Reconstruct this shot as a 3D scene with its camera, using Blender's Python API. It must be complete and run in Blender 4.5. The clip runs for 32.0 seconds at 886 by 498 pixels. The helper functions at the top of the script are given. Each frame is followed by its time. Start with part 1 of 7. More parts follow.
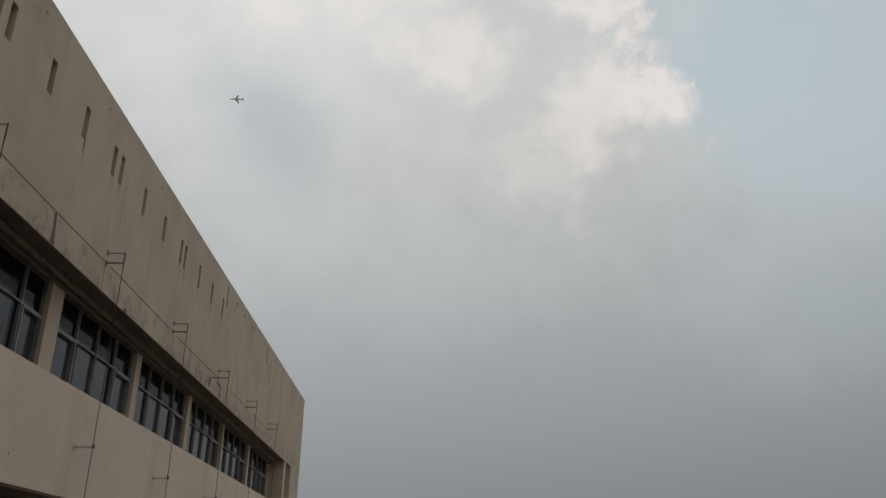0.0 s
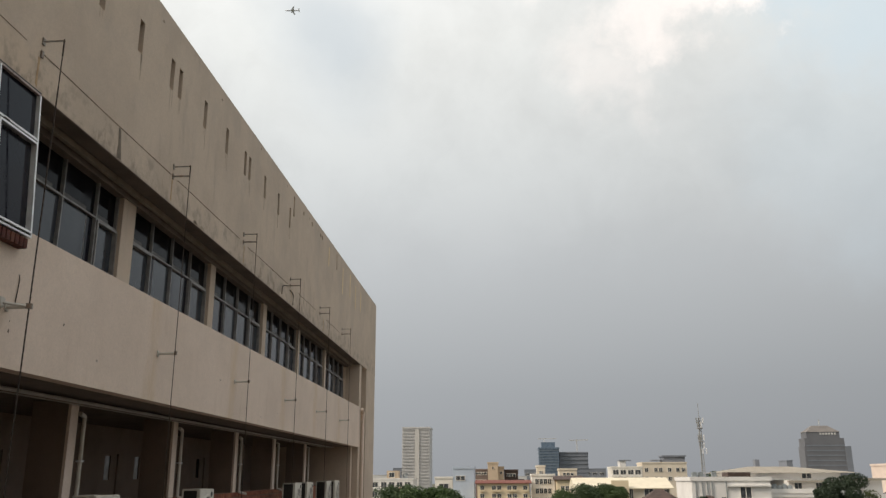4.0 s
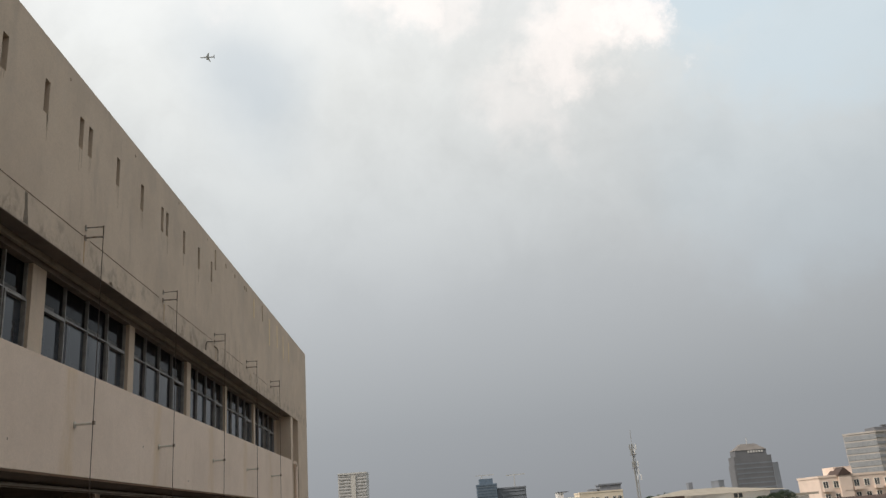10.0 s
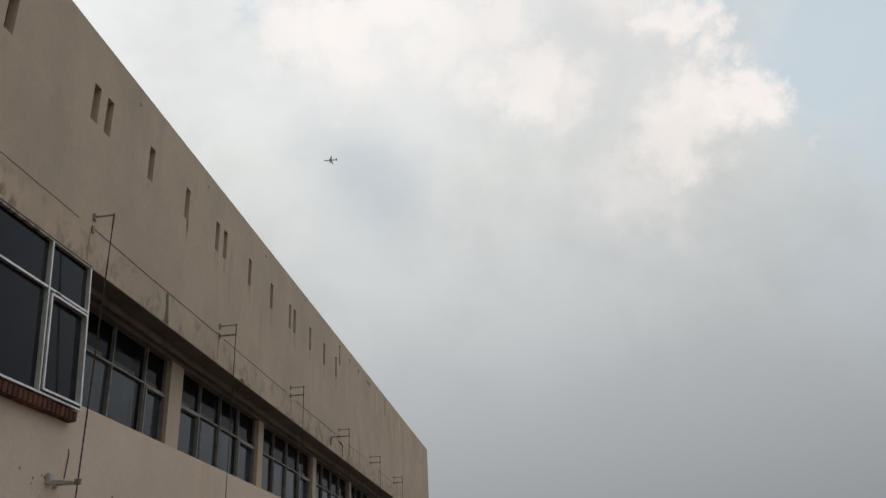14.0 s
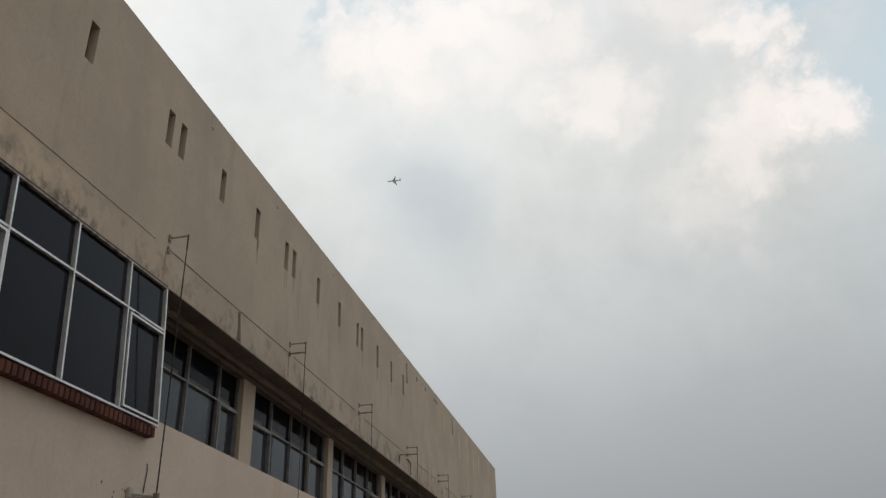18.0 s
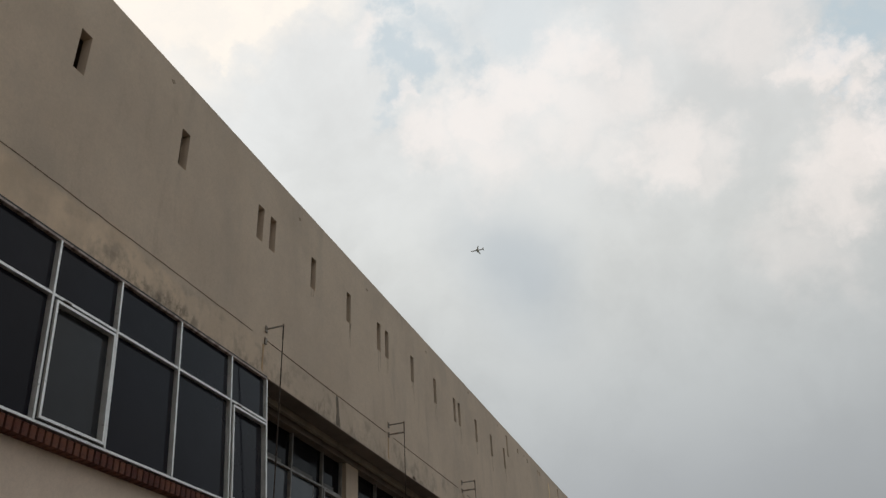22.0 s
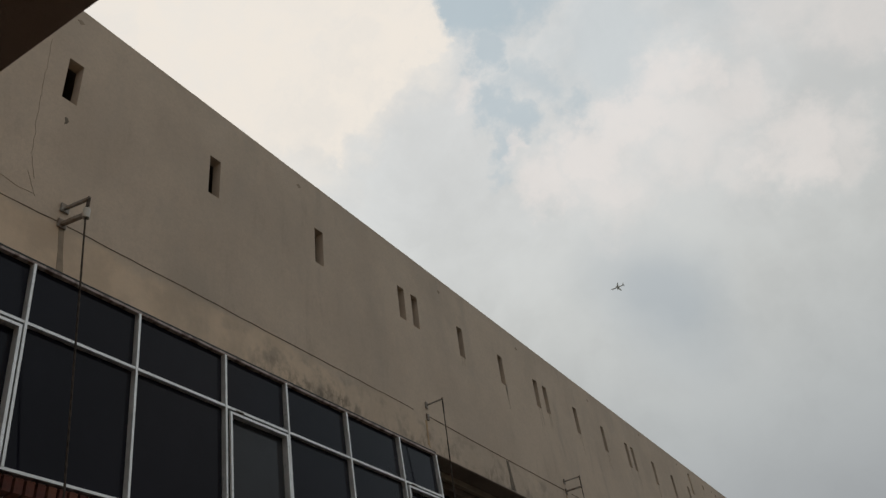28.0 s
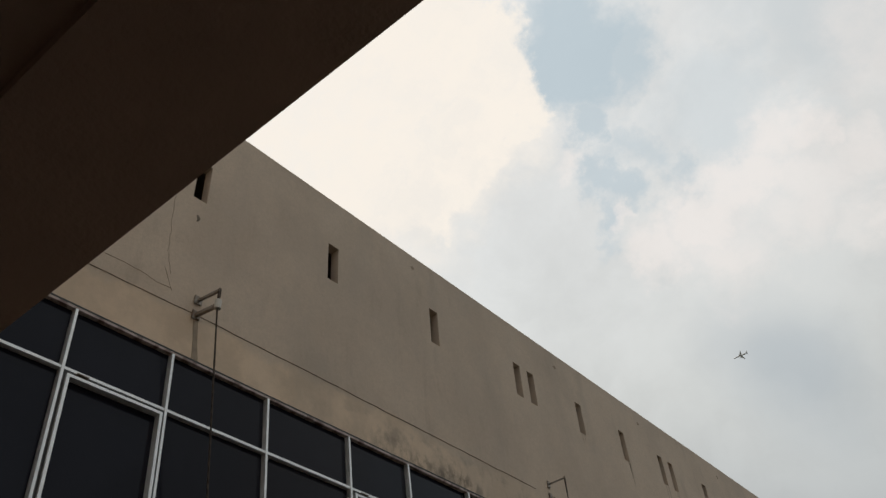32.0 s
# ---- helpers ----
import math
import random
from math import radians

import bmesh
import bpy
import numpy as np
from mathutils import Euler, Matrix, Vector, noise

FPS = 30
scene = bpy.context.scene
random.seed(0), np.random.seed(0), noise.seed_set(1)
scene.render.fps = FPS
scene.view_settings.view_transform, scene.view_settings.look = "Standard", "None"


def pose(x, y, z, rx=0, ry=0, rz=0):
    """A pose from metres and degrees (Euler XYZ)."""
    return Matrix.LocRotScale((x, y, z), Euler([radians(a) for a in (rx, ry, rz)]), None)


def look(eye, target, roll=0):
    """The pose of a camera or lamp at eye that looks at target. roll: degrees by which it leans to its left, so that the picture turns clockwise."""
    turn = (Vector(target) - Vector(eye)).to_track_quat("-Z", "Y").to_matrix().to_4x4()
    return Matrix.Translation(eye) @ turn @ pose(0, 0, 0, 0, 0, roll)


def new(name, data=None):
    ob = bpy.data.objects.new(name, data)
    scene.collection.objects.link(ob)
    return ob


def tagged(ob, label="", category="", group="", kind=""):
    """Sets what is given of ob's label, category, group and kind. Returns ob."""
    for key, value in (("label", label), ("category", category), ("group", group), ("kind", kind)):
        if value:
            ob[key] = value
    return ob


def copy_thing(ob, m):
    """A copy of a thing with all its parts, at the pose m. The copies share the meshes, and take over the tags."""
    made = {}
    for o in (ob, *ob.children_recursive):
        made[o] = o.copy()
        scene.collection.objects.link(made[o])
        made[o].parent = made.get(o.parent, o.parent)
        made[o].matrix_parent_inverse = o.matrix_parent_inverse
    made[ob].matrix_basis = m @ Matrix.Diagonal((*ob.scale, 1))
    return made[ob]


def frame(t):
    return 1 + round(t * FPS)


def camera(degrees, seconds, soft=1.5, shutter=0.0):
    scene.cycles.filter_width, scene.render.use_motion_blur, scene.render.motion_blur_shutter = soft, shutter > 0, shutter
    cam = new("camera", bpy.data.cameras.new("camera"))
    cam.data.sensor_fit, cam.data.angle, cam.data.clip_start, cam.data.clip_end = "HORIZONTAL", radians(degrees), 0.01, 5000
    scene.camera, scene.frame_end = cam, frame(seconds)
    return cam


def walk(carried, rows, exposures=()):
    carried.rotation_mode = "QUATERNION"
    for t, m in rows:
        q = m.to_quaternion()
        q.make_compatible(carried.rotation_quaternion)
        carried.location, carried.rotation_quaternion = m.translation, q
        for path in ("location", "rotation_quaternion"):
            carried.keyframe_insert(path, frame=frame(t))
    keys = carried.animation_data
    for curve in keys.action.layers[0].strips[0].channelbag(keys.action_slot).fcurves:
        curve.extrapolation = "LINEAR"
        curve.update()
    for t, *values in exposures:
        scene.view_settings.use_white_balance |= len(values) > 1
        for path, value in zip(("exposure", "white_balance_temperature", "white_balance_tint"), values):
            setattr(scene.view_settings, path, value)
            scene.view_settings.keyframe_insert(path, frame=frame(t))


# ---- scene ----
cam = camera(56.06, 32.0, soft=1.4)
# seconds, x, y, z, yaw, pitch, roll
PATH = [
    (0, -0.058, -0.178, 0.015, -0.97, 22.13, -0.76),
    (0.5, -0.006, -0.129, -0.031, -2.95, 18.93, 0.84),
    (1, 0.015, -0.096, -0.043, -3.75, 16.61, 2.00),
    (1.5, 0.019, -0.077, -0.054, -1.75, 17.29, 1.67),
    (2, 0.022, -0.070, -0.051, 0.44, 17.67, 1.21),
    (2.5, -0.002, -0.075, -0.044, 3.17, 17.96, 1.13),
    (3, -0.015, -0.071, -0.047, 4.00, 17.55, 0.77),
    (3.5, -0.002, -0.062, -0.045, 4.18, 16.82, 0.04),
    (5.5, -0.006, 0.004, -0.041, 4.83, 9.23, 1.56),
    (6, -0.000, 0.000, -0.000, 5.94, 6.50, 1.66),
    (6.5, -0.015, 0.021, -0.034, 6.35, 2.79, 0.90),
    (7, -0.010, 0.032, -0.052, 4.88, -0.73, 0.33),
    (7.5, 0.007, 0.053, -0.038, 3.43, -0.26, 2.87),
    (8, 0.025, 0.053, -0.011, 1.51, 2.30, 4.75),
    (8.5, 0.032, 0.047, 0.043, -0.04, 8.88, 4.07),
    (9, 0.033, 0.043, 0.082, -0.97, 15.95, 2.59),
    (9.5, 0.024, 0.025, 0.101, -0.58, 17.04, 2.82),
    (10, 0.022, 0.000, 0.126, 0.15, 18.13, 4.28),
    (10.5, 0.020, -0.006, 0.134, 2.60, 19.74, 3.50),
    (11, 0.020, 0.006, 0.127, 4.39, 20.56, 3.33),
    (11.5, 0.027, -0.000, 0.138, 5.19, 21.21, 4.00),
    (12, 0.017, -0.015, 0.131, 5.61, 22.44, 4.06),
    (12.5, 0.025, -0.021, 0.131, 6.10, 23.99, 3.61),
    (13, 0.014, -0.006, 0.136, 6.17, 25.02, 3.39),
    (13.5, -0.025, -0.021, 0.144, 7.38, 24.90, 2.76),
    (14, -0.017, -0.012, 0.139, 8.20, 24.94, 2.58),
    (14.5, -0.019, -0.005, 0.133, 8.34, 24.70, 3.24),
    (16.5, 0.006, 0.010, 0.115, 9.95, 25.94, 3.72),
    (17, -0.002, -0.009, 0.114, 10.31, 26.69, 3.47),
    (17.5, -0.027, -0.013, 0.104, 11.40, 26.74, 2.64),
    (18, -0.046, -0.019, 0.099, 12.54, 26.38, 1.43),
    (18.5, -0.054, -0.007, 0.112, 12.32, 26.77, 1.55),
    (19, -0.046, -0.009, 0.089, 12.92, 27.54, 2.71),
    (19.5, -0.043, -0.027, 0.097, 14.51, 27.15, 4.21),
    (20, -0.055, -0.036, 0.111, 15.69, 27.67, 4.56),
    (20.5, -0.051, -0.039, 0.111, 16.24, 28.58, 3.84),
    (21, -0.048, -0.046, 0.123, 16.85, 29.62, 3.21),
    (21.5, -0.048, -0.054, 0.132, 17.97, 30.61, 2.75),
    (22, -0.055, -0.062, 0.150, 20.00, 31.38, 2.72),
    (22.5, -0.055, -0.079, 0.157, 21.43, 32.03, 3.07),
    (23, -0.037, -0.074, 0.187, 22.50, 33.88, 4.43),
    (23.5, -0.032, -0.081, 0.196, 23.15, 35.14, 5.20),
    (24, -0.019, -0.082, 0.197, 23.96, 35.81, 5.90),
    (24.5, -0.006, -0.085, 0.195, 24.67, 35.55, 6.39),
    (25, -0.013, -0.088, 0.203, 26.04, 35.65, 6.38),
    (25.5, 0.003, -0.130, 0.195, 29.32, 38.32, 6.52),
    (27.5, -0.030, -0.144, 0.174, 33.81, 39.92, 5.63),
    (28, -0.060, -0.107, 0.166, 33.78, 36.41, 6.71),
    (28.5, -0.090, -0.094, 0.151, 32.80, 34.65, 6.37),
    (29, -0.103, -0.128, 0.139, 34.35, 36.52, 5.28),
    (29.5, -0.077, -0.173, 0.134, 37.22, 38.97, 5.30),
    (30, -0.051, -0.196, 0.127, 38.13, 40.70, 5.40),
    (30.5, -0.071, -0.199, 0.139, 38.98, 40.22, 5.05),
    (31, -0.055, -0.209, 0.129, 40.74, 40.62, 4.85),
    (31.5, -0.051, -0.204, 0.125, 41.19, 42.11, 4.05),
    (32, -0.040, -0.213, 0.122, 41.26, 42.32, 3.96),
]
EXPOSURES = [(0, -0.06, 6500, 11), (1, 0.3, 6500, 11), (2, 0.35, 6500, 11), (3, 0.4, 6550, 11.5), (3.5, 0.42, 6550, 11.5), (5.5, 0.85, 6800, 11.5), (6, 0.95, 6840, 11.5),
             (7, 1.18, 6880, 11.5), (7.5, 1.2, 6880, 11.5), (8, 1.15, 6860, 11.5), (8.5, 0.75, 6680, 11), (9, 0.3, 6530, 11), (10, 0.41, 6500, 11.5), (11, 0.35, 6500, 11.5), (12, 0.12, 6500, 11.5), (14, 0.21, 6500, 11.5),
             (18, 0.24, 6500, 11), (20, 0.24, 6500, 11), (22, 0.12, 6500, 11), (23, 0.05, 6500, 11), (24, -0.13, 6500, 11), (25, -0.12, 6500, 11), (28, -0.14, 6500, 10.5), (30, 0.0, 6500, 10.5), (31, 0.02, 6500, 10.5), (32, 0.0, 6500, 10.5)]
walk(cam, [(t, pose(x, y, z, 90 + pitch, roll, yaw)) for t, x, y, z, yaw, pitch, roll in PATH], EXPOSURES)

# ---- world, sun ----
SUN_AZ, SUN_EL = 248.0, 36.0        # degrees clockwise from +y, and up


def heading(az, el):
    a, e = radians(az), radians(el)
    return Vector((math.sin(a) * math.cos(e), math.cos(a) * math.cos(e), math.sin(e)))


class Nodes:
    """A short way to write node trees."""

    def __init__(self, tree):
        self.tree = tree
        tree.nodes.clear()

    def add(self, kind):
        return self.tree.nodes.new(kind)

    def put(self, socket, value):
        if isinstance(value, bpy.types.NodeSocket):
            self.tree.links.new(value, socket)
        elif value is not None:
            socket.default_value = value

    def math(self, op, a, b=None, c=None, clamp=False):
        n = self.add("ShaderNodeMath")
        n.operation, n.use_clamp = op, clamp
        for i, v in enumerate((a, b, c)):
            self.put(n.inputs[i], v)
        return n.outputs[0]

    def vec(self, op, a, b=None, scale=None):
        n = self.add("ShaderNodeVectorMath")
        n.operation = op
        self.put(n.inputs[0], a)
        self.put(n.inputs[1], b)
        if scale is not None:
            self.put(n.inputs["Scale"], scale)
        return n.outputs["Value"] if op in ("DISTANCE", "DOT_PRODUCT", "LENGTH") else n.outputs[0]

    def span(self, v, a, b, c=0.0, d=1.0, smooth=True):
        n = self.add("ShaderNodeMapRange")
        n.interpolation_type, n.clamp = "SMOOTHSTEP" if smooth else "LINEAR", True
        for name, value in (("Value", v), ("From Min", a), ("From Max", b), ("To Min", c), ("To Max", d)):
            self.put(n.inputs[name], value)
        return n.outputs[0]

    def noise(self, vector, scale, detail=4.0, rough=0.55, distort=0.0, color=False):
        n = self.add("ShaderNodeTexNoise")
        self.put(n.inputs["Vector"], vector)
        for name, value in (("Scale", scale), ("Detail", detail), ("Roughness", rough), ("Distortion", distort)):
            n.inputs[name].default_value = value
        return n.outputs["Color" if color else "Fac"]

    def mix(self, fac, a, b, blend="MIX"):
        n = self.add("ShaderNodeMix")
        n.data_type, n.blend_type = "RGBA", blend
        self.put(n.inputs[0], fac)
        self.put(n.inputs[6], (*a, 1) if isinstance(a, tuple) and len(a) == 3 else a)
        self.put(n.inputs[7], (*b, 1) if isinstance(b, tuple) and len(b) == 3 else b)
        return n.outputs[2]


world = bpy.data.worlds.new("world")
scene.world = world
world.use_nodes = True
W = Nodes(world.node_tree)
dirn = W.add("ShaderNodeTexCoord").outputs["Generated"]
sky = W.add("ShaderNodeTexSky")
sky.sky_type, sky.sun_disc = "NISHITA", False
sky.sun_elevation, sky.sun_rotation = radians(SUN_EL), radians(SUN_AZ)
sky.altitude, sky.air_density, sky.dust_density, sky.ozone_density = 50, 1.0, 3.0, 1.0
wob = W.vec("SUBTRACT", W.noise(dirn, 12.0, 9.0, 0.62, color=True), (0.5, 0.5, 0.5))
bent = W.vec("ADD", dirn, W.vec("SCALE", wob, scale=0.18))
wide = W.vec("SUBTRACT", W.noise(dirn, 5.0, 6.0, 0.55, color=True), (0.5, 0.5, 0.5))
loose = W.vec("ADD", dirn, W.vec("SCALE", wide, scale=0.10))


def blobs(spots, where):
    """The strongest of several soft round patches of sky: azimuth, elevation, inner and outer radius (degrees), strength."""
    best = None
    for az, el, r0, r1, k in spots:
        f = W.span(W.vec("DISTANCE", where, tuple(heading(az, el))), radians(r0), radians(r1), k, 0.0)
        best = f if best is None else W.math("MAXIMUM", best, f)
    return best


sep = W.add("ShaderNodeSeparateXYZ")
W.put(sep.inputs[0], dirn)
up = sep.outputs[2]
# high thin cloud: grey over the horizon, white higher up, a little dimmer to the east
ramp = W.add("ShaderNodeValToRGB")
W.put(ramp.inputs[0], up)
stops = ((0.0, (0.229, 0.243, 0.258)), (0.10, (0.270, 0.288, 0.302)), (0.25, (0.380, 0.402, 0.413)), (0.36, (0.474, 0.498, 0.498)), (0.50, (0.59, 0.607, 0.592)),
         (0.64, (0.665, 0.68, 0.67)), (0.80, (0.76, 0.77, 0.76)), (1.0, (0.98, 0.98, 0.96)))
while len(ramp.color_ramp.elements) < len(stops):
    ramp.color_ramp.elements.new(0.5)
for el, (at, col) in zip(ramp.color_ramp.elements, stops):
    el.position, el.color = at, (*col, 1)
side = W.span(W.vec("DOT_PRODUCT", dirn, tuple(heading(-65, 20))), -0.25, 0.95, 0.80, 1.10, False)
veil = W.mix(1.0, ramp.outputs[0], W.vec("SCALE", (1, 1, 1), scale=side), "MULTIPLY")
mottle = W.span(W.noise(loose, 4.0, 7.0, 0.6), 0.36, 0.66)
tone = W.vec("SCALE", (1, 1, 1), scale=W.span(mottle, 0, 1, 0.93, 1.06, False))
veil = W.mix(W.span(up, 0.15, 0.4), veil, W.mix(1.0, veil, tone, "MULTIPLY"))
gaps = W.math("MAXIMUM", blobs(((-21.3, 52, 1.6, 5, 0.9), (-19.4, 54.7, 1.6, 5.5, 0.9), (-16, 52.5, 1.2, 4, 0.8), (-21.7, 48.3, 0.8, 2.6, 0.75), (-21, 44.2, 0.8, 2.6, 0.7),
              (-22.3, 42.4, 0.5, 2.0, 0.6), (-16, 43.4, 0.6, 2.6, 0.6), (-18, 46, 0.8, 3.2, 0.55), (-22.9, 40, 0.3, 1.6, 0.4), (-34.6, 56.6, 0.4, 1.5, 0.8),
              (-10, 46.5, 1.5, 6, 0.35)), bent), blobs(((17.1, 38.9, 1.2, 4, 0.85), (24.6, 33.7, 3, 9, 0.75), (14, 34.9, 0.3, 1.3, 0.6), (17.1, 34, 0.2, 0.9, 0.6),
              (30.6, 31.7, 5, 14, 0.62), (28, 22, 5, 14, 0.2), (24, 42, 4, 10, 0.7), (2, 50, 2, 8, 0.3), (40, 48, 8, 18, 0.5), (75, 40, 10, 25, 0.5)), bent))
dark = blobs(((-12.6, 29.6, 0.8, 6.0, 0.6), (-10.6, 30.3, 0.6, 4.5, 0.36), (-14.6, 31.0, 0.5, 5.5, 0.36), (-12, 27.3, 0.5, 5, 0.32)), loose)
bright = blobs(((-43, 52, 8, 10.5, 1.0), (-34, 53, 4, 6, 1.0), (-31, 54.5, 2.5, 4, 1.0), (-28.5, 51.6, 1.8, 3.0, 1.0), (-31, 50.0, 1, 5.0, 0.85), (-37, 48.5, 2, 7.5, 0.8),
                (-45, 45.5, 2, 9, 0.75), (-62, 50, 9, 14, 0.9)), bent)
puffs = W.math("MAXIMUM", blobs(((-18, 39.3, 0.6, 3.0, 0.50), (-14, 40.3, 0.9, 3.6, 0.54), (-11, 41.3, 0.8, 3.2, 0.50), (-8, 41.6, 0.8, 3.2, 0.50), (-5, 43.2, 0.7, 3.0, 0.48),
               (-2.3, 40.4, 1.0, 4.0, 0.42), (-13, 37.6, 0.8, 5.0, 0.45), (-21, 42, 0.3, 1.2, 0.5), (-24, 46, 0.4, 2.0, 0.4), (-6, 39, 0.8, 4.5, 0.4),
               (0.5, 35.7, 0.8, 3.4, 0.5), (4, 34.6, 0.6, 3.0, 0.36), (-3, 35.6, 0.4, 3, 0.3)), bent), blobs(((14.2, 37.2, 0.7, 2.6, 0.66), (12.8, 38.6, 0.7, 2.8, 0.6),
               (17.3, 32.1, 1.2, 3.2, 0.72), (19.2, 31.6, 0.4, 1.7, 0.68), (14.1, 32.5, 1.2, 4.0, 0.62), (11.6, 30.2, 1.2, 4.6, 0.55), (8.5, 27.2, 0.8, 5.0, 0.28),
               (16.3, 35.2, 0.5, 1.7, 0.6), (9, 42, 1, 5, 0.4), (5, 45, 1, 5, 0.35)), bent))
grain = W.span(W.noise(bent, 16.0, 6.0, 0.62), 0.25, 0.65, 0.72, 1.0)
skyblue = W.mix(1.0, sky.outputs[0], (0.10, 0.10, 0.10), "MULTIPLY")
cloud = W.mix(W.math("MULTIPLY", gaps, 0.82), veil, W.mix(0.65, skyblue, (0.60, 0.745, 0.795)))
cloud = W.mix(dark, cloud, (0.40, 0.455, 0.495))
cloud = W.mix(W.math("MULTIPLY", W.math("MULTIPLY", puffs, 0.86), grain), cloud, (0.97, 0.875, 0.815))
cloud = W.mix(W.math("MULTIPLY", bright, grain), cloud, (0.945, 0.88, 0.79))
back = W.add("ShaderNodeBackground")
W.put(back.inputs[0], cloud)
back.inputs[1].default_value = 1.0
W.put(W.add("ShaderNodeOutputWorld").inputs[0], back.outputs[0])

sun = new("sun", bpy.data.lights.new("sun", "SUN"))
sun.data.energy, sun.data.angle, sun.data.color = 2.0, radians(14), (1.0, 0.90, 0.76)
sun.matrix_world = look((0, 0, 0), tuple(-heading(SUN_AZ, SUN_EL)))

# ---- materials ----


def material(name, base, rough=0.8, metal=0.0, second=None, grain=6.0, spread=(0.35, 0.65), stain=None, stain_scale=(0.5, 0.5, 0.12),
             stain_amount=0.5, stain_cut=0.5, bump=0.15, bump_scale=60.0, vary=0.0, spec=0.5, island=False, space="Object", drip=None, ribs=None, rib_axis=1, rib_dark=0.16, rib_at=0.3, speck=0.0, side=None, rusty=()):
    """Paint, stone, metal: two base colours mixed by a noise, a stain with its own shape, fine relief."""
    m = bpy.data.materials.new(name)
    m.use_nodes = True
    N = Nodes(m.node_tree)
    if space == "world":
        at = N.add("ShaderNodeNewGeometry").outputs["Position"]
    else:
        at = N.add("ShaderNodeTexCoord").outputs["Object"]
    col = N.mix(N.span(N.noise(at, grain, 5.0, 0.6), *spread), base, second or tuple(c * 0.86 for c in base))
    if speck:
        # sandy speckle of trowelled plaster, at two sizes
        sand = N.math("MULTIPLY_ADD", N.noise(at, 26.0, 4.0, 0.7), 0.55, N.math("MULTIPLY", N.noise(at, 95.0, 2.0, 0.6), 0.45))
        col = N.mix(N.span(sand, 0.40, 0.62, 0.0, speck), col, tuple(c * 0.62 for c in base))
    if stain:
        long = N.vec("MULTIPLY", at, stain_scale)
        f = N.math("MULTIPLY", N.span(N.noise(long, 9.0, 6.0, 0.65), stain_cut, stain_cut + 0.22), N.span(N.noise(at, 0.55, 3.0), 0.4, 0.66))
        col = N.mix(N.math("MULTIPLY", f, stain_amount), col, stain)
    if rusty:
        # yellow brown wash on the wall below and round each iron arm
        xyz = N.add("ShaderNodeSeparateXYZ")
        N.put(xyz.inputs[0], at)
        sway = N.math("MULTIPLY_ADD", N.noise(N.vec("MULTIPLY", at, (1, 1, 0.4)), 2.4, 5.0, 0.6), 0.7, -0.35)
        wash = None
        for arm in rusty:
            off = N.math("ABSOLUTE", N.math("ADD", N.math("SUBTRACT", xyz.outputs[1], arm), sway))
            f = N.span(off, 0.02, 0.34, 1.0, 0.0)
            wash = f if wash is None else N.math("MAXIMUM", wash, f)
        wash = N.math("MULTIPLY", wash, N.span(N.noise(N.vec("MULTIPLY", at, (1, 1, 0.25)), 6.0, 5.0, 0.65), 0.3, 0.7, 0.08, 0.5))
        col = N.mix(wash, col, (0.60, 0.43, 0.23))
    if side:
        # yellow lichen that spreads in from one end along x
        xyz = N.add("ShaderNodeSeparateXYZ")
        N.put(xyz.inputs[0], at)
        reach = N.math("MULTIPLY_ADD", N.noise(at, 0.8, 5.0, 0.6), 2.4, N.math("SUBTRACT", xyz.outputs[0], 1.2))
        col = N.mix(N.span(reach, side[0], side[1], 0.0, 0.85), col, side[2])
    if ribs:
        # soot and rib shade painted into the valleys of a corrugated sheet: first rib and pitch along y
        xyz = N.add("ShaderNodeSeparateXYZ")
        N.put(xyz.inputs[0], at)
        turn = N.math("MULTIPLY", N.math("SUBTRACT", xyz.outputs[rib_axis], ribs[0]), 2 * math.pi / ribs[1])
        wash = N.span(N.math("ADD", N.math("SINE", turn), N.math("MULTIPLY", N.noise(at, 9.0, 4.0), 0.9)), rib_at + 0.95, rib_at - 0.05)
        col = N.mix(wash, col, tuple(c * rib_dark for c in base))
    if drip:
        # grey smudges, black mould along the drip edge in uneven tufts, warmer repainted plaster near by
        xyz = N.add("ShaderNodeSeparateXYZ")
        N.put(xyz.inputs[0], at)
        y, z = xyz.outputs[1], xyz.outputs[2]
        low = N.span(z, drip[1] + 0.10, drip[1] - 0.12)
        high = N.math("MULTIPLY_ADD", N.noise(at, 1.6, 4.0, 0.6), 0.5, drip[1] - 0.2)
        fresh = N.math("MULTIPLY", N.span(y, 11.0, 4.5), N.span(N.math("SUBTRACT", high, z), -0.03, 0.12, 0.0, 0.85))
        col = N.mix(fresh, col, N.mix(N.span(N.noise(at, 2.3, 5.0, 0.6), 0.35, 0.65), (0.74, 0.575, 0.42), (0.60, 0.465, 0.335)))
        smudge = N.math("MULTIPLY", N.math("MULTIPLY", N.span(N.noise(at, 2.6, 6.0, 0.62), 0.47, 0.66), low), N.span(y, 4.3, 6.2))
        col = N.mix(N.math("MULTIPLY", smudge, 0.62), col, (0.29, 0.24, 0.19))
        edge = N.noise(N.vec("MULTIPLY", at, (1, 1, 0.2)), 2.2, 5.0, 0.7)
        reach = N.math("MULTIPLY_ADD", edge, 0.80, drip[0] - 0.17)
        tuft = N.math("MULTIPLY", N.span(N.math("SUBTRACT", reach, z), -0.02, 0.14), N.span(N.noise(N.vec("MULTIPLY", at, (1, 1, 0.6)), 11.0, 6.0, 0.7), 0.41, 0.60))
        tuft = N.math("MULTIPLY", tuft, N.span(N.noise(at, 0.6, 2.0), 0.34, 0.52))
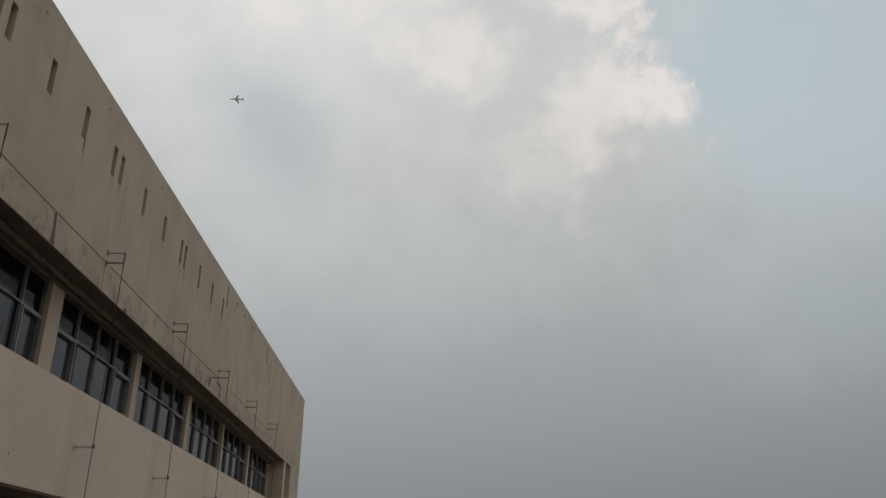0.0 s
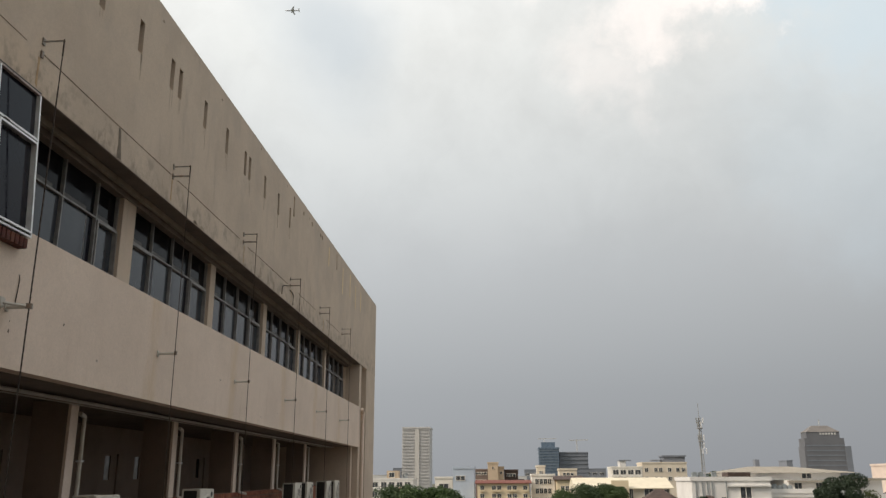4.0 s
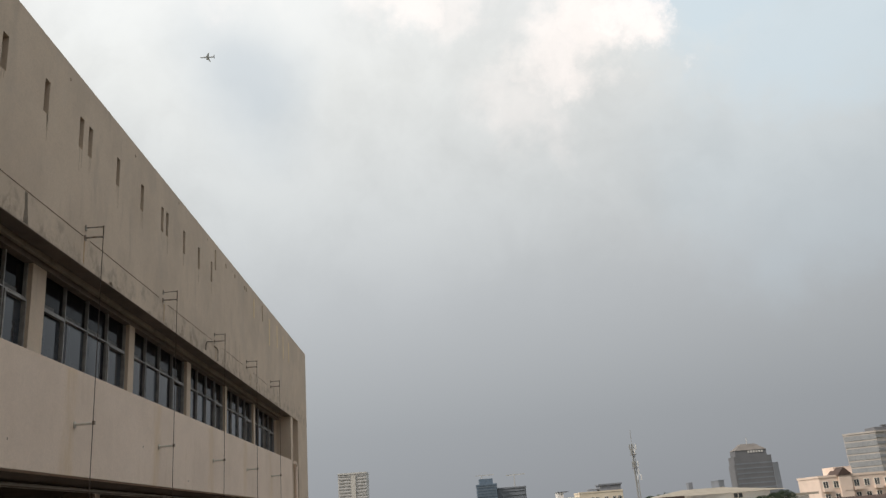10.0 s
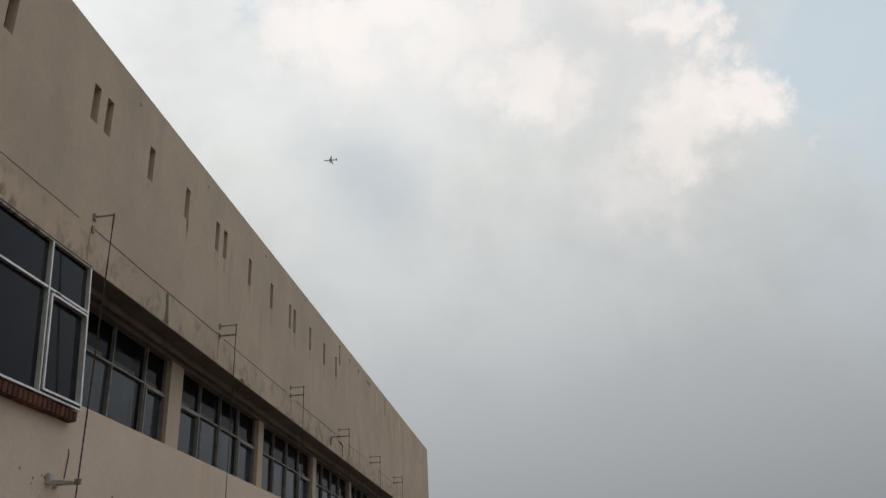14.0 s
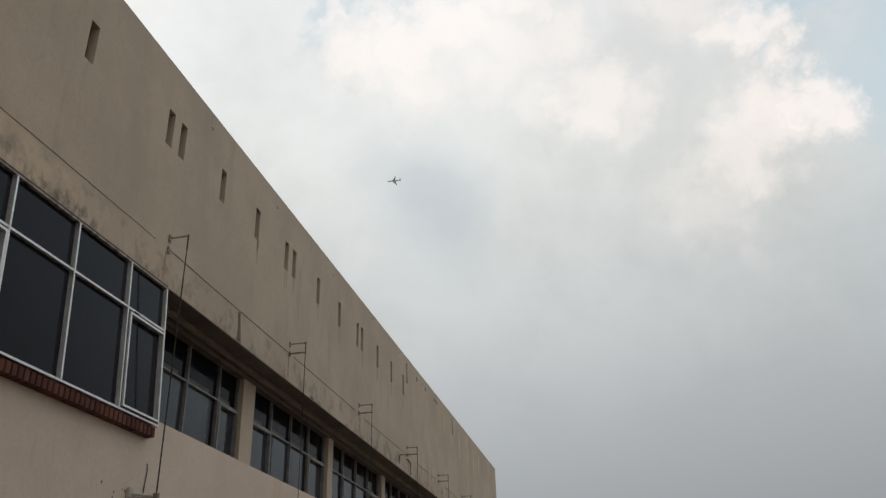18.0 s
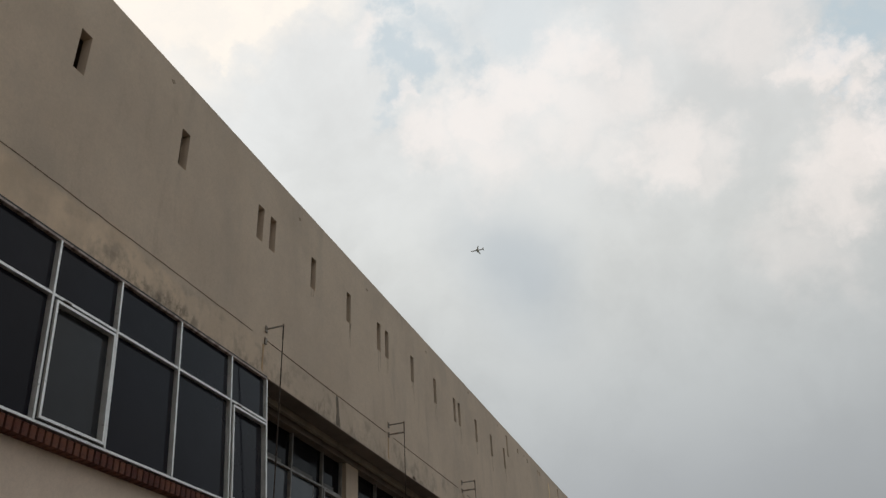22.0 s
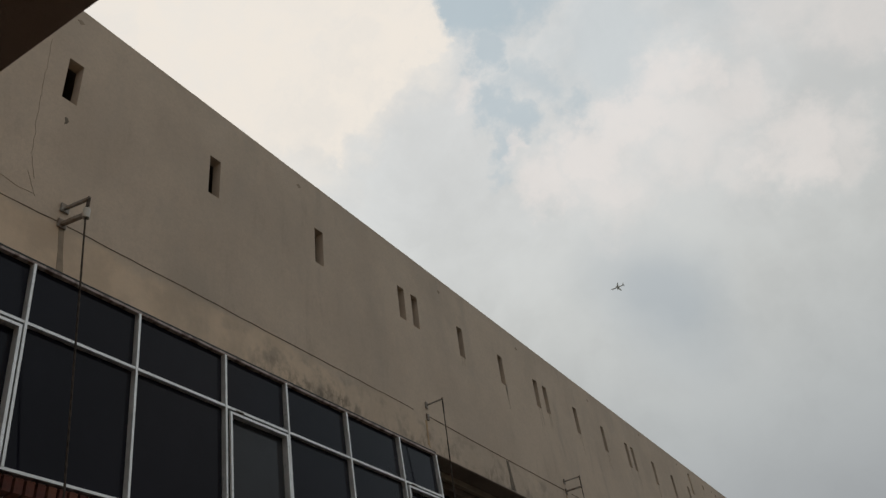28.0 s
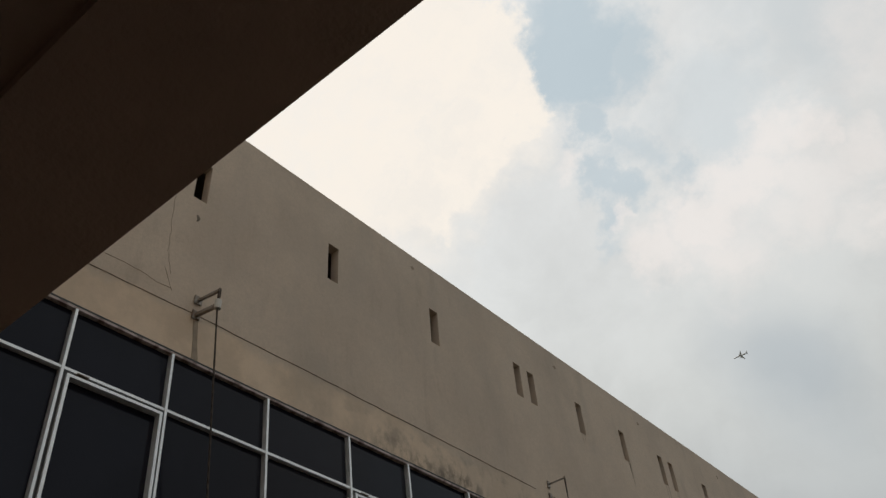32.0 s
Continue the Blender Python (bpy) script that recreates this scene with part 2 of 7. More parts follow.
        tuft = N.math("MULTIPLY", N.math("MULTIPLY", tuft, N.span(y, 4.8, 7.5)), N.span(y, 9.3, 11.5, 1.0, 0.28))
        col = N.mix(N.math("MULTIPLY", tuft, 0.88), col, (0.13, 0.105, 0.08))
        blot = N.span(N.noise(N.vec("MULTIPLY", at, (1, 1, 0.45)), 1.1, 6.0, 0.62), 0.50, 0.72)
        col = N.mix(N.math("MULTIPLY", blot, 0.34), col, (0.36, 0.31, 0.255))
    if vary:
        rnd = N.add("ShaderNodeNewGeometry").outputs["Random Per Island"] if island else N.add("ShaderNodeObjectInfo").outputs["Random"]
        hue = N.add("ShaderNodeHueSaturation")
        N.put(hue.inputs["Value"], N.span(rnd, 0, 1, 1 - vary, 1 + vary, False))
        N.put(hue.inputs["Hue"], N.span(rnd, 0, 1, 0.5 - vary * 0.03, 0.5 + vary * 0.03, False))
        N.put(hue.inputs["Color"], col)
        col = hue.outputs[0]
    p = N.add("ShaderNodeBsdfPrincipled")
    N.put(p.inputs["Base Color"], col)
    N.put(p.inputs["Roughness"], N.span(N.noise(at, grain * 3.1, 3.0), 0.3, 0.7, max(rough - 0.08, 0.02), min(rough + 0.08, 1.0)))
    p.inputs["Metallic"].default_value = metal
    p.inputs["Specular IOR Level"].default_value = spec
    if bump:
        b = N.add("ShaderNodeBump")
        b.inputs["Strength"].default_value = bump
        b.inputs["Distance"].default_value = 0.02
        N.put(b.inputs["Height"], N.noise(at, bump_scale, 4.0, 0.6))
        N.put(p.inputs["Normal"], b.outputs[0])
    N.put(N.add("ShaderNodeOutputMaterial").inputs[0], p.outputs[0])
    return m


def foliage(name, a, b):
    m = bpy.data.materials.new(name)
    m.use_nodes = True
    N = Nodes(m.node_tree)
    rnd = N.add("ShaderNodeNewGeometry").outputs["Random Per Island"]
    at = N.add("ShaderNodeTexCoord").outputs["Object"]
    col = N.mix(N.math("MULTIPLY_ADD", rnd, 0.55, N.math("MULTIPLY", N.noise(at, 0.45, 3.0), 0.5)), a, b)
    p = N.add("ShaderNodeBsdfPrincipled")
    N.put(p.inputs["Base Color"], col)
    p.inputs["Roughness"].default_value = 0.65
    t = N.add("ShaderNodeBsdfTranslucent")
    N.put(t.inputs["Color"], col)
    s = N.add("ShaderNodeMixShader")
    s.inputs[0].default_value = 0.25
    N.put(s.inputs[1], p.outputs[0])
    N.put(s.inputs[2], t.outputs[0])
    N.put(N.add("ShaderNodeOutputMaterial").inputs[0], s.outputs[0])
    return m


PLASTER = material("cream_plaster", (0.605, 0.492, 0.385), 0.85, second=(0.525, 0.427, 0.335), grain=0.8, stain=(0.24, 0.19, 0.145),
                   stain_amount=0.25, bump=0.08, bump_scale=35, space="world", speck=0.28)
PLASTER_F = material("cream_plaster_top_wall", (0.605, 0.492, 0.385), 0.85, second=(0.525, 0.427, 0.335), grain=0.8, stain=(0.24, 0.19, 0.145),
                     stain_amount=0.28, bump=0.08, bump_scale=35, space="world", speck=0.28, drip=(4.68, 5.12))
PLASTER_B = material("pale_plaster", (0.85, 0.712, 0.608), 0.85, second=(0.775, 0.645, 0.545), grain=0.7, stain=(0.34, 0.23, 0.12),
                     stain_amount=0.18, bump=0.08, bump_scale=35, space="world", speck=0.28)
PLASTER_M = material("cream_plaster_band", (0.765, 0.628, 0.52), 0.85, second=(0.69, 0.563, 0.463), grain=0.7, stain=(0.34, 0.23, 0.12),
                     stain_amount=0.18, bump=0.08, bump_scale=35, space="world", rusty=(13.25, 17.4, 21.6, 25.35, 29.1), speck=0.28)
HEADPAINT = material("red_brown_paint", (0.40, 0.33, 0.30), 0.7, second=(0.16, 0.11, 0.095), grain=8, spread=(0.45, 0.62))
DAMP = material("damp_mould", (0.13, 0.105, 0.08), 0.9, second=(0.19, 0.155, 0.12), grain=12)
RUSTRUN = material("rust_run_paint", (0.50, 0.35, 0.21), 0.9, second=(0.42, 0.28, 0.16), grain=9)
MOULD = material("ledge_mould", (0.045, 0.04, 0.034), 0.95, second=(0.105, 0.088, 0.07), grain=14, spread=(0.4, 0.6), bump=0.3)
RUNFAINT = material("faint_damp", (0.42, 0.34, 0.262), 0.9, second=(0.30, 0.245, 0.19), grain=16, spread=(0.42, 0.58))
RUNSOFT = material("soft_grey_run", (0.52, 0.425, 0.333), 0.9, second=(0.46, 0.375, 0.295), grain=12, spread=(0.4, 0.6))
JOINTMAT = material("open_joint", (0.12, 0.085, 0.06), 0.95, second=(0.25, 0.19, 0.14), grain=9, spread=(0.45, 0.6))
RUNDARK = material("brown_drip_run", (0.36, 0.285, 0.21), 0.9, second=(0.28, 0.22, 0.165), grain=9)
PATCH = material("patched_plaster", (0.80, 0.64, 0.38), 0.9, second=(0.70, 0.55, 0.33), grain=3)
LITTER = material("dry_litter", (0.17, 0.10, 0.05), 0.9, second=(0.09, 0.06, 0.035), grain=20, vary=0.3, island=True)
# trim and soffit colours are darkened to carry the shade under the wall
SHADED_TRIM = material("shaded_trim_paint", (0.30, 0.245, 0.19), 0.9, second=(0.24, 0.195, 0.15), grain=2, stain=(0.1, 0.085, 0.07), stain_amount=0.5)
SOFFIT = material("shaded_soffit_paint", (0.19, 0.147, 0.12), 0.9, second=(0.145, 0.112, 0.093), grain=1.5, stain=(0.1, 0.085, 0.07), stain_amount=0.6)
# the galleries' lack of light is put into this dark brown
INNER = material("shaded_corridor_paint", (0.275, 0.205, 0.16), 0.9, second=(0.225, 0.168, 0.131), grain=1.0)
SLABPAINT = material("slab_underside_paint", (0.42, 0.295, 0.245), 0.9, second=(0.345, 0.24, 0.20), grain=1.0)
CONCRETE = material("weathered_concrete", (0.32, 0.262, 0.205), 0.95, second=(0.195, 0.157, 0.122), grain=1.6, stain=(0.05, 0.047, 0.043),
                    stain_scale=(1.0, 0.25, 1.0), stain_amount=0.85, bump=0.4, bump_scale=25, space="world")
LEDGE_A = material("upper_ledge_concrete", (0.34, 0.285, 0.225), 0.95, second=(0.20, 0.15, 0.112), grain=1.3, stain=(0.13, 0.065, 0.042),
                   stain_scale=(1.6, 0.3, 1.0), stain_amount=0.75, stain_cut=0.44, bump=0.4, bump_scale=25, space="world")
LEDGE_B = material("lower_ledge_concrete", (0.40, 0.335, 0.262), 0.95, second=(0.27, 0.22, 0.168), grain=1.3, stain=(0.05, 0.045, 0.04),
                   stain_scale=(1.2, 0.3, 1.0), stain_amount=0.9, stain_cut=0.47, bump=0.4, bump_scale=25, space="world")
BRICK = material("red_brick", (0.36, 0.135, 0.08), 0.9, second=(0.24, 0.09, 0.056), grain=6, vary=0.24, bump=0.4, bump_scale=70, space="world")
BRICK_D = material("dark_red_brick", (0.185, 0.050, 0.028), 0.9, second=(0.105, 0.031, 0.019), grain=4, vary=0.15, bump=0.4, bump_scale=70, space="world", stain=(0.05, 0.022, 0.016), stain_scale=(0.35, 0.35, 0.2), stain_amount=0.75, stain_cut=0.42)
BRICK_DI = material("dark_red_brick_joined", (0.185, 0.050, 0.028), 0.9, second=(0.105, 0.031, 0.019), grain=4, vary=0.15, bump=0.4, bump_scale=70, island=True, space="world", stain=(0.05, 0.022, 0.016), stain_scale=(0.35, 0.35, 0.2), stain_amount=0.75, stain_cut=0.42)
BRICK_W = material("weathered_brick_joined", (0.33, 0.125, 0.072), 0.9, second=(0.21, 0.08, 0.048), grain=6, vary=0.25, bump=0.4, bump_scale=70, island=True,
                   stain=(0.06, 0.04, 0.03), stain_scale=(0.3, 0.3, 0.3), stain_amount=0.5, space="world")
BRICK_S = material("dark_sill_brick", (0.15, 0.05, 0.032), 0.9, second=(0.09, 0.035, 0.026), grain=9, vary=0.3, bump=0.4, bump_scale=70)
MORTAR_D = material("dark_mortar", (0.115, 0.06, 0.042), 0.95, second=(0.04, 0.022, 0.017), grain=2.5, stain=(0.42, 0.35, 0.29), stain_scale=(1, 1, 1), stain_amount=0.7, stain_cut=0.54, space="world")
BRICK_I = material("red_brick_joined", (0.36, 0.135, 0.08), 0.9, second=(0.24, 0.09, 0.056), grain=6, vary=0.24, stain=(0.06, 0.04, 0.03), stain_scale=(0.3, 0.08, 0.1), stain_amount=0.8, space="world", bump=0.4, bump_scale=70, island=True)
MORTAR = material("mortar", (0.23, 0.15, 0.105), 0.95, second=(0.16, 0.10, 0.07), grain=14)
# recessed frames: aluminium darkened to carry the shade of the recess
ALU_D = material("shaded_frame", (0.31, 0.302, 0.29), 0.5, 0.2, second=(0.22, 0.212, 0.205), grain=7, bump=0.05)
ALU = material("aluminium_frame", (0.68, 0.67, 0.655), 0.4, 0.0, second=(0.58, 0.57, 0.555), grain=7, stain=(0.06, 0.055, 0.05), stain_scale=(2, 2, 1), stain_amount=0.6, stain_cut=0.54, bump=0.05)
ALU_W = material("bright_aluminium", (0.80, 0.795, 0.785), 0.42, 0.55, second=(0.70, 0.695, 0.685), grain=7, stain=(0.05, 0.047, 0.045), stain_scale=(3, 2.2, 3), stain_amount=0.9, stain_cut=0.56, bump=0.05)
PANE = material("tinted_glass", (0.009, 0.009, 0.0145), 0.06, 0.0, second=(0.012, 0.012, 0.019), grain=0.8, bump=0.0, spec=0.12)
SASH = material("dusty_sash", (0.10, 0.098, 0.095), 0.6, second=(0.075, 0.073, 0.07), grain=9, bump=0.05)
# soffit shade is put into the colour of upper and door panes
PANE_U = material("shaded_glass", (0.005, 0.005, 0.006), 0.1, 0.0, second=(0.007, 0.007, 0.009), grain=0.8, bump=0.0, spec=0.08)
# lower panes: reflected sky is put into a paler base
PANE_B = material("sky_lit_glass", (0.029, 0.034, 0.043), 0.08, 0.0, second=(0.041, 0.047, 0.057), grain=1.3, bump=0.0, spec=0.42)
# casement pane paled to carry the sky it would reflect when ajar
PANE_G = material("sky_paled_casement_glass", (0.018, 0.020, 0.024), 0.07, 0.0, second=(0.024, 0.026, 0.031), grain=0.9, bump=0.0, spec=0.26)
# daylight showing in two door panes is put into this pale base
DOOR_LIGHT = material("daylit_door_glass", (0.50, 0.53, 0.57), 0.15, 0.0, second=(0.32, 0.34, 0.37), grain=3, bump=0.0)
RUNPALE = material("pale_rust_wash", (0.70, 0.545, 0.395), 0.9, second=(0.65, 0.50, 0.355), grain=5)
ENAMEL = material("white_enamel", (0.60, 0.57, 0.50), 0.45, second=(0.51, 0.485, 0.425), grain=2.5, stain=(0.3, 0.25, 0.18), stain_amount=0.4, bump=0.03)
COIL = material("black_coil", (0.018, 0.017, 0.016), 0.6, second=(0.03, 0.028, 0.026), grain=30, bump=0.2, bump_scale=120)
FANGREY = material("fan_grey", (0.13, 0.125, 0.115), 0.5, second=(0.10, 0.095, 0.088), bump=0.03)
STEEL = material("painted_steel", (0.30, 0.28, 0.25), 0.55, 0.3, second=(0.2, 0.14, 0.1), grain=10)
RUST = material("rusty_chain", (0.075, 0.054, 0.042), 0.8, 0.3, second=(0.05, 0.038, 0.03), grain=20)
CABLE = material("black_cable", (0.02, 0.02, 0.02), 0.6, bump=0.0)
PVC = material("white_pipe", (0.60, 0.57, 0.51), 0.5, second=(0.5, 0.47, 0.42), grain=3, bump=0.03)
TRUNKING = material("grey_trunking", (0.42, 0.40, 0.38), 0.5, second=(0.35, 0.33, 0.31), grain=3, bump=0.03)
FIBRE = material("fibre_cement_roof", (0.215, 0.18, 0.15), 0.95, second=(0.06, 0.049, 0.041), grain=17, stain=(0.40, 0.365, 0.32),
                 stain_scale=(1.6, 3.0, 1.0), stain_amount=0.7, bump=0.5, bump_scale=40, ribs=(11.15, 0.26276), rib_dark=0.07, rib_at=0.58, speck=0.5)
FIBRE_B = material("grey_fibre_cement", (0.13, 0.110, 0.088), 0.95, second=(0.075, 0.063, 0.052), grain=9, stain=(0.22, 0.2, 0.17), stain_scale=(0.3, 1, 1), stain_amount=0.6, bump=0.5, ribs=(28.75, 0.2702), rib_dark=0.35, rib_at=0.4)
FIBRE_L = material("weathered_sheet", (0.42, 0.365, 0.30), 0.8, second=(0.36, 0.31, 0.25), grain=0.6, side=(-3.0, -4.4, (0.29, 0.20, 0.085)), stain=(0.13, 0.09, 0.04),
                   stain_scale=(1.0, 0.12, 1.0), stain_amount=0.6, stain_cut=0.44, bump=0.1, ribs=(-1.35, -0.2048), rib_axis=0, rib_dark=0.8, rib_at=-0.1)
RUSTSHEET = material("rusted_sheet", (0.20, 0.125, 0.045), 0.9, second=(0.07, 0.05, 0.03), grain=1.5, bump=0.2)
FLASH = material("white_flashing", (0.74, 0.73, 0.725), 0.6, second=(0.62, 0.615, 0.61), grain=2, stain=(0.28, 0.26, 0.23), stain_amount=0.6, bump=0.1)
GALV = material("galvanised_sheet", (0.335, 0.36, 0.362), 0.5, 0.35, second=(0.235, 0.256, 0.26), grain=2.4, stain=(0.66, 0.69, 0.68), stain_scale=(0.25, 0.25, 0.12),
                stain_amount=0.75, stain_cut=0.47, bump=0.08, bump_scale=6)
STRUT = material("pale_strut", (0.60, 0.605, 0.60), 0.5, 0.2, second=(0.46, 0.44, 0.41), grain=4)
# the vault's rib shading is put into its colour through ribs
VAULT = material("silver_polycarbonate", (0.52, 0.47, 0.43), 0.36, 0.3, second=(0.43, 0.385, 0.35), grain=1.2, stain=(0.24, 0.22, 0.2),
                 stain_scale=(0.3, 1, 1), stain_amount=0.5, bump=0.02, ribs=(9.0, 0.15521), rib_dark=0.45, rib_at=0.0)
NAVY = material("navy_steel", (0.018, 0.022, 0.035), 0.5, 0.2, second=(0.03, 0.03, 0.035))
MAROON = material("maroon_door_paint", (0.11, 0.018, 0.02), 0.5, second=(0.08, 0.015, 0.016))
ORANGE = material("red_oxide_post", (0.36, 0.09, 0.045), 0.7, second=(0.28, 0.07, 0.04))
COPING = material("lichen_coping", (0.36, 0.31, 0.25), 0.95, second=(0.17, 0.14, 0.11), grain=4, stain=(0.10, 0.085, 0.06), stain_amount=0.8,
                  stain_scale=(1, 1, 1), bump=0.5, bump_scale=30)
GROUND = material("ground_earth", (0.12, 0.11, 0.085), 0.95, second=(0.075, 0.085, 0.05), grain=0.05, bump=0.2, bump_scale=2, space="world")
BARK = material("bark", (0.13, 0.10, 0.075), 0.95, second=(0.08, 0.065, 0.05), grain=3, bump=0.5, bump_scale=15)
TWIG = material("bare_twigs", (0.23, 0.185, 0.13), 0.9, second=(0.16, 0.128, 0.09), grain=2, bump=0.0)
LEAF_A = foliage("dark_leaves", (0.034, 0.064, 0.018), (0.072, 0.115, 0.033))
LEAF_B = foliage("light_leaves", (0.05, 0.068, 0.024), (0.12, 0.135, 0.047))
LEAF_D = foliage("blackish_leaves", (0.015, 0.028, 0.015), (0.040, 0.060, 0.028))
LEAF_C = foliage("deep_leaves", (0.022, 0.041, 0.015), (0.060, 0.095, 0.031))

# ---- builders ----


def box(bm, x0, x1, y0, y1, z0, z1, m=None):
    """A box from corner to corner, turned by m."""
    vs = [Vector((x, y, z)) for x in (x0, x1) for y in (y0, y1) for z in (z0, z1)]
    vs = [bm.verts.new(m @ v if m else v) for v in vs]
    for f in ((0, 1, 3, 2), (4, 6, 7, 5), (0, 4, 5, 1), (2, 3, 7, 6), (0, 2, 6, 4), (1, 5, 7, 3)):
        bm.faces.new([vs[i] for i in f])
    return bm


def soft_box(bm, x0, x1, y0, y1, z0, z1, r=0.01):
    """A box with its edges cut off."""
    b = bmesh.new()
    box(b, x0, x1, y0, y1, z0, z1)
    bmesh.ops.recalc_face_normals(b, faces=b.faces)
    bmesh.ops.bevel(b, geom=b.edges[:], offset=r, segments=2, affect="EDGES")
    me = bpy.data.meshes.new("tmp")
    b.to_mesh(me)
    b.free()
    bm.from_mesh(me)
    bpy.data.meshes.remove(me)
    return bm


def rod(bm, a, b, r0, r1=None, n=8):
    """A round bar from a to b."""
    a, b = Vector(a), Vector(b)
    r1 = r0 if r1 is None else r1
    q = (b - a).to_track_quat("Z", "Y")
    rings = []
    for p, r in ((a, r0), (b, r1)):
        rings.append([bm.verts.new(p + q @ Vector((r * math.cos(2 * math.pi * i / n), r * math.sin(2 * math.pi * i / n), 0))) for i in range(n)])
    for i in range(n):
        bm.faces.new((rings[0][i], rings[0][(i + 1) % n], rings[1][(i + 1) % n], rings[1][i]))
    bm.faces.new(rings[0][::-1])
    bm.faces.new(rings[1])
    return bm


def tube(bm, points, r, n=6, closed=False):
    """One round bar bent through points."""
    pts = [Vector(p) for p in points]
    rings = []
    for i, p in enumerate(pts):
        a, c = (pts[i - 1], pts[(i + 1) % len(pts)]) if closed else (pts[max(i - 1, 0)], pts[min(i + 1, len(pts) - 1)])
        q = (c - a).to_track_quat("Z", "Y")
        rings.append([bm.verts.new(p + q @ Vector((r * math.cos(2 * math.pi * (k + 0.5) / n), r * math.sin(2 * math.pi * (k + 0.5) / n), 0))) for k in range(n)])
    for i in range(len(pts) if closed else len(pts) - 1):
        u, v = rings[i], rings[(i + 1) % len(pts)]
        for k in range(n):
            bm.faces.new((u[k], u[(k + 1) % n], v[(k + 1) % n], v[k]))
    if not closed:
        bm.faces.new(rings[0][::-1])
        bm.faces.new(rings[-1])
    return bm


def bar(bm, a, b, w, h=None):
    """A square bar from a to b."""
    a, b = Vector(a), Vector(b)
    h = h or w
    m = Matrix.Translation(a) @ (b - a).to_track_quat("Z", "Y").to_matrix().to_4x4()
    return box(bm, -w / 2, w / 2, -h / 2, h / 2, 0, (b - a).length, m)


def prism(bm, outline, axis, a, b):
    """A flat outline drawn out along an axis from a to b; outline in the other two axes."""
    def at(p, d):
        return {"x": (d, p[0], p[1]), "y": (p[0], d, p[1]), "z": (p[0], p[1], d)}[axis]
    lo, hi = ([bm.verts.new(at(p, d)) for p in outline] for d in (a, b))
    n = len(outline)
    for i in range(n):
        bm.faces.new((lo[i], lo[(i + 1) % n], hi[(i + 1) % n], hi[i]))
    bm.faces.new(lo[::-1])
    bm.faces.new(hi)
    return bm


def mesh_of(bm, mat, name="mesh", smooth=False):
    bmesh.ops.recalc_face_normals(bm, faces=bm.faces)
    me = bpy.data.meshes.new(name)
    bm.to_mesh(me)
    bm.free()
    me.materials.append(mat)
    if smooth:
        me.shade_smooth()
        me.set_sharp_from_angle(angle=radians(35))
    return me


def part(name, bm, mat, parent=None, label="", smooth=False):
    """One mesh object, under a thing or a part, or by itself."""
    ob = new(name, bm if isinstance(bm, bpy.types.Mesh) else mesh_of(bm, mat, name, smooth))
    if parent:
        ob.parent = parent
    return tagged(ob, label)


def thing(name, at, label, category, group="", kind="", turn=0):
    ob = new(name)
    ob.matrix_world = pose(*at, 0, 0, turn)
    ob.empty_display_size = 0.2
    return tagged(ob, label, category, group, kind)


def grid_wall(bm, xf, xb, ys, zs, holes):
    """A wall with thickness between xf and xb, and holes (y0, y1, z0, z1) through it."""
    ys = sorted({*ys, *(v for h in holes for v in h[:2])})
    zs = sorted({*zs, *(v for h in holes for v in h[2:])})
    ny, nz = len(ys) - 1, len(zs) - 1
    solid = [[not any(h[0] - 1e-6 < (ys[i] + ys[i + 1]) / 2 < h[1] and h[2] < (zs[j] + zs[j + 1]) / 2 < h[3] for h in holes) for j in range(nz)] for i in range(ny)]
    vs = {}

    def v(s, i, j):
        if (s, i, j) not in vs:
            vs[s, i, j] = bm.verts.new((xf if s else xb, ys[i], zs[j]))
        return vs[s, i, j]
    for i in range(ny):
        for j in range(nz):
            if not solid[i][j]:
                continue
            for s in (0, 1):
                bm.faces.new((v(s, i, j), v(s, i + 1, j), v(s, i + 1, j + 1), v(s, i, j + 1)))
            for di, dj, p, q in ((-1, 0, (i, j), (i, j + 1)), (1, 0, (i + 1, j), (i + 1, j + 1)), (0, -1, (i, j), (i + 1, j)), (0, 1, (i, j + 1), (i + 1, j + 1))):
                a, b = i + di, j + dj
                if not (0 <= a < ny and 0 <= b < nz and solid[a][b]):
                    bm.faces.new((v(0, *p), v(0, *q), v(1, *q), v(1, *p)))
    return bm


def wave_sheet(bm, length, width, pitch, height, steps=6, thick=0.005):
    """A corrugated sheet in x (along the waves) and y (across them), from the origin."""
    n = int(width / pitch * steps)
    rows = []
    for dz in (0, -thick):
        rows.append([[bm.verts.new((x, i * width / n, dz + height * 0.5 * math.sin(2 * math.pi * i / steps))) for i in range(n + 1)] for x in (0, length)])
    for k in (0, 1):
        a, b = rows[k]
        for i in range(n):
            bm.faces.new((a[i], b[i], b[i + 1], a[i + 1]))
    for e in (0, 1):
        for i in range(n):
            bm.faces.new((rows[0][e][i], rows[0][e][i + 1], rows[1][e][i + 1], rows[1][e][i]))
    return bm


# ---- the long building beside the camera ----
F = -5.75                    # plane of its front
Y_END = 37.15                # its far corner
ROOF, FASCIA, SILL, BAND = 8.0, 4.68, 2.90, 1.23
FLOORS = (-1.31, -4.53, -7.75)          # tops of the open ledges at y = 10
RISE = (0.0127, 0.0163, 0.0180)         # the ledges climb a little towards the far end
DROP = (0.79, 0.83, 0.85)               # depth of their fascias
GROUND_Z = -11.0

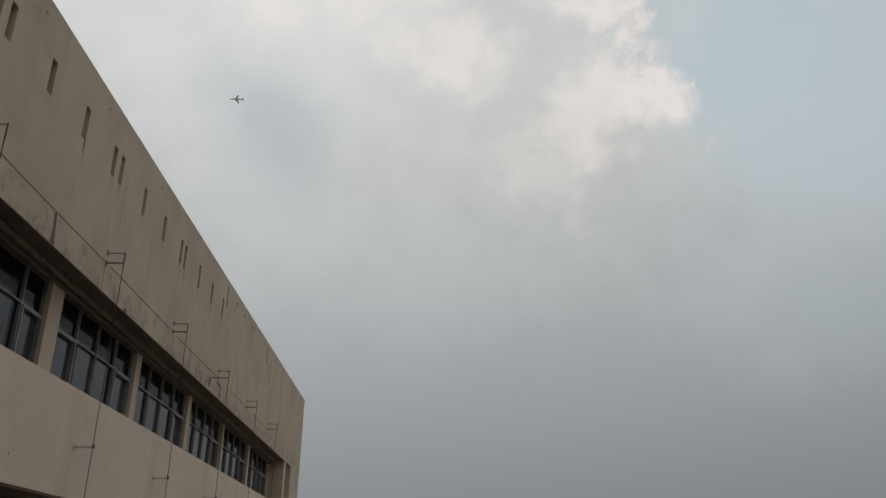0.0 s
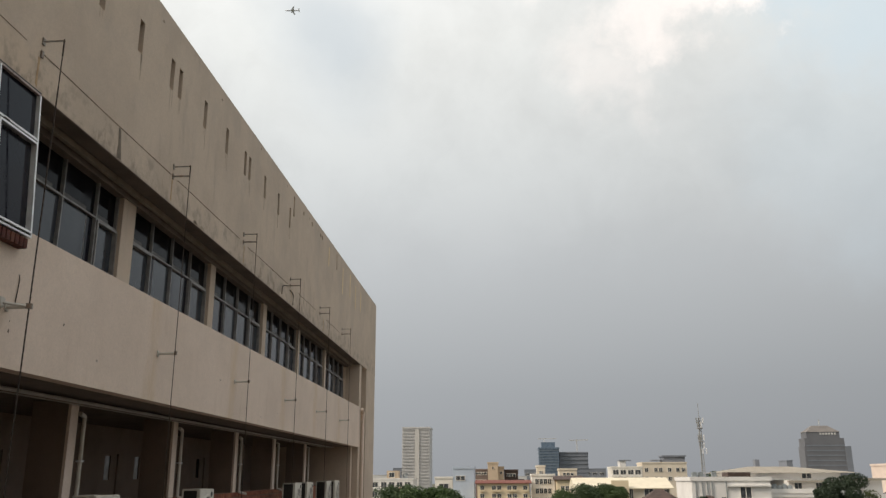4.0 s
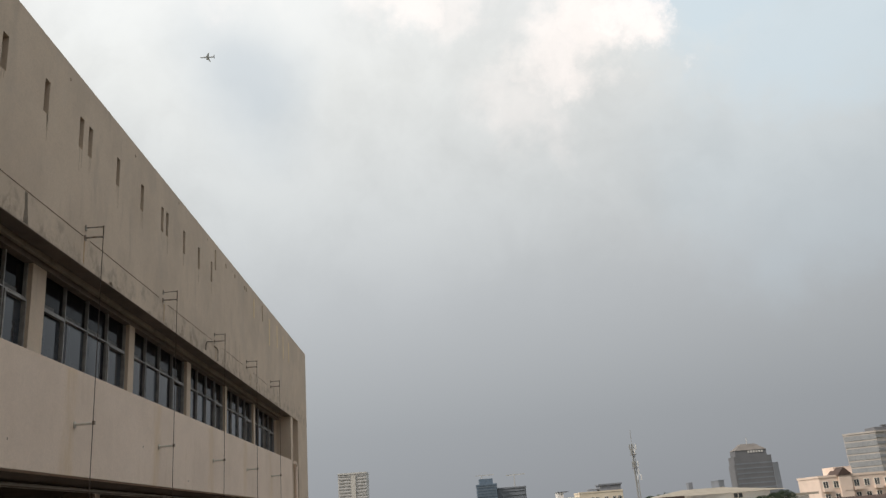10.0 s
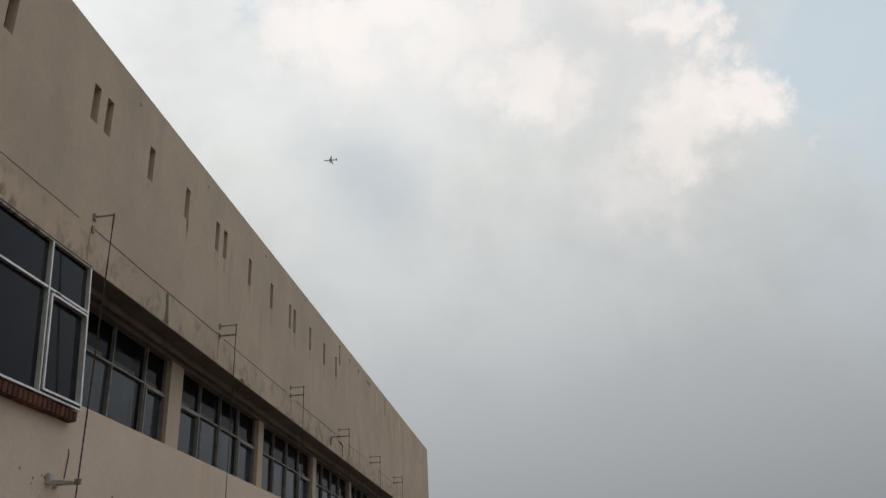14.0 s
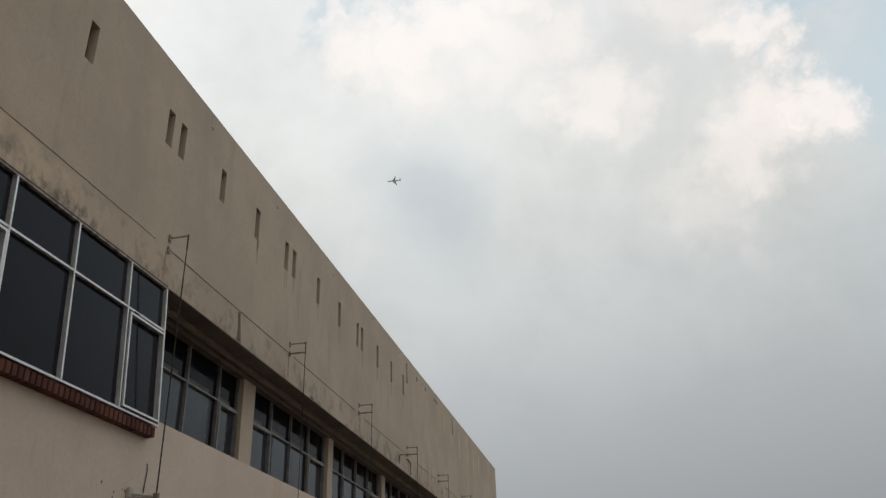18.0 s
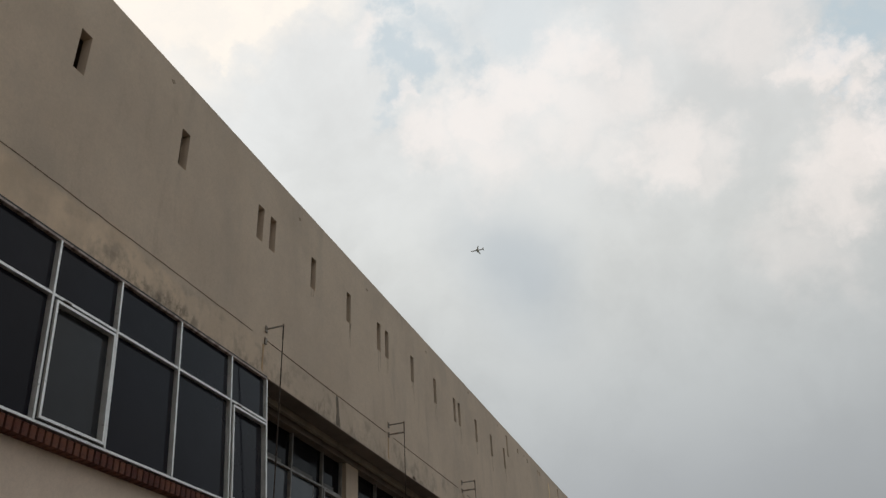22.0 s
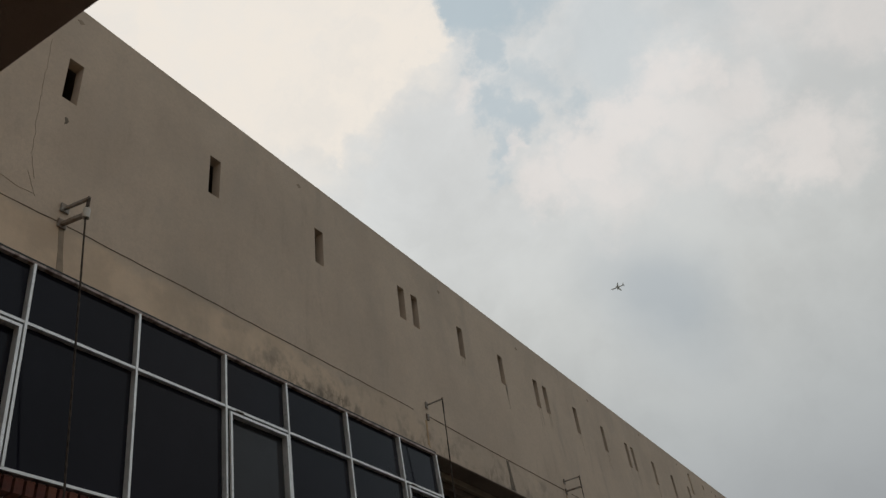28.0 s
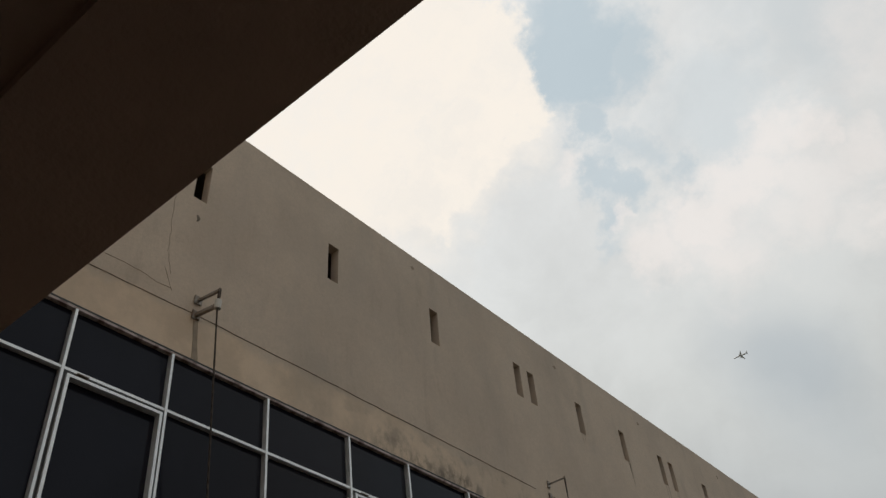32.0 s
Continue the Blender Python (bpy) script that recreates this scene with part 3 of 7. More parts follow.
SLITS = [-4.4, -2.6, -0.7, 1.22, 3.13, 5.05, 6.92, 8.80, 9.15, 10.45, 11.77, 13.08, 13.46, 14.77, 16.1, 17.39, 17.73, 19.0, 20.27, 21.47]
HIGH_SLITS = [21.85, 28.0]
NOTCHES = [22.98, 24.05, 25.3, 25.55]
holes = [(y - 0.17, y, 6.65, 7.22) for y in SLITS] + [(y - 0.15, y, 7.1, 7.68) for y in HIGH_SLITS] + [(y - 0.12, y, 7.5, 7.63) for y in NOTCHES]
FALL = 0.0085               # the top edge falls a little towards the far corner
b = grid_wall(bmesh.new(), F, F - 0.13, (-9, 9.3, Y_END), (FASCIA, ROOF), holes)
for v in b.verts:
    if v.co.z > ROOF - 0.001:
        v.co.z = ROOF - FALL * (v.co.y - 5)
    elif v.co.z < FASCIA + 0.001:
        v.co.z = FASCIA - 0.0066 * max(v.co.y - 9.5, 0)
wall = tagged(part("wall_fascia", b, PLASTER_F),
              "long cream plaster top wall with narrow slit openings, stained", "wall", kind="structure")
for y, z0, z1 in ((26.65, 6.9, 7.55), (29.15, 6.5, 7.45), (30.6, 6.7, 7.55), (31.8, 6.5, 7.4), (33.0, 6.6, 7.4)):
    part("plaster_patch", box(bmesh.new(), F - 0.01, F + 0.005, y - 0.13, y, z0, z1), PATCH, wall, "yellowish filled slit")


def lean(z, y):
    """How far a level of the long building is out of true at y."""
    far = max(y - 9.5, 0.0)
    return float(np.interp(z, (-7.9, -4.4, -1.2, 0.6, 1.3, 2.0, 2.95, 4.0, 4.8, 5.5), (0.0180, 0.0163, 0.0127, 0.0127, 0.0, 0.0, -0.004, -0.0066, -0.0066, -0.0066)) * (y - 10 if z < 1.2 else far))


def settled(ob):
    """Lays a piece of the long building along its slightly sloping levels, part by part."""
    base, up = Vector(ob.location), ob.parent
    while up:
        base += up.location
        up = up.parent
    if ob.type == "MESH":
        for v in ob.data.vertices:
            v.co.z += lean(v.co.z + base.z, v.co.y + base.y)
    for c in ob.children:
        settled(c)


def mark(name, outline, mat, label):
    """A thin irregular mark on the top wall; outline in y and z."""
    part(name, prism(bmesh.new(), [(y, z - 0.0066 * max(y - 9.5, 0) * (z < 5.3)) for y, z in outline], "x", F - 0.004, F + 0.003), mat, wall, label)


mark("damp_streak", [(11.27, 5.17), (11.34, 5.17), (11.38, 4.95), (11.43, 4.70), (11.28, 4.69), (11.30, 4.9)], DAMP, "dark damp streak")
mark("damp_streak", [(3.19, 5.15), (3.245, 5.15), (3.275, 4.9), (3.31, 4.70), (3.24, 4.70), (3.225, 4.9)], RUNDARK, "dark run under a bracket")
for y in (9.02, 13.38, 17.6, 21.9, 26.1):
    mark("rust_run", [(y - 0.02, 5.12), (y + 0.025, 5.12), (y + 0.02, 4.9), (y + 0.035, 4.72), (y - 0.015, 4.76), (y - 0.01, 4.95)], RUSTRUN, "pale rust run")
for y in (18.9, 19.6, 20.1, 22.6, 23.1, 24.6, 27.3):
    h = random.uniform(0.1, 0.3)
    mark("damp_streak", [(y, 4.70 + h), (y + 0.06, 4.70 + h * 0.9), (y + 0.16, 4.70), (y - 0.05, 4.70)], RUNFAINT, "dark damp streak")

for i in range(12):
    y = random.uniform(13, 32)
    h, w = random.uniform(0.04, 0.13), random.uniform(0.05, 0.2)
    top = [(y + w * q, 4.69 + h * random.uniform(0.35, 1.0)) for q in (0.0, 0.2, 0.4, 0.6, 0.8, 1.0)]
    mark("damp_streak", top + [(y + w * 1.2, 4.69), (y - w * 0.2, 4.69)], RUNFAINT, "faint damp tuft")


def crack(points):
    b = bmesh.new()
    for (y0, z0), (y1, z1) in zip(points, points[1:]):
        bar(b, (F + 0.0005, y0, z0), (F + 0.0005, y1, z1), 0.0045, 0.003)
    part("crack", b, RUNDARK, wall)


def jagged(y0, z0, y1, z1, n, amp):
    return [(y0 + (y1 - y0) * i / n + random.uniform(-amp, amp), z0 + (z1 - z0) * i / n + random.uniform(-amp, amp)) for i in range(n + 1)]


crack(jagged(2.74, 7.3, 2.76, 6.5, 8, 0.008))
crack(jagged(2.76, 6.5, 2.80, 5.75, 8, 0.01))
crack(jagged(2.80, 5.75, 2.88, 5.51, 5, 0.01))
crack(jagged(2.80, 5.56, 2.92, 5.34, 4, 0.012))
crack(jagged(1.3, 5.36, 2.55, 5.36, 10, 0.012))
crack(jagged(2.55, 5.36, 2.9, 5.34, 5, 0.02))

# the open construction joint across the top wall, bay by bay
JOINT = (((-8.5, 5.15), (2.0, 5.156), (3.2, 5.19), (5.0, 5.20), (8.75, 5.195)), ((9.12, 5.205), (10.6, 5.18), (13.36, 5.165)),
         ((13.62, 5.165), (17.3, 5.13)), ((17.85, 5.11), (21.5, 5.10)), ((22.6, 5.09), (25.3, 5.075)), ((26.4, 5.06), (29.2, 5.035)))
for run in JOINT:
    ys, zs = zip(*run)
    near = run[0][0] < 9
    pts = [(F + 0.001, y, float(np.interp(y, ys, zs)) + (random.uniform(-0.005, 0.005) if near else 0.0)) for y in np.arange(ys[0], ys[-1], 0.14 if near else 0.6)]
    part("joint_line", tube(bmesh.new(), pts, 0.005 if near else 0.0065, 4), JOINTMAT, wall, "dark open joint line in the plaster")
# grey runs below the slits
for y in SLITS[9:]:
    for k in range(2):
        a, w, h = y - random.uniform(0.02, 0.15), random.uniform(0.03, 0.07), random.uniform(0.12, 0.45)
        mark("damp_streak", [(a, 6.655), (a + w, 6.655), (a + w * 0.8, 6.655 - h * 0.6), (a + w * 0.5, 6.655 - h), (a + w * 0.25, 6.655 - h * 0.5)], RUNSOFT, "faint grey run below a slit")
for y in (2.95, 6.4, 9.8, 12.4, 15.5, 18.4, 20.9, 23.6):
    z = ROOF - FALL * (y - 5) - random.uniform(0.12, 0.3)
    mark("chip", [(y, z), (y + 0.05, z + 0.03), (y + 0.09, z), (y + 0.05, z - 0.04)], RUNDARK, "small dark chip")
mark("chip", [(3.035, 6.42), (3.06, 6.425), (3.085, 6.39), (3.07, 6.35), (3.04, 6.33), (3.05, 6.37)], DAMP, "dark knocked hole")
for y in (22.9, 23.3, 24.1, 24.6):
    mark("rust_run", [(y, 5.6), (y + 0.05, 5.6), (y + 0.06, 5.25), (y + 0.03, 4.9), (y + 0.01, 5.2)], RUNSOFT, "old pipe scar")

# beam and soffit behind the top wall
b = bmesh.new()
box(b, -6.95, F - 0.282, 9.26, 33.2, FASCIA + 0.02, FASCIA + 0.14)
# thin dark sheet standing for the shaded underside of the top wall
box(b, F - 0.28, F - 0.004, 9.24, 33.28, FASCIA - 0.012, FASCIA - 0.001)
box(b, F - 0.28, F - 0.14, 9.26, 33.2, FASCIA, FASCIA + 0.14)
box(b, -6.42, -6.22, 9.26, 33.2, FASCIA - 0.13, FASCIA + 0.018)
settled(tagged(part("soffit_beam", b, SOFFIT), "stained soffit with a drip beam over the windows, darkened for shade", "beam", kind="structure"))

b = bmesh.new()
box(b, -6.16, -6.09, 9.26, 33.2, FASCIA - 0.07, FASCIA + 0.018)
settled(tagged(part("drip_moulding", b, SHADED_TRIM), "cream drip moulding under the soffit, darkened for shade", "moulding", kind="structure"))

# parapet band under the windows
band = tagged(part("wall_band", grid_wall(bmesh.new(), F, F - 0.22, (-9, 9.4, 33.3), (BAND, SILL), []), PLASTER_M),
              "cream plaster parapet band with rust runs", "wall", kind="structure")
b = bmesh.new()
box(b, F - 0.24, F - 0.004, 9.3, 33.3, SILL + 0.002, SILL + 0.014)
part("sill_cap", b, PLASTER_M, band)
settled(band)

for i in range(18):
    y, z, r = random.choice((random.gauss(8.7, 0.25), random.uniform(7, 30))), random.uniform(1.3, 2.0), random.uniform(0.005, 0.017)
    b = prism(bmesh.new(), [(y, z), (y + r, z + r * 1.6), (y + r * 2.2, z + r), (y + r * 1.6, z - r * 1.5)], "x", F - 0.004, F + 0.002)
    part("chip", b, DAMP, band, "small dark chip")


# windows set back between the columns
WIN_X = -6.35


def window_unit(index, xf, y0, y1, z0, z1, rail, mulls, casements=(), curtains=True, flush=False):
    """A strip window: frame, mullions, one rail, an upper and a lower row of panes."""
    ALU = ALU_W if flush else ALU_D
    w = thing(f"window_{index}", (xf, y0, z0), "aluminium strip window with dark tinted panes", "window", kind="structure")
    n = len(mulls) - 1
    L, H, R = y1 - y0, z1 - z0, rail - z0
    b = bmesh.new()
    t = 0.024 if flush else 0.032
    h = 0.012
    box(b, -0.05, 0.03, 0, L, 0, t)
    if flush:
        part("head_frame", box(bmesh.new(), -0.05, 0.027, 0, L, H - t, H), HEADPAINT, w, "pinkish brown head frame with worn paint")
    else:
        box(b, -0.05, 0.03, 0, L, H - t, H)
    for a in (0, L - t):
        box(b, -0.048, 0.032, a, a + t, t, H - t)
    part("window_frame", b, ALU, w)
    for i in range(1, n):
        y = mulls[i] - y0
        part("mullion", box(bmesh.new(), -0.05, 0.034, y - h, y + h, t, H - t), ALU, w)
    if flush:
        # black strip draws the shadow between wall edge and frame
        part("head_seal", box(bmesh.new(), -0.05, 0.026, 0, L, H + 0.001, H + 0.022), COIL, w, "dark strip standing for the gap shadow under the wall edge")
    part("window_rail", box(bmesh.new(), -0.05, 0.028, t, L - t, R - h - 0.001, R + h + 0.001), ALU, w)
    for i in range(n):
        a, c = mulls[i] - y0 + 0.017, mulls[i + 1] - y0 - 0.017
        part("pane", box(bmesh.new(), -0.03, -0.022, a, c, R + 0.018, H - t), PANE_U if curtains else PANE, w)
        if curtains:
            part("sash_head", box(bmesh.new(), -0.022, 0.006, a, a + (c - a) * (0.72 if i % 3 else 0.6), R + 0.017, R + 0.085), SASH, w, "dusty grey sash head above the rail")
        if curtains and i not in casements:
            s = a + (c - a) * (0.22 if i % 2 else 0.80)
            lit, gap = ((s + 0.006, c), (a, s)) if i % 2 else ((a, s), (s + 0.006, c))
            part("pane", box(bmesh.new(), -0.03, -0.022, *lit, t, R - 0.018), PANE_B, w, "grey pane before a drawn blind, paled for reflected sky")
            part("pane", box(bmesh.new(), -0.03, -0.022, *gap, t, R - 0.018), PANE, w)
            part("stile", box(bmesh.new(), -0.034, -0.018, s - 0.003, s + 0.009, t, R - 0.018), ALU_D, w)
        else:
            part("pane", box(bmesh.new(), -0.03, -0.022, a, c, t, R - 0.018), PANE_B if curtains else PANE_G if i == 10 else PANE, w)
        if i in casements:
            b = bmesh.new()
            e, f = (0.020, 0.046) if flush else (0.010, 0.044)
            lo, hi = t + e, R - 0.018 - (0.034 if flush else e)
            for q in ((a + e, a + f, lo, hi), (c - f, c - e, lo, hi), (a + f, c - f, lo, lo + f - e), (a + f, c - f, hi - f + e, hi)):
                box(b, -0.02, 0.052, *q)
            # black strip fills the joint to draw its shadow line
            g = bmesh.new()
            for q in ((a, a + e, t, R - 0.018), (c - e, c, t, R - 0.018), (a + e, c - e, t, lo), (a + e, c - e, hi, R - 0.018)):
                box(g, -0.021, 0.030 if flush else 0.004, *q)
            part("gasket", g, COIL, w, "dark strip standing for the shadow line round the casement")
            s = part("casement", b, ALU, w)
            part("stay", box(bmesh.new(), 0.02, 0.06, a + 0.1, a + 0.2, R - 0.03, R - 0.02), STEEL, s)
    return w


def strips(y0, y1, n):
    return [y0 + (y1 - y0) * i / n for i in range(n + 1)]


COLUMNS = [(12.69, 13.16), (16.96, 17.27), (21.03, 21.35), (24.86, 25.08), (28.73, 28.98)]
edges = [9.25] + [v for c in COLUMNS for v in c] + [32.6]
WINDOW_Z = (2.72, FASCIA - 0.07)
for k in range(6):
    y0, y1 = edges[2 * k], edges[2 * k + 1]
    m = [9.25, 10.02, 10.96, 11.98, 12.72] if k == 0 else strips(y0, y1, 4)
    window_unit(k + 1, WIN_X, y0, y1, *WINDOW_Z, 3.975, m, (3,) if k == 0 else (0, 3) if k == 1 else (3,))
    settled(bpy.data.objects[f"window_{k + 1}"])
for y0, y1 in COLUMNS:
    b = bmesh.new()
    box(b, WIN_X - 0.3, WIN_X + 0.11, y0, y1, 1.5, FASCIA - 0.125)
    settled(tagged(part("column_upper", b, PLASTER), "cream plaster column between strip windows", "column", "upper columns", "structure"))
b = bmesh.new()
box(b, WIN_X - 0.3, WIN_X - 0.06, 9.25, 33.2, 1.5, 2.72)
tagged(part("wall_under_windows", b, PLASTER), "plaster wall below the strip windows", "wall", kind="structure")

# flush window bay with a brick sill
MULLS = [-5.6, -4.5, -3.45, -2.35, -1.25, -0.15, 0.95, 2.1, 3.05, 4.15, 5.245, 6.16, 7.22, 8.295, 9.17]
bay = window_unit(7, F - 0.02, -5.6, 9.17, 2.78, 4.672, 4.05, MULLS, (1, 4, 7, 10, 13), curtains=False, flush=True)
# the bay leans out to the front of its sill
for piece in bay.children_recursive:
    for v in piece.data.vertices:
        v.co.x += 0.12 * (1.892 - v.co.z) / 1.892
part("bay_cheek", prism(bmesh.new(), [(-0.06, 0.0), (0.13, 0.0), (0.012, 1.892), (-0.06, 1.892)], "y", 14.772, 14.79), ALU, bay, "pale side of the leaning bay")
b = bmesh.new()
box(b, F - 0.3, F - 0.085, 9.2, 9.25, SILL, FASCIA)
tagged(part("wall_bay_side", b, PLASTER), "plaster return beside the flush window", "wall", kind="structure")
b = bmesh.new()
box(b, F - 0.3, F - 0.002, -9, 9.2, 2.62, 2.77)
sill = tagged(part("brick_sill", b, MORTAR), "red brick rowlock sill under the window", "sill", kind="structure")
b = bmesh.new()
box(b, F - 0.22, F - 0.001, -9, -5.6, 2.9, FASCIA)
tagged(part("wall_bay_end", b, PLASTER), "plaster wall beside the flush window", "wall", kind="structure")

# end pier and slot
b = bmesh.new()
box(b, F - 0.6, F - 0.03, 33.3, 33.75, GROUND_Z, FASCIA)
box(b, F - 0.9, F - 0.004, 34.85, Y_END, GROUND_Z, FASCIA)
tagged(part("end_pier", b, PLASTER), "tall cream plaster end piers with a slot between", "pier", kind="structure")
b = bmesh.new()
box(b, F - 1.2, F - 0.75, 33.0, 36, GROUND_Z, FASCIA)
tagged(part("wall_slot", b, PLASTER), "shaded wall behind the end slot", "wall", kind="structure")
b = bmesh.new()
rod(b, (F + 0.06, 33.86, 2.62), (F + 0.06, 33.86, GROUND_Z), 0.055)
rod(b, (F + 0.06, 33.86, 2.62), (F + 0.06, 33.55, 2.75), 0.07)
pipe = thing("drainpipe", (0, 0, 0), "cream drainpipe down the end pier", "drainpipe")
part("pipe", b, PLASTER_B, pipe, smooth=True)
for z in (2.5, -0.9, -4.0):
    part("pipe_collar", rod(bmesh.new(), (F + 0.06, 33.86, z), (F + 0.06, 33.86, z + 0.1), 0.075), PLASTER_B, pipe)

# ends, back and floors that close the building
b = bmesh.new()
box(b, -16.3, -16, -9, Y_END, GROUND_Z, ROOF - 0.2)
box(b, -16, F - 0.9, Y_END - 0.25, Y_END, GROUND_Z, ROOF - 0.01)
box(b, -16, F - 0.3, -9.25, -9, GROUND_Z, ROOF - 0.2)
tagged(part("wall_back", b, PLASTER), "plain plaster back and end walls", "wall", kind="structure")
b = bmesh.new()
box(b, -16, F - 0.3, -9, Y_END - 0.25, ROOF - 0.4, ROOF - 0.25)
tagged(part("roof_slab", b, CONCRETE), "flat concrete roof behind the top wall", "roof", kind="structure")
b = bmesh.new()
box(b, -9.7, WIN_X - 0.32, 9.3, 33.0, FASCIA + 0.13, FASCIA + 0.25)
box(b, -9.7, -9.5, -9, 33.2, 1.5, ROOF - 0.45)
tagged(part("wall_inside_upper", b, INNER), "inside walls behind the windows in shade-darkened paint", "wall", kind="structure")

# open galleries: ledge, brick wall, columns, corridor
WALL_X = -7.0
BAL_COLS = (-8.0, -3.6, 0.6, 4.8, 8.9, 13.09, 17.44, 21.67, 25.40, 29.48)


def gallery(index, top, ceiling, drop):
    floor = top - 0.25
    before = set(bpy.data.objects)
    b = bmesh.new()
    prism(b, [(F, top), (F, top - drop), (F - 0.22, top - drop), (F - 0.22, top - 0.41), (-9.5, top - 0.41), (-9.5, floor), (WALL_X, floor), (WALL_X, top - 0.05)], "y", -9, 33.3)
    led = tagged(part(f"ledge_{index}", b, PLASTER_B), "cream concrete ledge with a broad fascia, chipped edge", "ledge", kind="structure")
    b = bmesh.new()
    back = front = None
    for i in range(281):
        y = -8.9 + i * 0.15
        x = F - 0.035 - 0.06 * random.random() - 0.05 * math.sin(y * 1.7 + index) ** 2
        p = [b.verts.new(q) for q in ((x, y, top + 0.005), (WALL_X, y, top + 0.005))]
        low = [b.verts.new(q) for q in ((x, y, top - 0.02), (WALL_X, y, top - 0.045))]
        if i:
            b.faces.new((front[0], front[1], p[1], p[0]))
            b.faces.new((front[0], p[0], low[0], back[0]))
        front, back = p, low
    part("ledge_top", b, LEDGE_A if index == 1 else LEDGE_B, led, "grey weathered ledge top with black mould")
    for i in range(16):
        y = random.uniform(6, 32)
        w, h = random.uniform(0.03, 0.16), random.uniform(0.015, 0.04)
        z = top - random.choice((0.0, 0.0, 0.03, 0.1)) - h
        b = prism(bmesh.new(), [(y, z + h), (y + w, z + h * 0.9), (y + w * 0.8, z + h * 0.3), (y + w * 0.3, z)], "x", F - 0.004, F + 0.0025)
        part("chip", b, CONCRETE, led, "chipped plaster showing concrete")
    for i in range((4, 30, 6)[index - 1]):
        y, x, r = random.uniform(*((10, 27), (17.5, 24.5), (10, 27))[index - 1]), F - random.uniform(0.1, 0.75), random.uniform(0.03, 0.11)
        ring = [(x + r * random.uniform(0.4, 1.0) * math.cos(a), y + 4.5 * r * random.uniform(0.5, 1.0) * math.sin(a)) for a in np.linspace(0, 5.6, 9)]
        part("mould_patch", prism(bmesh.new(), ring, "z", top + 0.001, top + 0.008), MOULD, led, "dark mould patch")
    b = bmesh.new()
    for i in range((36, 60, 40)[index - 1]):
        y, x, r, a = random.uniform(8, 31), F - 0.06 - 1.1 * random.random() ** 1.3, random.uniform(0.012, 0.04), random.uniform(0, 3)
        m = Matrix.Translation((x, y, top + 0.012)) @ Matrix.Rotation(a, 4, "Z")
        box(b, -r, r, -r * 0.5, r * 0.5, -0.006, 0.006, m)
    litter = part("leaf_litter", b, LITTER, led, "scattered dry leaves and crumbs")
    litter["kind"] = "stuff"
    for i in range(3):
        y = random.uniform(9, 30)
        w, h = random.uniform(0.04, 0.08), random.uniform(0.15, 0.4)
        b = prism(bmesh.new(), [(y, top - 0.01), (y + w, top - 0.01), (y + w * 0.8, top - h * 0.6), (y + w * 0.5, top - h), (y + w * 0.25, top - h * 0.5)], "x", F - 0.004, F + 0.002)
        part("rust_run", b, RUNPALE, led, "pale rust run")
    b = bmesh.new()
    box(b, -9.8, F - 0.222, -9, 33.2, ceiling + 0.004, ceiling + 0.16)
    tagged(part(f"ceiling_{index}", b, SOFFIT), "gallery soffit in shade-darkened paint", "ceiling", kind="structure")
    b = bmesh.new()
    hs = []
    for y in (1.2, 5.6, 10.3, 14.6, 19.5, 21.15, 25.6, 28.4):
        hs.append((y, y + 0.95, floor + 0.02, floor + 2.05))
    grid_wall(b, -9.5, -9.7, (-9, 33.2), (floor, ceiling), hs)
    tagged(part(f"wall_corridor_{index}", b, INNER), "brown corridor wall with doors, darkened for shade", "wall", kind="structure")
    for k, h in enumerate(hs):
        d = thing(f"door_{index}{k + 1}", (-9.56, h[0], h[2]), "closed timber door darkened for shade, with a narrow glass light", "door", kind="structure")
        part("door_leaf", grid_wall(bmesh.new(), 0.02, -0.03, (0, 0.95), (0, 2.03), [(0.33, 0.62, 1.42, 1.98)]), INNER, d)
        part("pane", box(bmesh.new(), -0.01, -0.003, 0.33, 0.62, 1.42, 1.98), DOOR_LIGHT if k in (4, 5) and index == 1 else PANE_U, d)
        part("door_handle", rod(bmesh.new(), (0.06, 0.08, 0.95), (0.06, 0.2, 0.95), 0.012), ALU, d)
    if index > 1:
        tagged(part(f"rail_corridor_{index}", box(bmesh.new(), -9.498, -9.43, 9.0, 32.8, top + 0.09, top + 0.17), COIL), "dark strip along the foot of the corridor wall", "rail", kind="structure")
    b = bmesh.new()
    box(b, -9.5, F - 0.24, 32.9, 33.19, floor + 0.001, ceiling - 0.001)
    tagged(part(f"wall_end_{index}", b, PLASTER), "stained plaster wall closing the gallery", "wall", kind="structure")
    for y in BAL_COLS:
        b = bmesh.new()
        box(b, WALL_X - 0.02, WALL_X - 0.07, y + 0.13, y + 0.38, top + 0.6, ceiling)
        tagged(part("gallery_column", b, PLASTER_B), "cream plaster column standing in the brick gallery wall", "column", "gallery columns", "structure")
        b = bmesh.new()
        rod(b, (WALL_X + 0.03, y + 0.50, top + 0.86), (WALL_X + 0.03, y + 0.50, ceiling - 0.25), 0.035)
        rod(b, (WALL_X + 0.03, y + 0.50, ceiling - 0.25), (WALL_X + 0.03, y + 0.34, ceiling - 0.2), 0.04)
        rod(b, (WALL_X + 0.03, y + 0.50, top + 0.86), (WALL_X + 0.2, y + 0.62, top + 0.8), 0.032)
        p = thing("conduit", (0, 0, 0), "white plastic pipe rising beside a gallery column", "pipe", "gallery pipes")
        part("pipe", b, PVC, p, smooth=True)
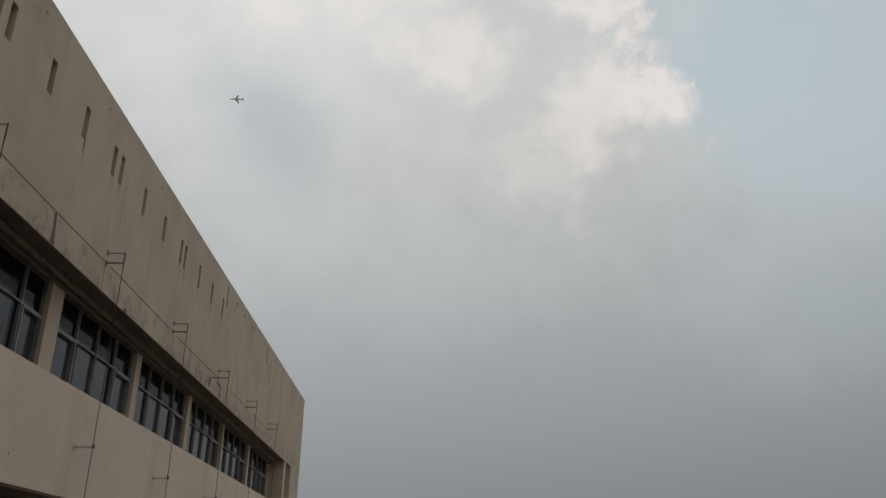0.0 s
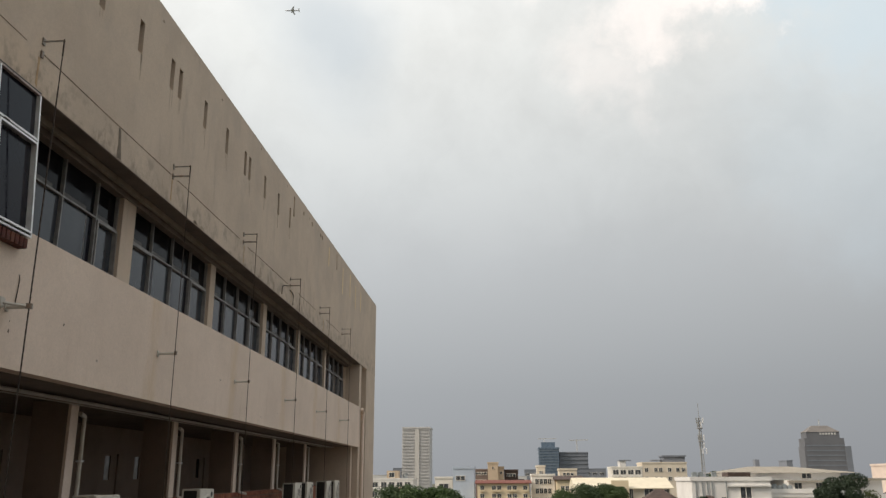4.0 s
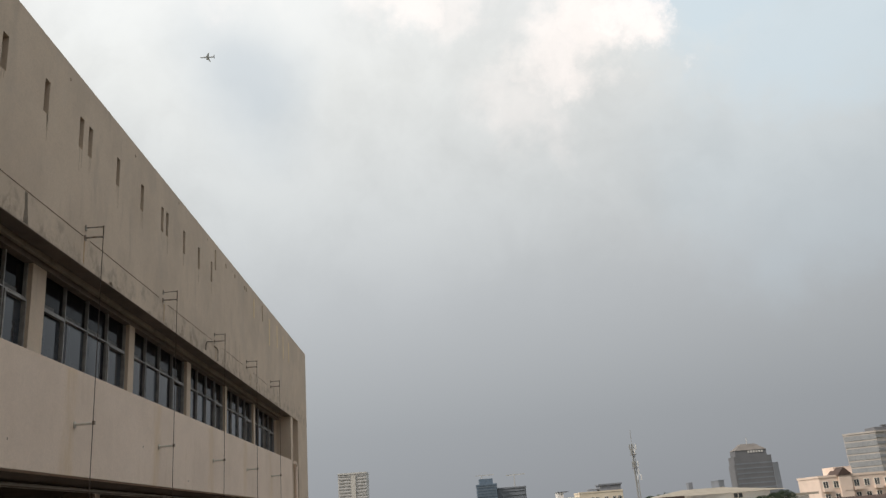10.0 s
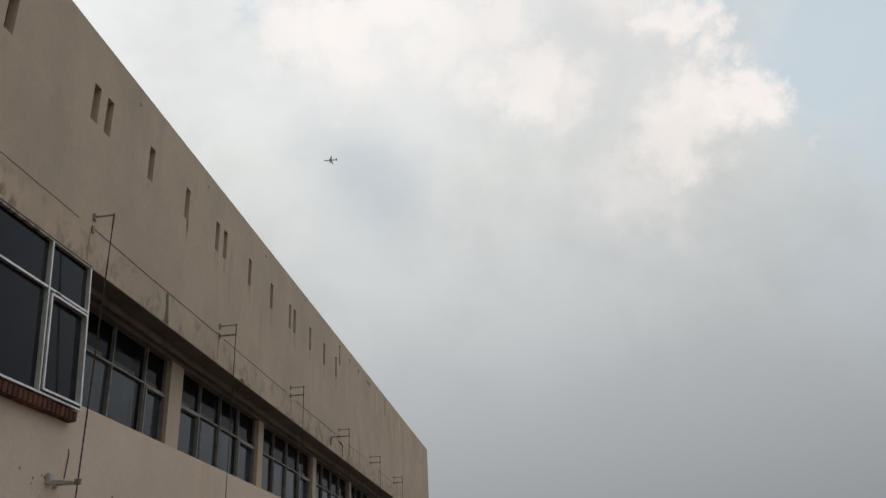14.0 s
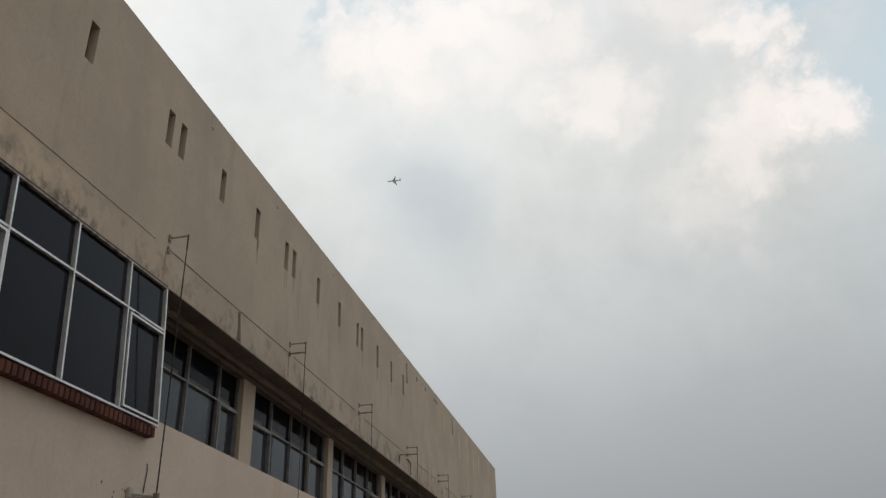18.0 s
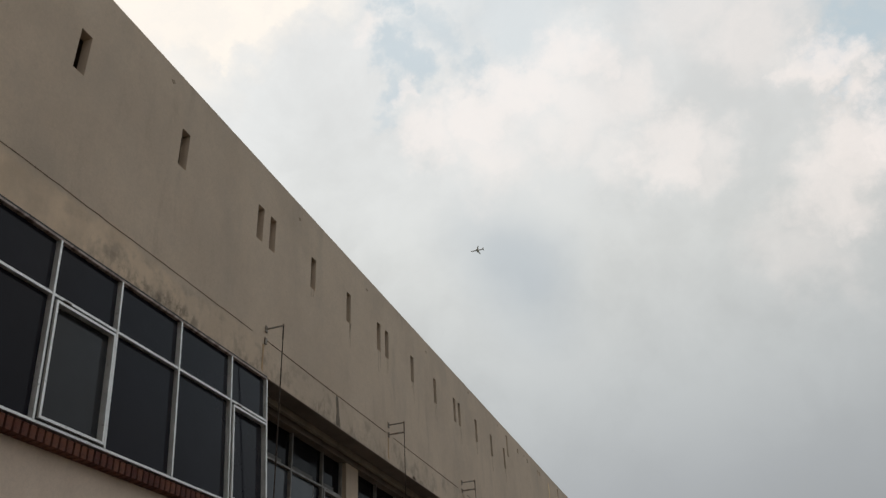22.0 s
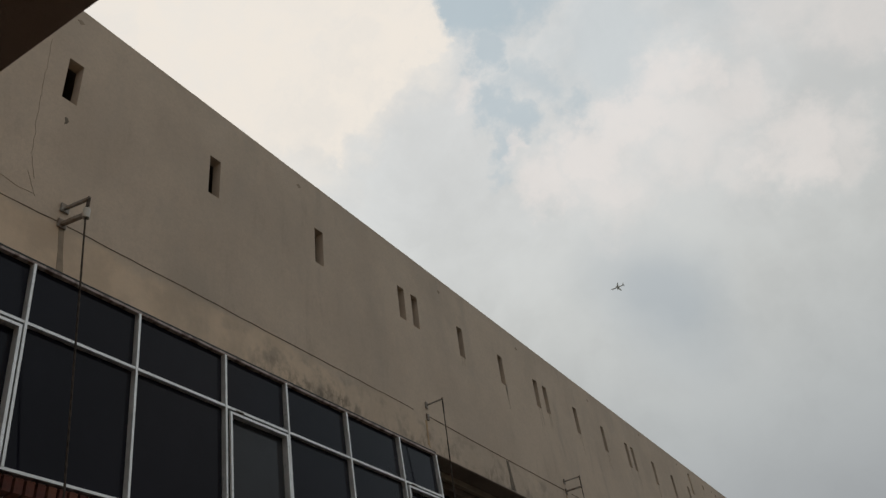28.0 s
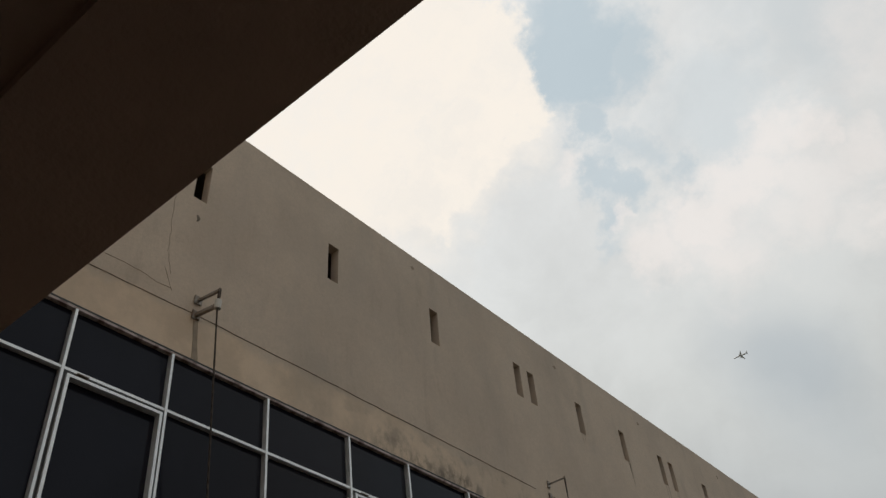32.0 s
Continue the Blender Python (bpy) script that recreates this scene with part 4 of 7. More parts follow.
        part("pipe_clip", box(bmesh.new(), WALL_X - 0.02, WALL_X + 0.075, y + 0.45, y + 0.55, ceiling - 1.0, ceiling - 0.97), ALU, p)
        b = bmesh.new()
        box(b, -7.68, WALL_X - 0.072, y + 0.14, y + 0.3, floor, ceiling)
        tagged(part("corridor_fin", b, INNER), "brown cross wall behind a gallery column, darkened for shade", "wall", "corridor fins", "structure")
    # trunking and pipe runs along the brick wall and under the soffit
    t = thing("cable_trunking", (0, 0, 0), "grey cable trunking along the brick gallery wall", "trunking")
    b = bmesh.new()
    box(b, WALL_X, WALL_X + 0.10, -8.5, 32.8, top + 0.245, top + 0.325)
    part("trunking", b, TRUNKING, t)
    b = bmesh.new()
    rod(b, (WALL_X + 0.06, -8.5, top + 0.14), (WALL_X + 0.06, 32.8, top + 0.14), 0.026, n=6)
    part("dark_pipe", b, CABLE, t)
    c = thing("pipe_run", (0, 0, 0), "bundle of pipes clipped under the gallery soffit", "pipes")
    for i, x in enumerate((-6.66, -6.76, -6.86)):
        part("pipe", rod(bmesh.new(), (x, -8.5, ceiling - 0.06), (x, 32.8, ceiling - 0.06), 0.03, n=6), TRUNKING if i != 1 else SOFFIT, c)
    b = bmesh.new()
    box(b, WALL_X - 0.01, WALL_X - 0.21, -9, 33.2, floor, top + 0.85)
    brick = tagged(part(f"brick_wall_{index}", b, MORTAR), "red brick gallery wall with a soldier course on top", "wall", kind="structure")
    for ob in set(bpy.data.objects) - before:
        if ob.parent is None:
            settled(ob)
    return brick


brick_walls = [gallery(1, FLOORS[0], BAND, DROP[0]), gallery(2, FLOORS[1], FLOORS[0] - DROP[0], DROP[1]), gallery(3, FLOORS[2], FLOORS[1] - DROP[1], DROP[2])]
b = bmesh.new()
box(b, F - 0.3, F - 0.1, -9, 33.3, GROUND_Z, FLOORS[2] - 0.9)
tagged(part("wall_ground_floor", b, PLASTER), "plain plaster ground floor wall", "wall", kind="structure")


# ---- fittings on the long building ----
def chain_mesh(length):
    b = bmesh.new()
    k, z = 0, 0.0
    while z < length:
        w, d = ((0.0085, 0.004), (0.004, 0.0085))[k % 2]
        box(b, -w, w, -d, d, -z - 0.062, -z)
        z += 0.048
        k += 1
    return mesh_of(b, RUST, "chain")


def upper_bracket(y, reach, heavy=False, lower=True):
    z = 5.19 + lean(5.2, y)
    g = thing("chain_bracket", (F, y, z), "small steel bracket with a tie holding a hanging chain", "bracket", "facade chain brackets")
    s = 1.5 if heavy else 1.0
    dip = -0.08 if heavy else 0.0
    for h in (0.17, -0.01):
        part("wall_plate", soft_box(bmesh.new(), 0, 0.02, -0.03 * s, 0.03 * s, h - 0.05, h + 0.05, 0.006), STEEL, g)
    part("upper_arm", bar(bmesh.new(), (0, 0, 0.17), (reach + 0.01, 0, 0.17 + dip), 0.018 * s), STEEL, g)
    if lower:
        part("lower_arm", bar(bmesh.new(), (0, 0, -0.01), (reach + 0.01, 0, -0.01 + dip), 0.024 * s), STEEL, g)
    part("tie", bar(bmesh.new(), (reach, 0, 0.19 + dip), (reach, 0, -0.05 + dip), 0.015 * s), RUST, g)
    if heavy:
        part("sleeve", rod(bmesh.new(), (reach, 0, -0.05 + dip), (reach, 0, 0.05 + dip), 0.032, n=12), PVC, g, "pale sleeve on the arm end")
    return g


def lower_bracket(y, z, reach, heavy=False):
    g = thing("chain_guide", (F, y, z), "short steel arm guiding a hanging chain", "bracket", "facade chain guides")
    part("wall_plate", soft_box(bmesh.new(), 0, 0.02, -0.035, 0.035, -0.05, 0.05, 0.006), PVC, g)
    part("arm", rod(bmesh.new(), (0, 0.0, 0), (reach, 0, 0.0), 0.026 if heavy else 0.021), PVC, g)
    if heavy and z > 0:
        part("arm", rod(bmesh.new(), (0, -0.16, 0.03), (reach, 0, 0.0), 0.018), PVC, g)
        part("anchor_block", soft_box(bmesh.new(), 0, 0.05, -0.2, -0.1, -0.03, 0.09, 0.01), PVC, g)
    part("ring", rod(bmesh.new(), (reach, 0, -0.025), (reach, 0, 0.035), 0.04 if heavy else 0.027), STEEL, g)
    return g


# loose bent rods left lying across the ledges, a wire tail above a chain guide
for k, (x0, y0, x1, y1) in enumerate(((-6.77, 11.45, -5.86, 11.04), (-6.67, 19.27, -6.23, 19.14), (-6.71, 23.65, -6.22, 23.5))):
    level = 0 if k == 0 else 1
    z = FLOORS[level] + RISE[level] * ((y0 + y1) / 2 - 10) + 0.012
    g = thing("loose_rod", (x0, y0, z), "bent dark steel rod lying across the ledge", "rod", "loose rods")
    part("rod", tube(bmesh.new(), [(0, -0.14, 0), (0, 0, 0), ((x1 - x0) * 0.5, (y1 - y0) * 0.5, 0.004), (x1 - x0, y1 - y0, 0.0)], 0.009, 6), RUST, g)
g = thing("wire_tail", (F, 9.2, 1.93), "short loose wire hanging on the plaster above a bracket", "wire")
part("wire", tube(bmesh.new(), [(0.006, 0.03, 0.42), (0.008, 0.045, 0.36), (0.008, 0.03, 0.2), (0.008, 0.015, 0.07), (0.01, -0.07, 0.0), (0.012, -0.13, 0.01)], 0.006, 6), RUST, g)

g = thing("old_conduit", (F, 0, 0), "thin bent rusty conduit ends on the top wall", "conduit")
part("conduit", tube(bmesh.new(), [(0.012, 22.08, 4.64), (0.012, 22.09, 4.93), (0.012, 21.95, 4.97), (0.012, 21.70, 4.97)], 0.011, 6), RUST, g)
part("conduit", tube(bmesh.new(), [(0.012, 20.90, 4.70), (0.012, 20.91, 4.88), (0.012, 21.05, 4.96), (0.012, 21.55, 5.06)], 0.011, 6), RUST, g)

CHAIN = chain_mesh(12.5)
CHAIN_FAR = mesh_of(rod(bmesh.new(), (0, 0, 0), (0, 0, -12.5), 0.0065, n=6), RUST, "chain_far")
ROD_TOP = mesh_of(rod(bmesh.new(), (0, 0, 0), (0, 0, -0.42), 0.008, n=6), RUST, "rod")
for y, reach in ((-2.4, 0.36), (3.21, 0.36), (9.06, 0.28), (13.39, 0.31), (17.50, 0.31), (21.72, 0.29), (25.50, 0.32), (29.2, 0.32)):
    near = y < 10
    upper_bracket(y, reach, y < 8, y < 8 or y > 10)
    if y > 8:
        for z in (2.02, FLOORS[0] - 0.18 + RISE[0] * (y - 10), FLOORS[1] - 0.19 + RISE[1] * (y - 10)):
            lower_bracket(y + 0.03 * (y > 10), z - (0.1 if near and z > 0 else 0.0), reach, near)
    top = 5.13 + lean(5.2, y) - (0.08 if y < 8 else 0.0)
    c = thing("hanging_chain", (F + reach, y, top), "thin rusty chain hanging down the facade", "chain", "facade chains")
    if y < 8:
        c.rotation_euler = Euler((0.085, 0, 0))
    if near:
        part("rod", ROD_TOP, None, c)
        part("chain", CHAIN, None, c).location.z = -0.40
    else:
        part("chain", CHAIN_FAR, None, c)

# condensers
def condenser():
    g = thing("air_conditioner", (0, 0, 0), "white outdoor air conditioner on a steel stand on the ledge", "air conditioner", "ledge air conditioners")
    wy, hz, dx = 0.80, 0.78, 0.36
    z = 0.265
    b = bmesh.new()
    soft_box(b, -0.02, 0.0, 0, wy, z, z + hz, 0.008)          # front
    soft_box(b, -dx, -0.02, 0, wy, z + hz - 0.03, z + hz + 0.005, 0.008)   # top
    box(b, -dx, -0.02, wy - 0.02, wy, z, z + hz - 0.03)
    box(b, -dx, -0.02, 0, wy - 0.02, z, z + 0.03)
    box(b, -0.06, -0.02, 0.0, 0.02, z + 0.03, z + hz - 0.03)
    box(b, -dx, -dx + 0.03, 0.0, 0.02, z + 0.03, z + hz - 0.03)
    part("casing", b, ENAMEL, g)
    b = bmesh.new()
    box(b, -dx + 0.01, -0.03, 0.012, wy - 0.03, z + 0.03, z + hz - 0.03)
    c = part("coil", b, COIL, g, "black finned coil")
    fin = mesh_of(box(bmesh.new(), 0, 0.006, 0.004, 0.014, z + 0.035, z + hz - 0.035), COIL, "fin")
    for i in range(11):
        part("fin", fin, None, c).location.x = -dx + 0.045 + i * 0.026
    cy, cz, r = 0.44, z + 0.37, 0.275
    b = bmesh.new()
    n = 28
    for r0, r1, x0, x1 in ((r + 0.02, r - 0.01, 0.014, 0.014), (r - 0.01, r - 0.02, 0.014, -0.0), (r + 0.035, r + 0.02, 0.0, 0.014)):
        ra = [b.verts.new((x0, cy + r0 * math.cos(2 * math.pi * i / n), cz + r0 * math.sin(2 * math.pi * i / n))) for i in range(n)]
        rb = [b.verts.new((x1, cy + r1 * math.cos(2 * math.pi * i / n), cz + r1 * math.sin(2 * math.pi * i / n))) for i in range(n)]
        for i in range(n):
            b.faces.new((ra[i], ra[(i + 1) % n], rb[(i + 1) % n], rb[i]))
    fan = part("fan_guard", b, ENAMEL, g)
    part("fan_well", rod(bmesh.new(), (0.0, cy, cz), (0.004, cy, cz), r - 0.02, n=28), FANGREY, fan)
    for k in range(3):
        b = bmesh.new()
        a0 = 2 * math.pi * k / 3 + 0.4
        p = [(0.010, cy + rr * math.cos(a0 + da), cz + rr * math.sin(a0 + da)) for rr, da in ((0.05, -0.3), (0.24, -0.35), (0.25, 0.42), (0.05, 0.5))]
        q = [(0.006, y, zz) for _, y, zz in p]
        va, vb = [b.verts.new(v) for v in p], [b.verts.new(v) for v in q]
        b.faces.new(va)
        b.faces.new(vb[::-1])
        for i in range(4):
            b.faces.new((va[i], va[(i + 1) % 4], vb[(i + 1) % 4], vb[i]))
        part("blade", b, TRUNKING, fan)
    part("hub", rod(bmesh.new(), (0.004, cy, cz), (0.02, cy, cz), 0.06, n=14), ENAMEL, fan)
    for rr in np.linspace(0.1, 0.27, 5):
        ring = [(0.019, cy + rr * math.cos(2 * math.pi * j / n), cz + rr * math.sin(2 * math.pi * j / n)) for j in range(n)]
        part("guard_ring", tube(bmesh.new(), ring, 0.0028, 4, True), ENAMEL, fan)
    b = bmesh.new()
    rod(b, (0.0, wy - 0.14, z + hz - 0.10), (0.006, wy - 0.14, z + hz - 0.10), 0.05, n=16)
    part("badge", b, CABLE, g, "dark oval badge")
    for y in (0.12, wy - 0.16):
        for x in (-0.02, -dx + 0.02):
            part("leg", bar(bmesh.new(), (x, y, 0), (x, y, z - 0.02), 0.03), STEEL, g)
        part("stand_rail", bar(bmesh.new(), (0.05, y, z - 0.02), (-dx - 0.03, y, z - 0.02), 0.035), STEEL, g)
    part("stand_beam", bar(bmesh.new(), (0.0, -0.03, z - 0.02), (0.0, wy + 0.02, z - 0.02), 0.03), STEEL, g)
    return g


AC_X = (-5.93, -6.1, -6.1)
unit = condenser()
unit.matrix_world = pose(AC_X[0], 12.14, FLOORS[0] + 0.004 + RISE[0] * 2.2)
for lev, ys in ((0, (16.42, 24.0, 25.5, 28.3, 29.7)), (1, (12.75, 16.85, 24.55, 25.95, 30.5, 31.75)), (2, (23.4, 25.0))):
    for y in ys:
        copy_thing(unit, pose(AC_X[lev], y, FLOORS[lev] + 0.004 + RISE[lev] * (y - 10)))

# ---- the low wing with brick parapets and sheet roofs ----
WX, WY, WZ = 0.95, 10.85, -2.10        # its near corner and the top of its parapet
CAPPING = material('mortar_capping', (0.62, 0.53, 0.44), 0.95, second=(0.44, 0.36, 0.29), grain=5, stain=(0.16, 0.11, 0.08), stain_scale=(1, 1, 1), stain_amount=0.7, bump=0.4)
wing = thing("brick_wing", (0, 0, 0), "low wing with red brick parapets over cream concrete frames", "building", kind="structure")
b = bmesh.new()
box(b, WX + 0.02, 24, WY + 0.02, WY + 0.22, -8, WZ - 0.1)
near_wall = part("near_wall", b, MORTAR_D, wing, "dark red brick wall")
b = bmesh.new()
box(b, WX + 0.02, WX + 0.22, WY + 0.22, 50, -3.3, WZ - 0.03)
west_wall = part("west_wall", b, MORTAR_D, wing, "weathered red brick parapet")
b = bmesh.new()
for k in range(40):
    a = WY + 0.1 + k * 0.98
    dz = random.uniform(-0.01, 0.012)
    soft_box(b, WX + 0.0 + abs(dz), WX + 0.15 + dz * 2, a, a + 0.97, WZ - 0.03, WZ + 0.02 + dz, 0.012)
part("coping", b, COPING, wing, "lichened coping")
b = bmesh.new()
for k in range(24):
    a = WX + k * 0.96
    soft_box(b, a, a + 0.955, WY - 0.008, WY + 0.24, WZ - 0.02, WZ + 0.005 + random.uniform(-0.004, 0.006), 0.008)
part("near_coping", b, CAPPING, wing, "white mortar capping")
b = bmesh.new()
box(b, WX - 0.05, WX + 0.2, WY + 0.24, 50, -3.75, -3.3)
box(b, WX - 0.05, WX + 0.2, WY + 0.24, 50, -7.3, -6.85)
for y in np.arange(WY + 0.6, 50, 3.6):
    box(b, WX - 0.04, WX + 0.3, y, y + 0.35, GROUND_Z, -3.75)
part("concrete_frame", b, PLASTER, wing, "cream concrete beams and columns")
b = bmesh.new()
box(b, WX + 0.5, WX + 0.7, WY + 0.3, 50, GROUND_Z, -3.3)
part("inner_wall", b, PLASTER_B, wing)
for k, y in enumerate(np.arange(WY + 1.4, 48, 3.6)):
    wn = part("window", box(bmesh.new(), WX + 0.46, WX + 0.5, y, y + 2.0, -6.2, -4.2), PANE, wing)
    b = bmesh.new()
    for q in (0, 0.98, 1.95):
        box(b, WX + 0.43, WX + 0.46, y + q, y + q + 0.05, -6.2, -4.2)
    part("frame", b, ALU, wn)

PALE_SHEET = material('pale_repair_sheet', (0.42, 0.37, 0.285), 0.8, second=(0.33, 0.29, 0.22), grain=2)

# sheet roofs: ridge runs away from the camera
RIDGE_X, RIDGE_Z, EAVE_Z, ROOF_FAR = 8.12, -1.93, -3.06, 24.0


def sheet_slope(x0, z0, x1, z1, y0, y1, mat, parent, name="roof_sheet", pitch=0.262, height=0.08):
    L = math.hypot(x1 - x0, z1 - z0)
    b = bmesh.new()
    wave_sheet(b, L, y1 - y0, pitch, height)
    m = Matrix.Translation((x0, y0, z0)) @ Matrix.Rotation(-math.atan2(z1 - z0, x1 - x0), 4, "Y")
    bmesh.ops.transform(b, matrix=m, verts=b.verts)
    return part(name, b, mat, parent, smooth=True)


roof = thing("sheet_roof", (0, 0, 0), "dark weathered corrugated fibre cement gable roof", "roof", "wing roofs")
rows = 4
for side in (0, 1):
    for k in range(rows):
        u0, u1 = k / rows, (k + 1) / rows
        ex = WX + 0.3 if side == 0 else 2 * RIDGE_X - WX - 0.3
        xa, xb = ex + (RIDGE_X - ex) * u0, ex + (RIDGE_X - ex) * u1
        za, zb = EAVE_Z + (RIDGE_Z - EAVE_Z) * u0, EAVE_Z + (RIDGE_Z - EAVE_Z) * u1
        lift = 0.004 * k
        if side == 0:
            sheet_slope(xa, za + lift, xb, zb + lift, WY + 0.3, ROOF_FAR - 0.15, FIBRE, roof)
        else:
            sheet_slope(xb, zb + lift, xa, za + lift, WY + 0.3, ROOF_FAR - 0.15, FIBRE, roof)
b = bmesh.new()
for s in (-1, 1):
    ex = RIDGE_X + s * (RIDGE_X - WX - 0.1)
    prism(b, [(ex, EAVE_Z + 0.01), (ex, EAVE_Z + 0.13), (RIDGE_X, RIDGE_Z + 0.24), (RIDGE_X, RIDGE_Z + 0.12)], "y", ROOF_FAR - 1.0, ROOF_FAR + 0.1)
    prism(b, [(ex, EAVE_Z - 0.5), (ex, EAVE_Z + 0.01), (RIDGE_X, RIDGE_Z + 0.12), (RIDGE_X, RIDGE_Z - 0.5)], "y", ROOF_FAR - 0.14, ROOF_FAR + 0.06)
part("verge_flashing", b, FLASH, roof, "white painted verge flashing")
sheet_slope(6.9, RIDGE_Z - 0.10, RIDGE_X + 0.05, RIDGE_Z + 0.14, ROOF_FAR - 2.6, ROOF_FAR - 0.9, PALE_SHEET, roof, "repair_sheet", pitch=0.27, height=0.03)
part("ridge_cap", prism(bmesh.new(), [(RIDGE_X - 0.2, RIDGE_Z + 0.10), (RIDGE_X, RIDGE_Z + 0.17), (RIDGE_X + 0.2, RIDGE_Z + 0.10), (RIDGE_X, RIDGE_Z + 0.13)], "y", WY + 0.3, ROOF_FAR - 2.4), FIBRE_B, roof)
b = bmesh.new()
box(b, WX + 0.24, 22, WY + 0.3, ROOF_FAR - 0.2, -4.5, EAVE_Z - 0.15)
part("flat_deck", b, CONCRETE, wing)

roof2 = thing("sheet_roof", (0, 0, 0), "grey corrugated sheet roof behind a cream wall", "roof", "wing roofs")
R2X, R2Z, R2FAR = 7.4, -1.66, 38.2
for k in range(4):
    u0, u1 = k / 4, (k + 1) / 4
    sheet_slope(1.3 + (R2X - 1.3) * u0, -2.64 + (R2Z + 2.64) * u0 + 0.004 * k, 1.3 + (R2X - 1.3) * u1 + 0.05, -2.64 + (R2Z + 2.64) * u1 + 0.004 * k, 28.75, R2FAR, FIBRE_B, roof2, pitch=0.27, height=0.07)
    sheet_slope(R2X + 7.0 * u0, R2Z - 0.9 * u0, R2X + 0.05 + 7.0 * u1, R2Z - 0.9 * u1, 28.75, R2FAR, FIBRE_B, roof2, pitch=0.27, height=0.07)
for sheet in roof2.children:
    for v in sheet.data.vertices:
        rise = (R2Z + 2.64) * max(1 - abs(v.co.x - R2X) / 6.1, 0)
        v.co.z += rise * (min(max((v.co.y - 28.75) / (R2FAR - 28.75), 0), 1) - 1)
b = bmesh.new()
prism(b, [(1.32, -2.68), (1.32, -2.57), (R2X, R2Z + 0.06), (14.4, -2.46), (14.4, -2.6), (R2X, R2Z - 0.05)], "y", R2FAR - 0.05, R2FAR + 0.15)
part("verge_flashing", b, COPING, roof2, "weathered verge strip")
for x, y, z, w in ((2.7, 37.4, -2.43, 0.42), (7.6, 36.4, -1.86, 0.3), (9.0, 34.4, -2.2, 0.3)):
    soft_box(bm := bmesh.new(), x - w, x + w, y - 0.35, y + 0.35, z - 0.1, z + 0.08, 0.03)
    part("repair_patch", bm, FLASH, roof2, "white cement patch")
b = bmesh.new()
box(b, WX + 0.22, 13.4, 28.85, 29.0, -4.5, -2.76)
box(b, WX + 0.22, 14.4, 29.0, R2FAR, -4.5, -2.9)
part("roof_wall", b, PLASTER_B, roof2, "cream plaster wall under the eave")
part("eave_board", box(bmesh.new(), WX + 0.25, 13.4, 28.65, 28.74, -2.70, -2.60), STEEL, roof2)

# far parapet of the wing
b = bmesh.new()
box(b, WX + 0.2, 30, 49.8, 50, -4, -2.16)
for x in (4.6, 10.0, 15.4, 20.6, 25.5):
    box(b, x, x + 0.35, 49.7, 49.8, -4, -2.16)
box(b, WX - 0.05, 30.2, 49.65, 50.1, -2.16, -2.02)
part("far_parapet", b, PLASTER_B, wing, "cream far parapet with piers")
b = bmesh.new()
box(b, WX + 0.24, 30, 38.4, 49.7, -4.4, -4.2)
box(b, WX + 0.24, 30, ROOF_FAR + 0.1, 28, -4.4, -4.2)
part("flat_roof", b, CONCRETE, wing)

# ducts between the roofs
ducts = thing("air_duct", (0, 0, 0), "galvanised sheet duct across the roof", "duct")
b = bmesh.new()
prism(b, [(3.1, -2.35), (3.1, -3.07), (6.2, -2.5), (6.2, -1.87), (4.05, -2.12)], "y", 25.8, 26.6)
part("sloping_duct", b, GALV, ducts)
part("duct_seam", box(bmesh.new(), 3.9, 3.95, 25.77, 26.62, -2.92, -2.18), STRUT, ducts)
part("duct_lip", bar(bmesh.new(), (3.05, 25.78, -2.34), (4.1, 25.78, -2.09), 0.07), FLASH, ducts)


def cowl(x, w, top, style):
    g = thing("duct_box", (x, 26.2, -3.0), "galvanised roof duct box with cross bracing", "duct", "roof duct boxes")
    h = top + 3.0
    b = bmesh.new()
    soft_box(b, 0, w, 0, 0.9, 0, h, 0.02)
    part("box", b, GALV, g)
    part("rim", box(bmesh.new(), -0.03, w + 0.03, -0.03, 0.93, h, h + 0.03), GALV, g)
    b = bmesh.new()
    if style != 0:
        bar(b, (0.03, -0.012, 0.1), (w - 0.03, -0.012, h - 0.03), 0.05, 0.02)
        bar(b, (w - 0.03, -0.016, 0.1), (0.03, -0.016, h - 0.03), 0.05, 0.02)
        for q in (0.02, w - 0.02):
            bar(b, (q, -0.014, 0), (q, -0.014, h), 0.05, 0.02)
        part("brace", b, STRUT, g)
    else:
        bar(b, (w / 2, -0.006, 0), (w / 2, -0.006, h), 0.02, 0.01)
        part("brace", b, GALV, g)


for x, w, top, style in ((6.35, 0.77, -1.30, 0), (7.35, 0.80, -1.31, 2), (8.22, 0.82, -1.42, 1), (9.12, 0.60, -1.34, 1), (9.80, 0.70, -1.40, 1),
                         (10.58, 0.52, -1.33, 0), (11.16, 0.85, -1.37, 1), (12.1, 1.0, -1.38, 1), (13.2, 1.2, -1.4, 1), (14.5, 1.2, -1.4, 1)):
    cowl(x, w, top, style)
b = bmesh.new()
soft_box(b, 11.6, 12.15, 26.7, 27.2, -4.2, -1.22, 0.02)
post = thing("roof_pier", (0, 0, 0), "cream plaster pier among the ducts", "pier")
part("pier", b, PLASTER_B, post)
frame_rail = thing("roof_pipe", (0, 0, 0), "thin pipes over the roof ducts", "pipes")
b = bmesh.new()
for z, x0, x1 in ((-1.13, 10.2, 14.1), (-1.07, 8.6, 11.5)):
    rod(b, (x0, 27, z), (x1, 27, z - 0.06), 0.02)
part("pipe", b, STRUT, frame_rail)

dish = thing("ball_ventilator", (18.15, 49.6, -2.02), "white round vent ball on the far parapet", "ventilator")
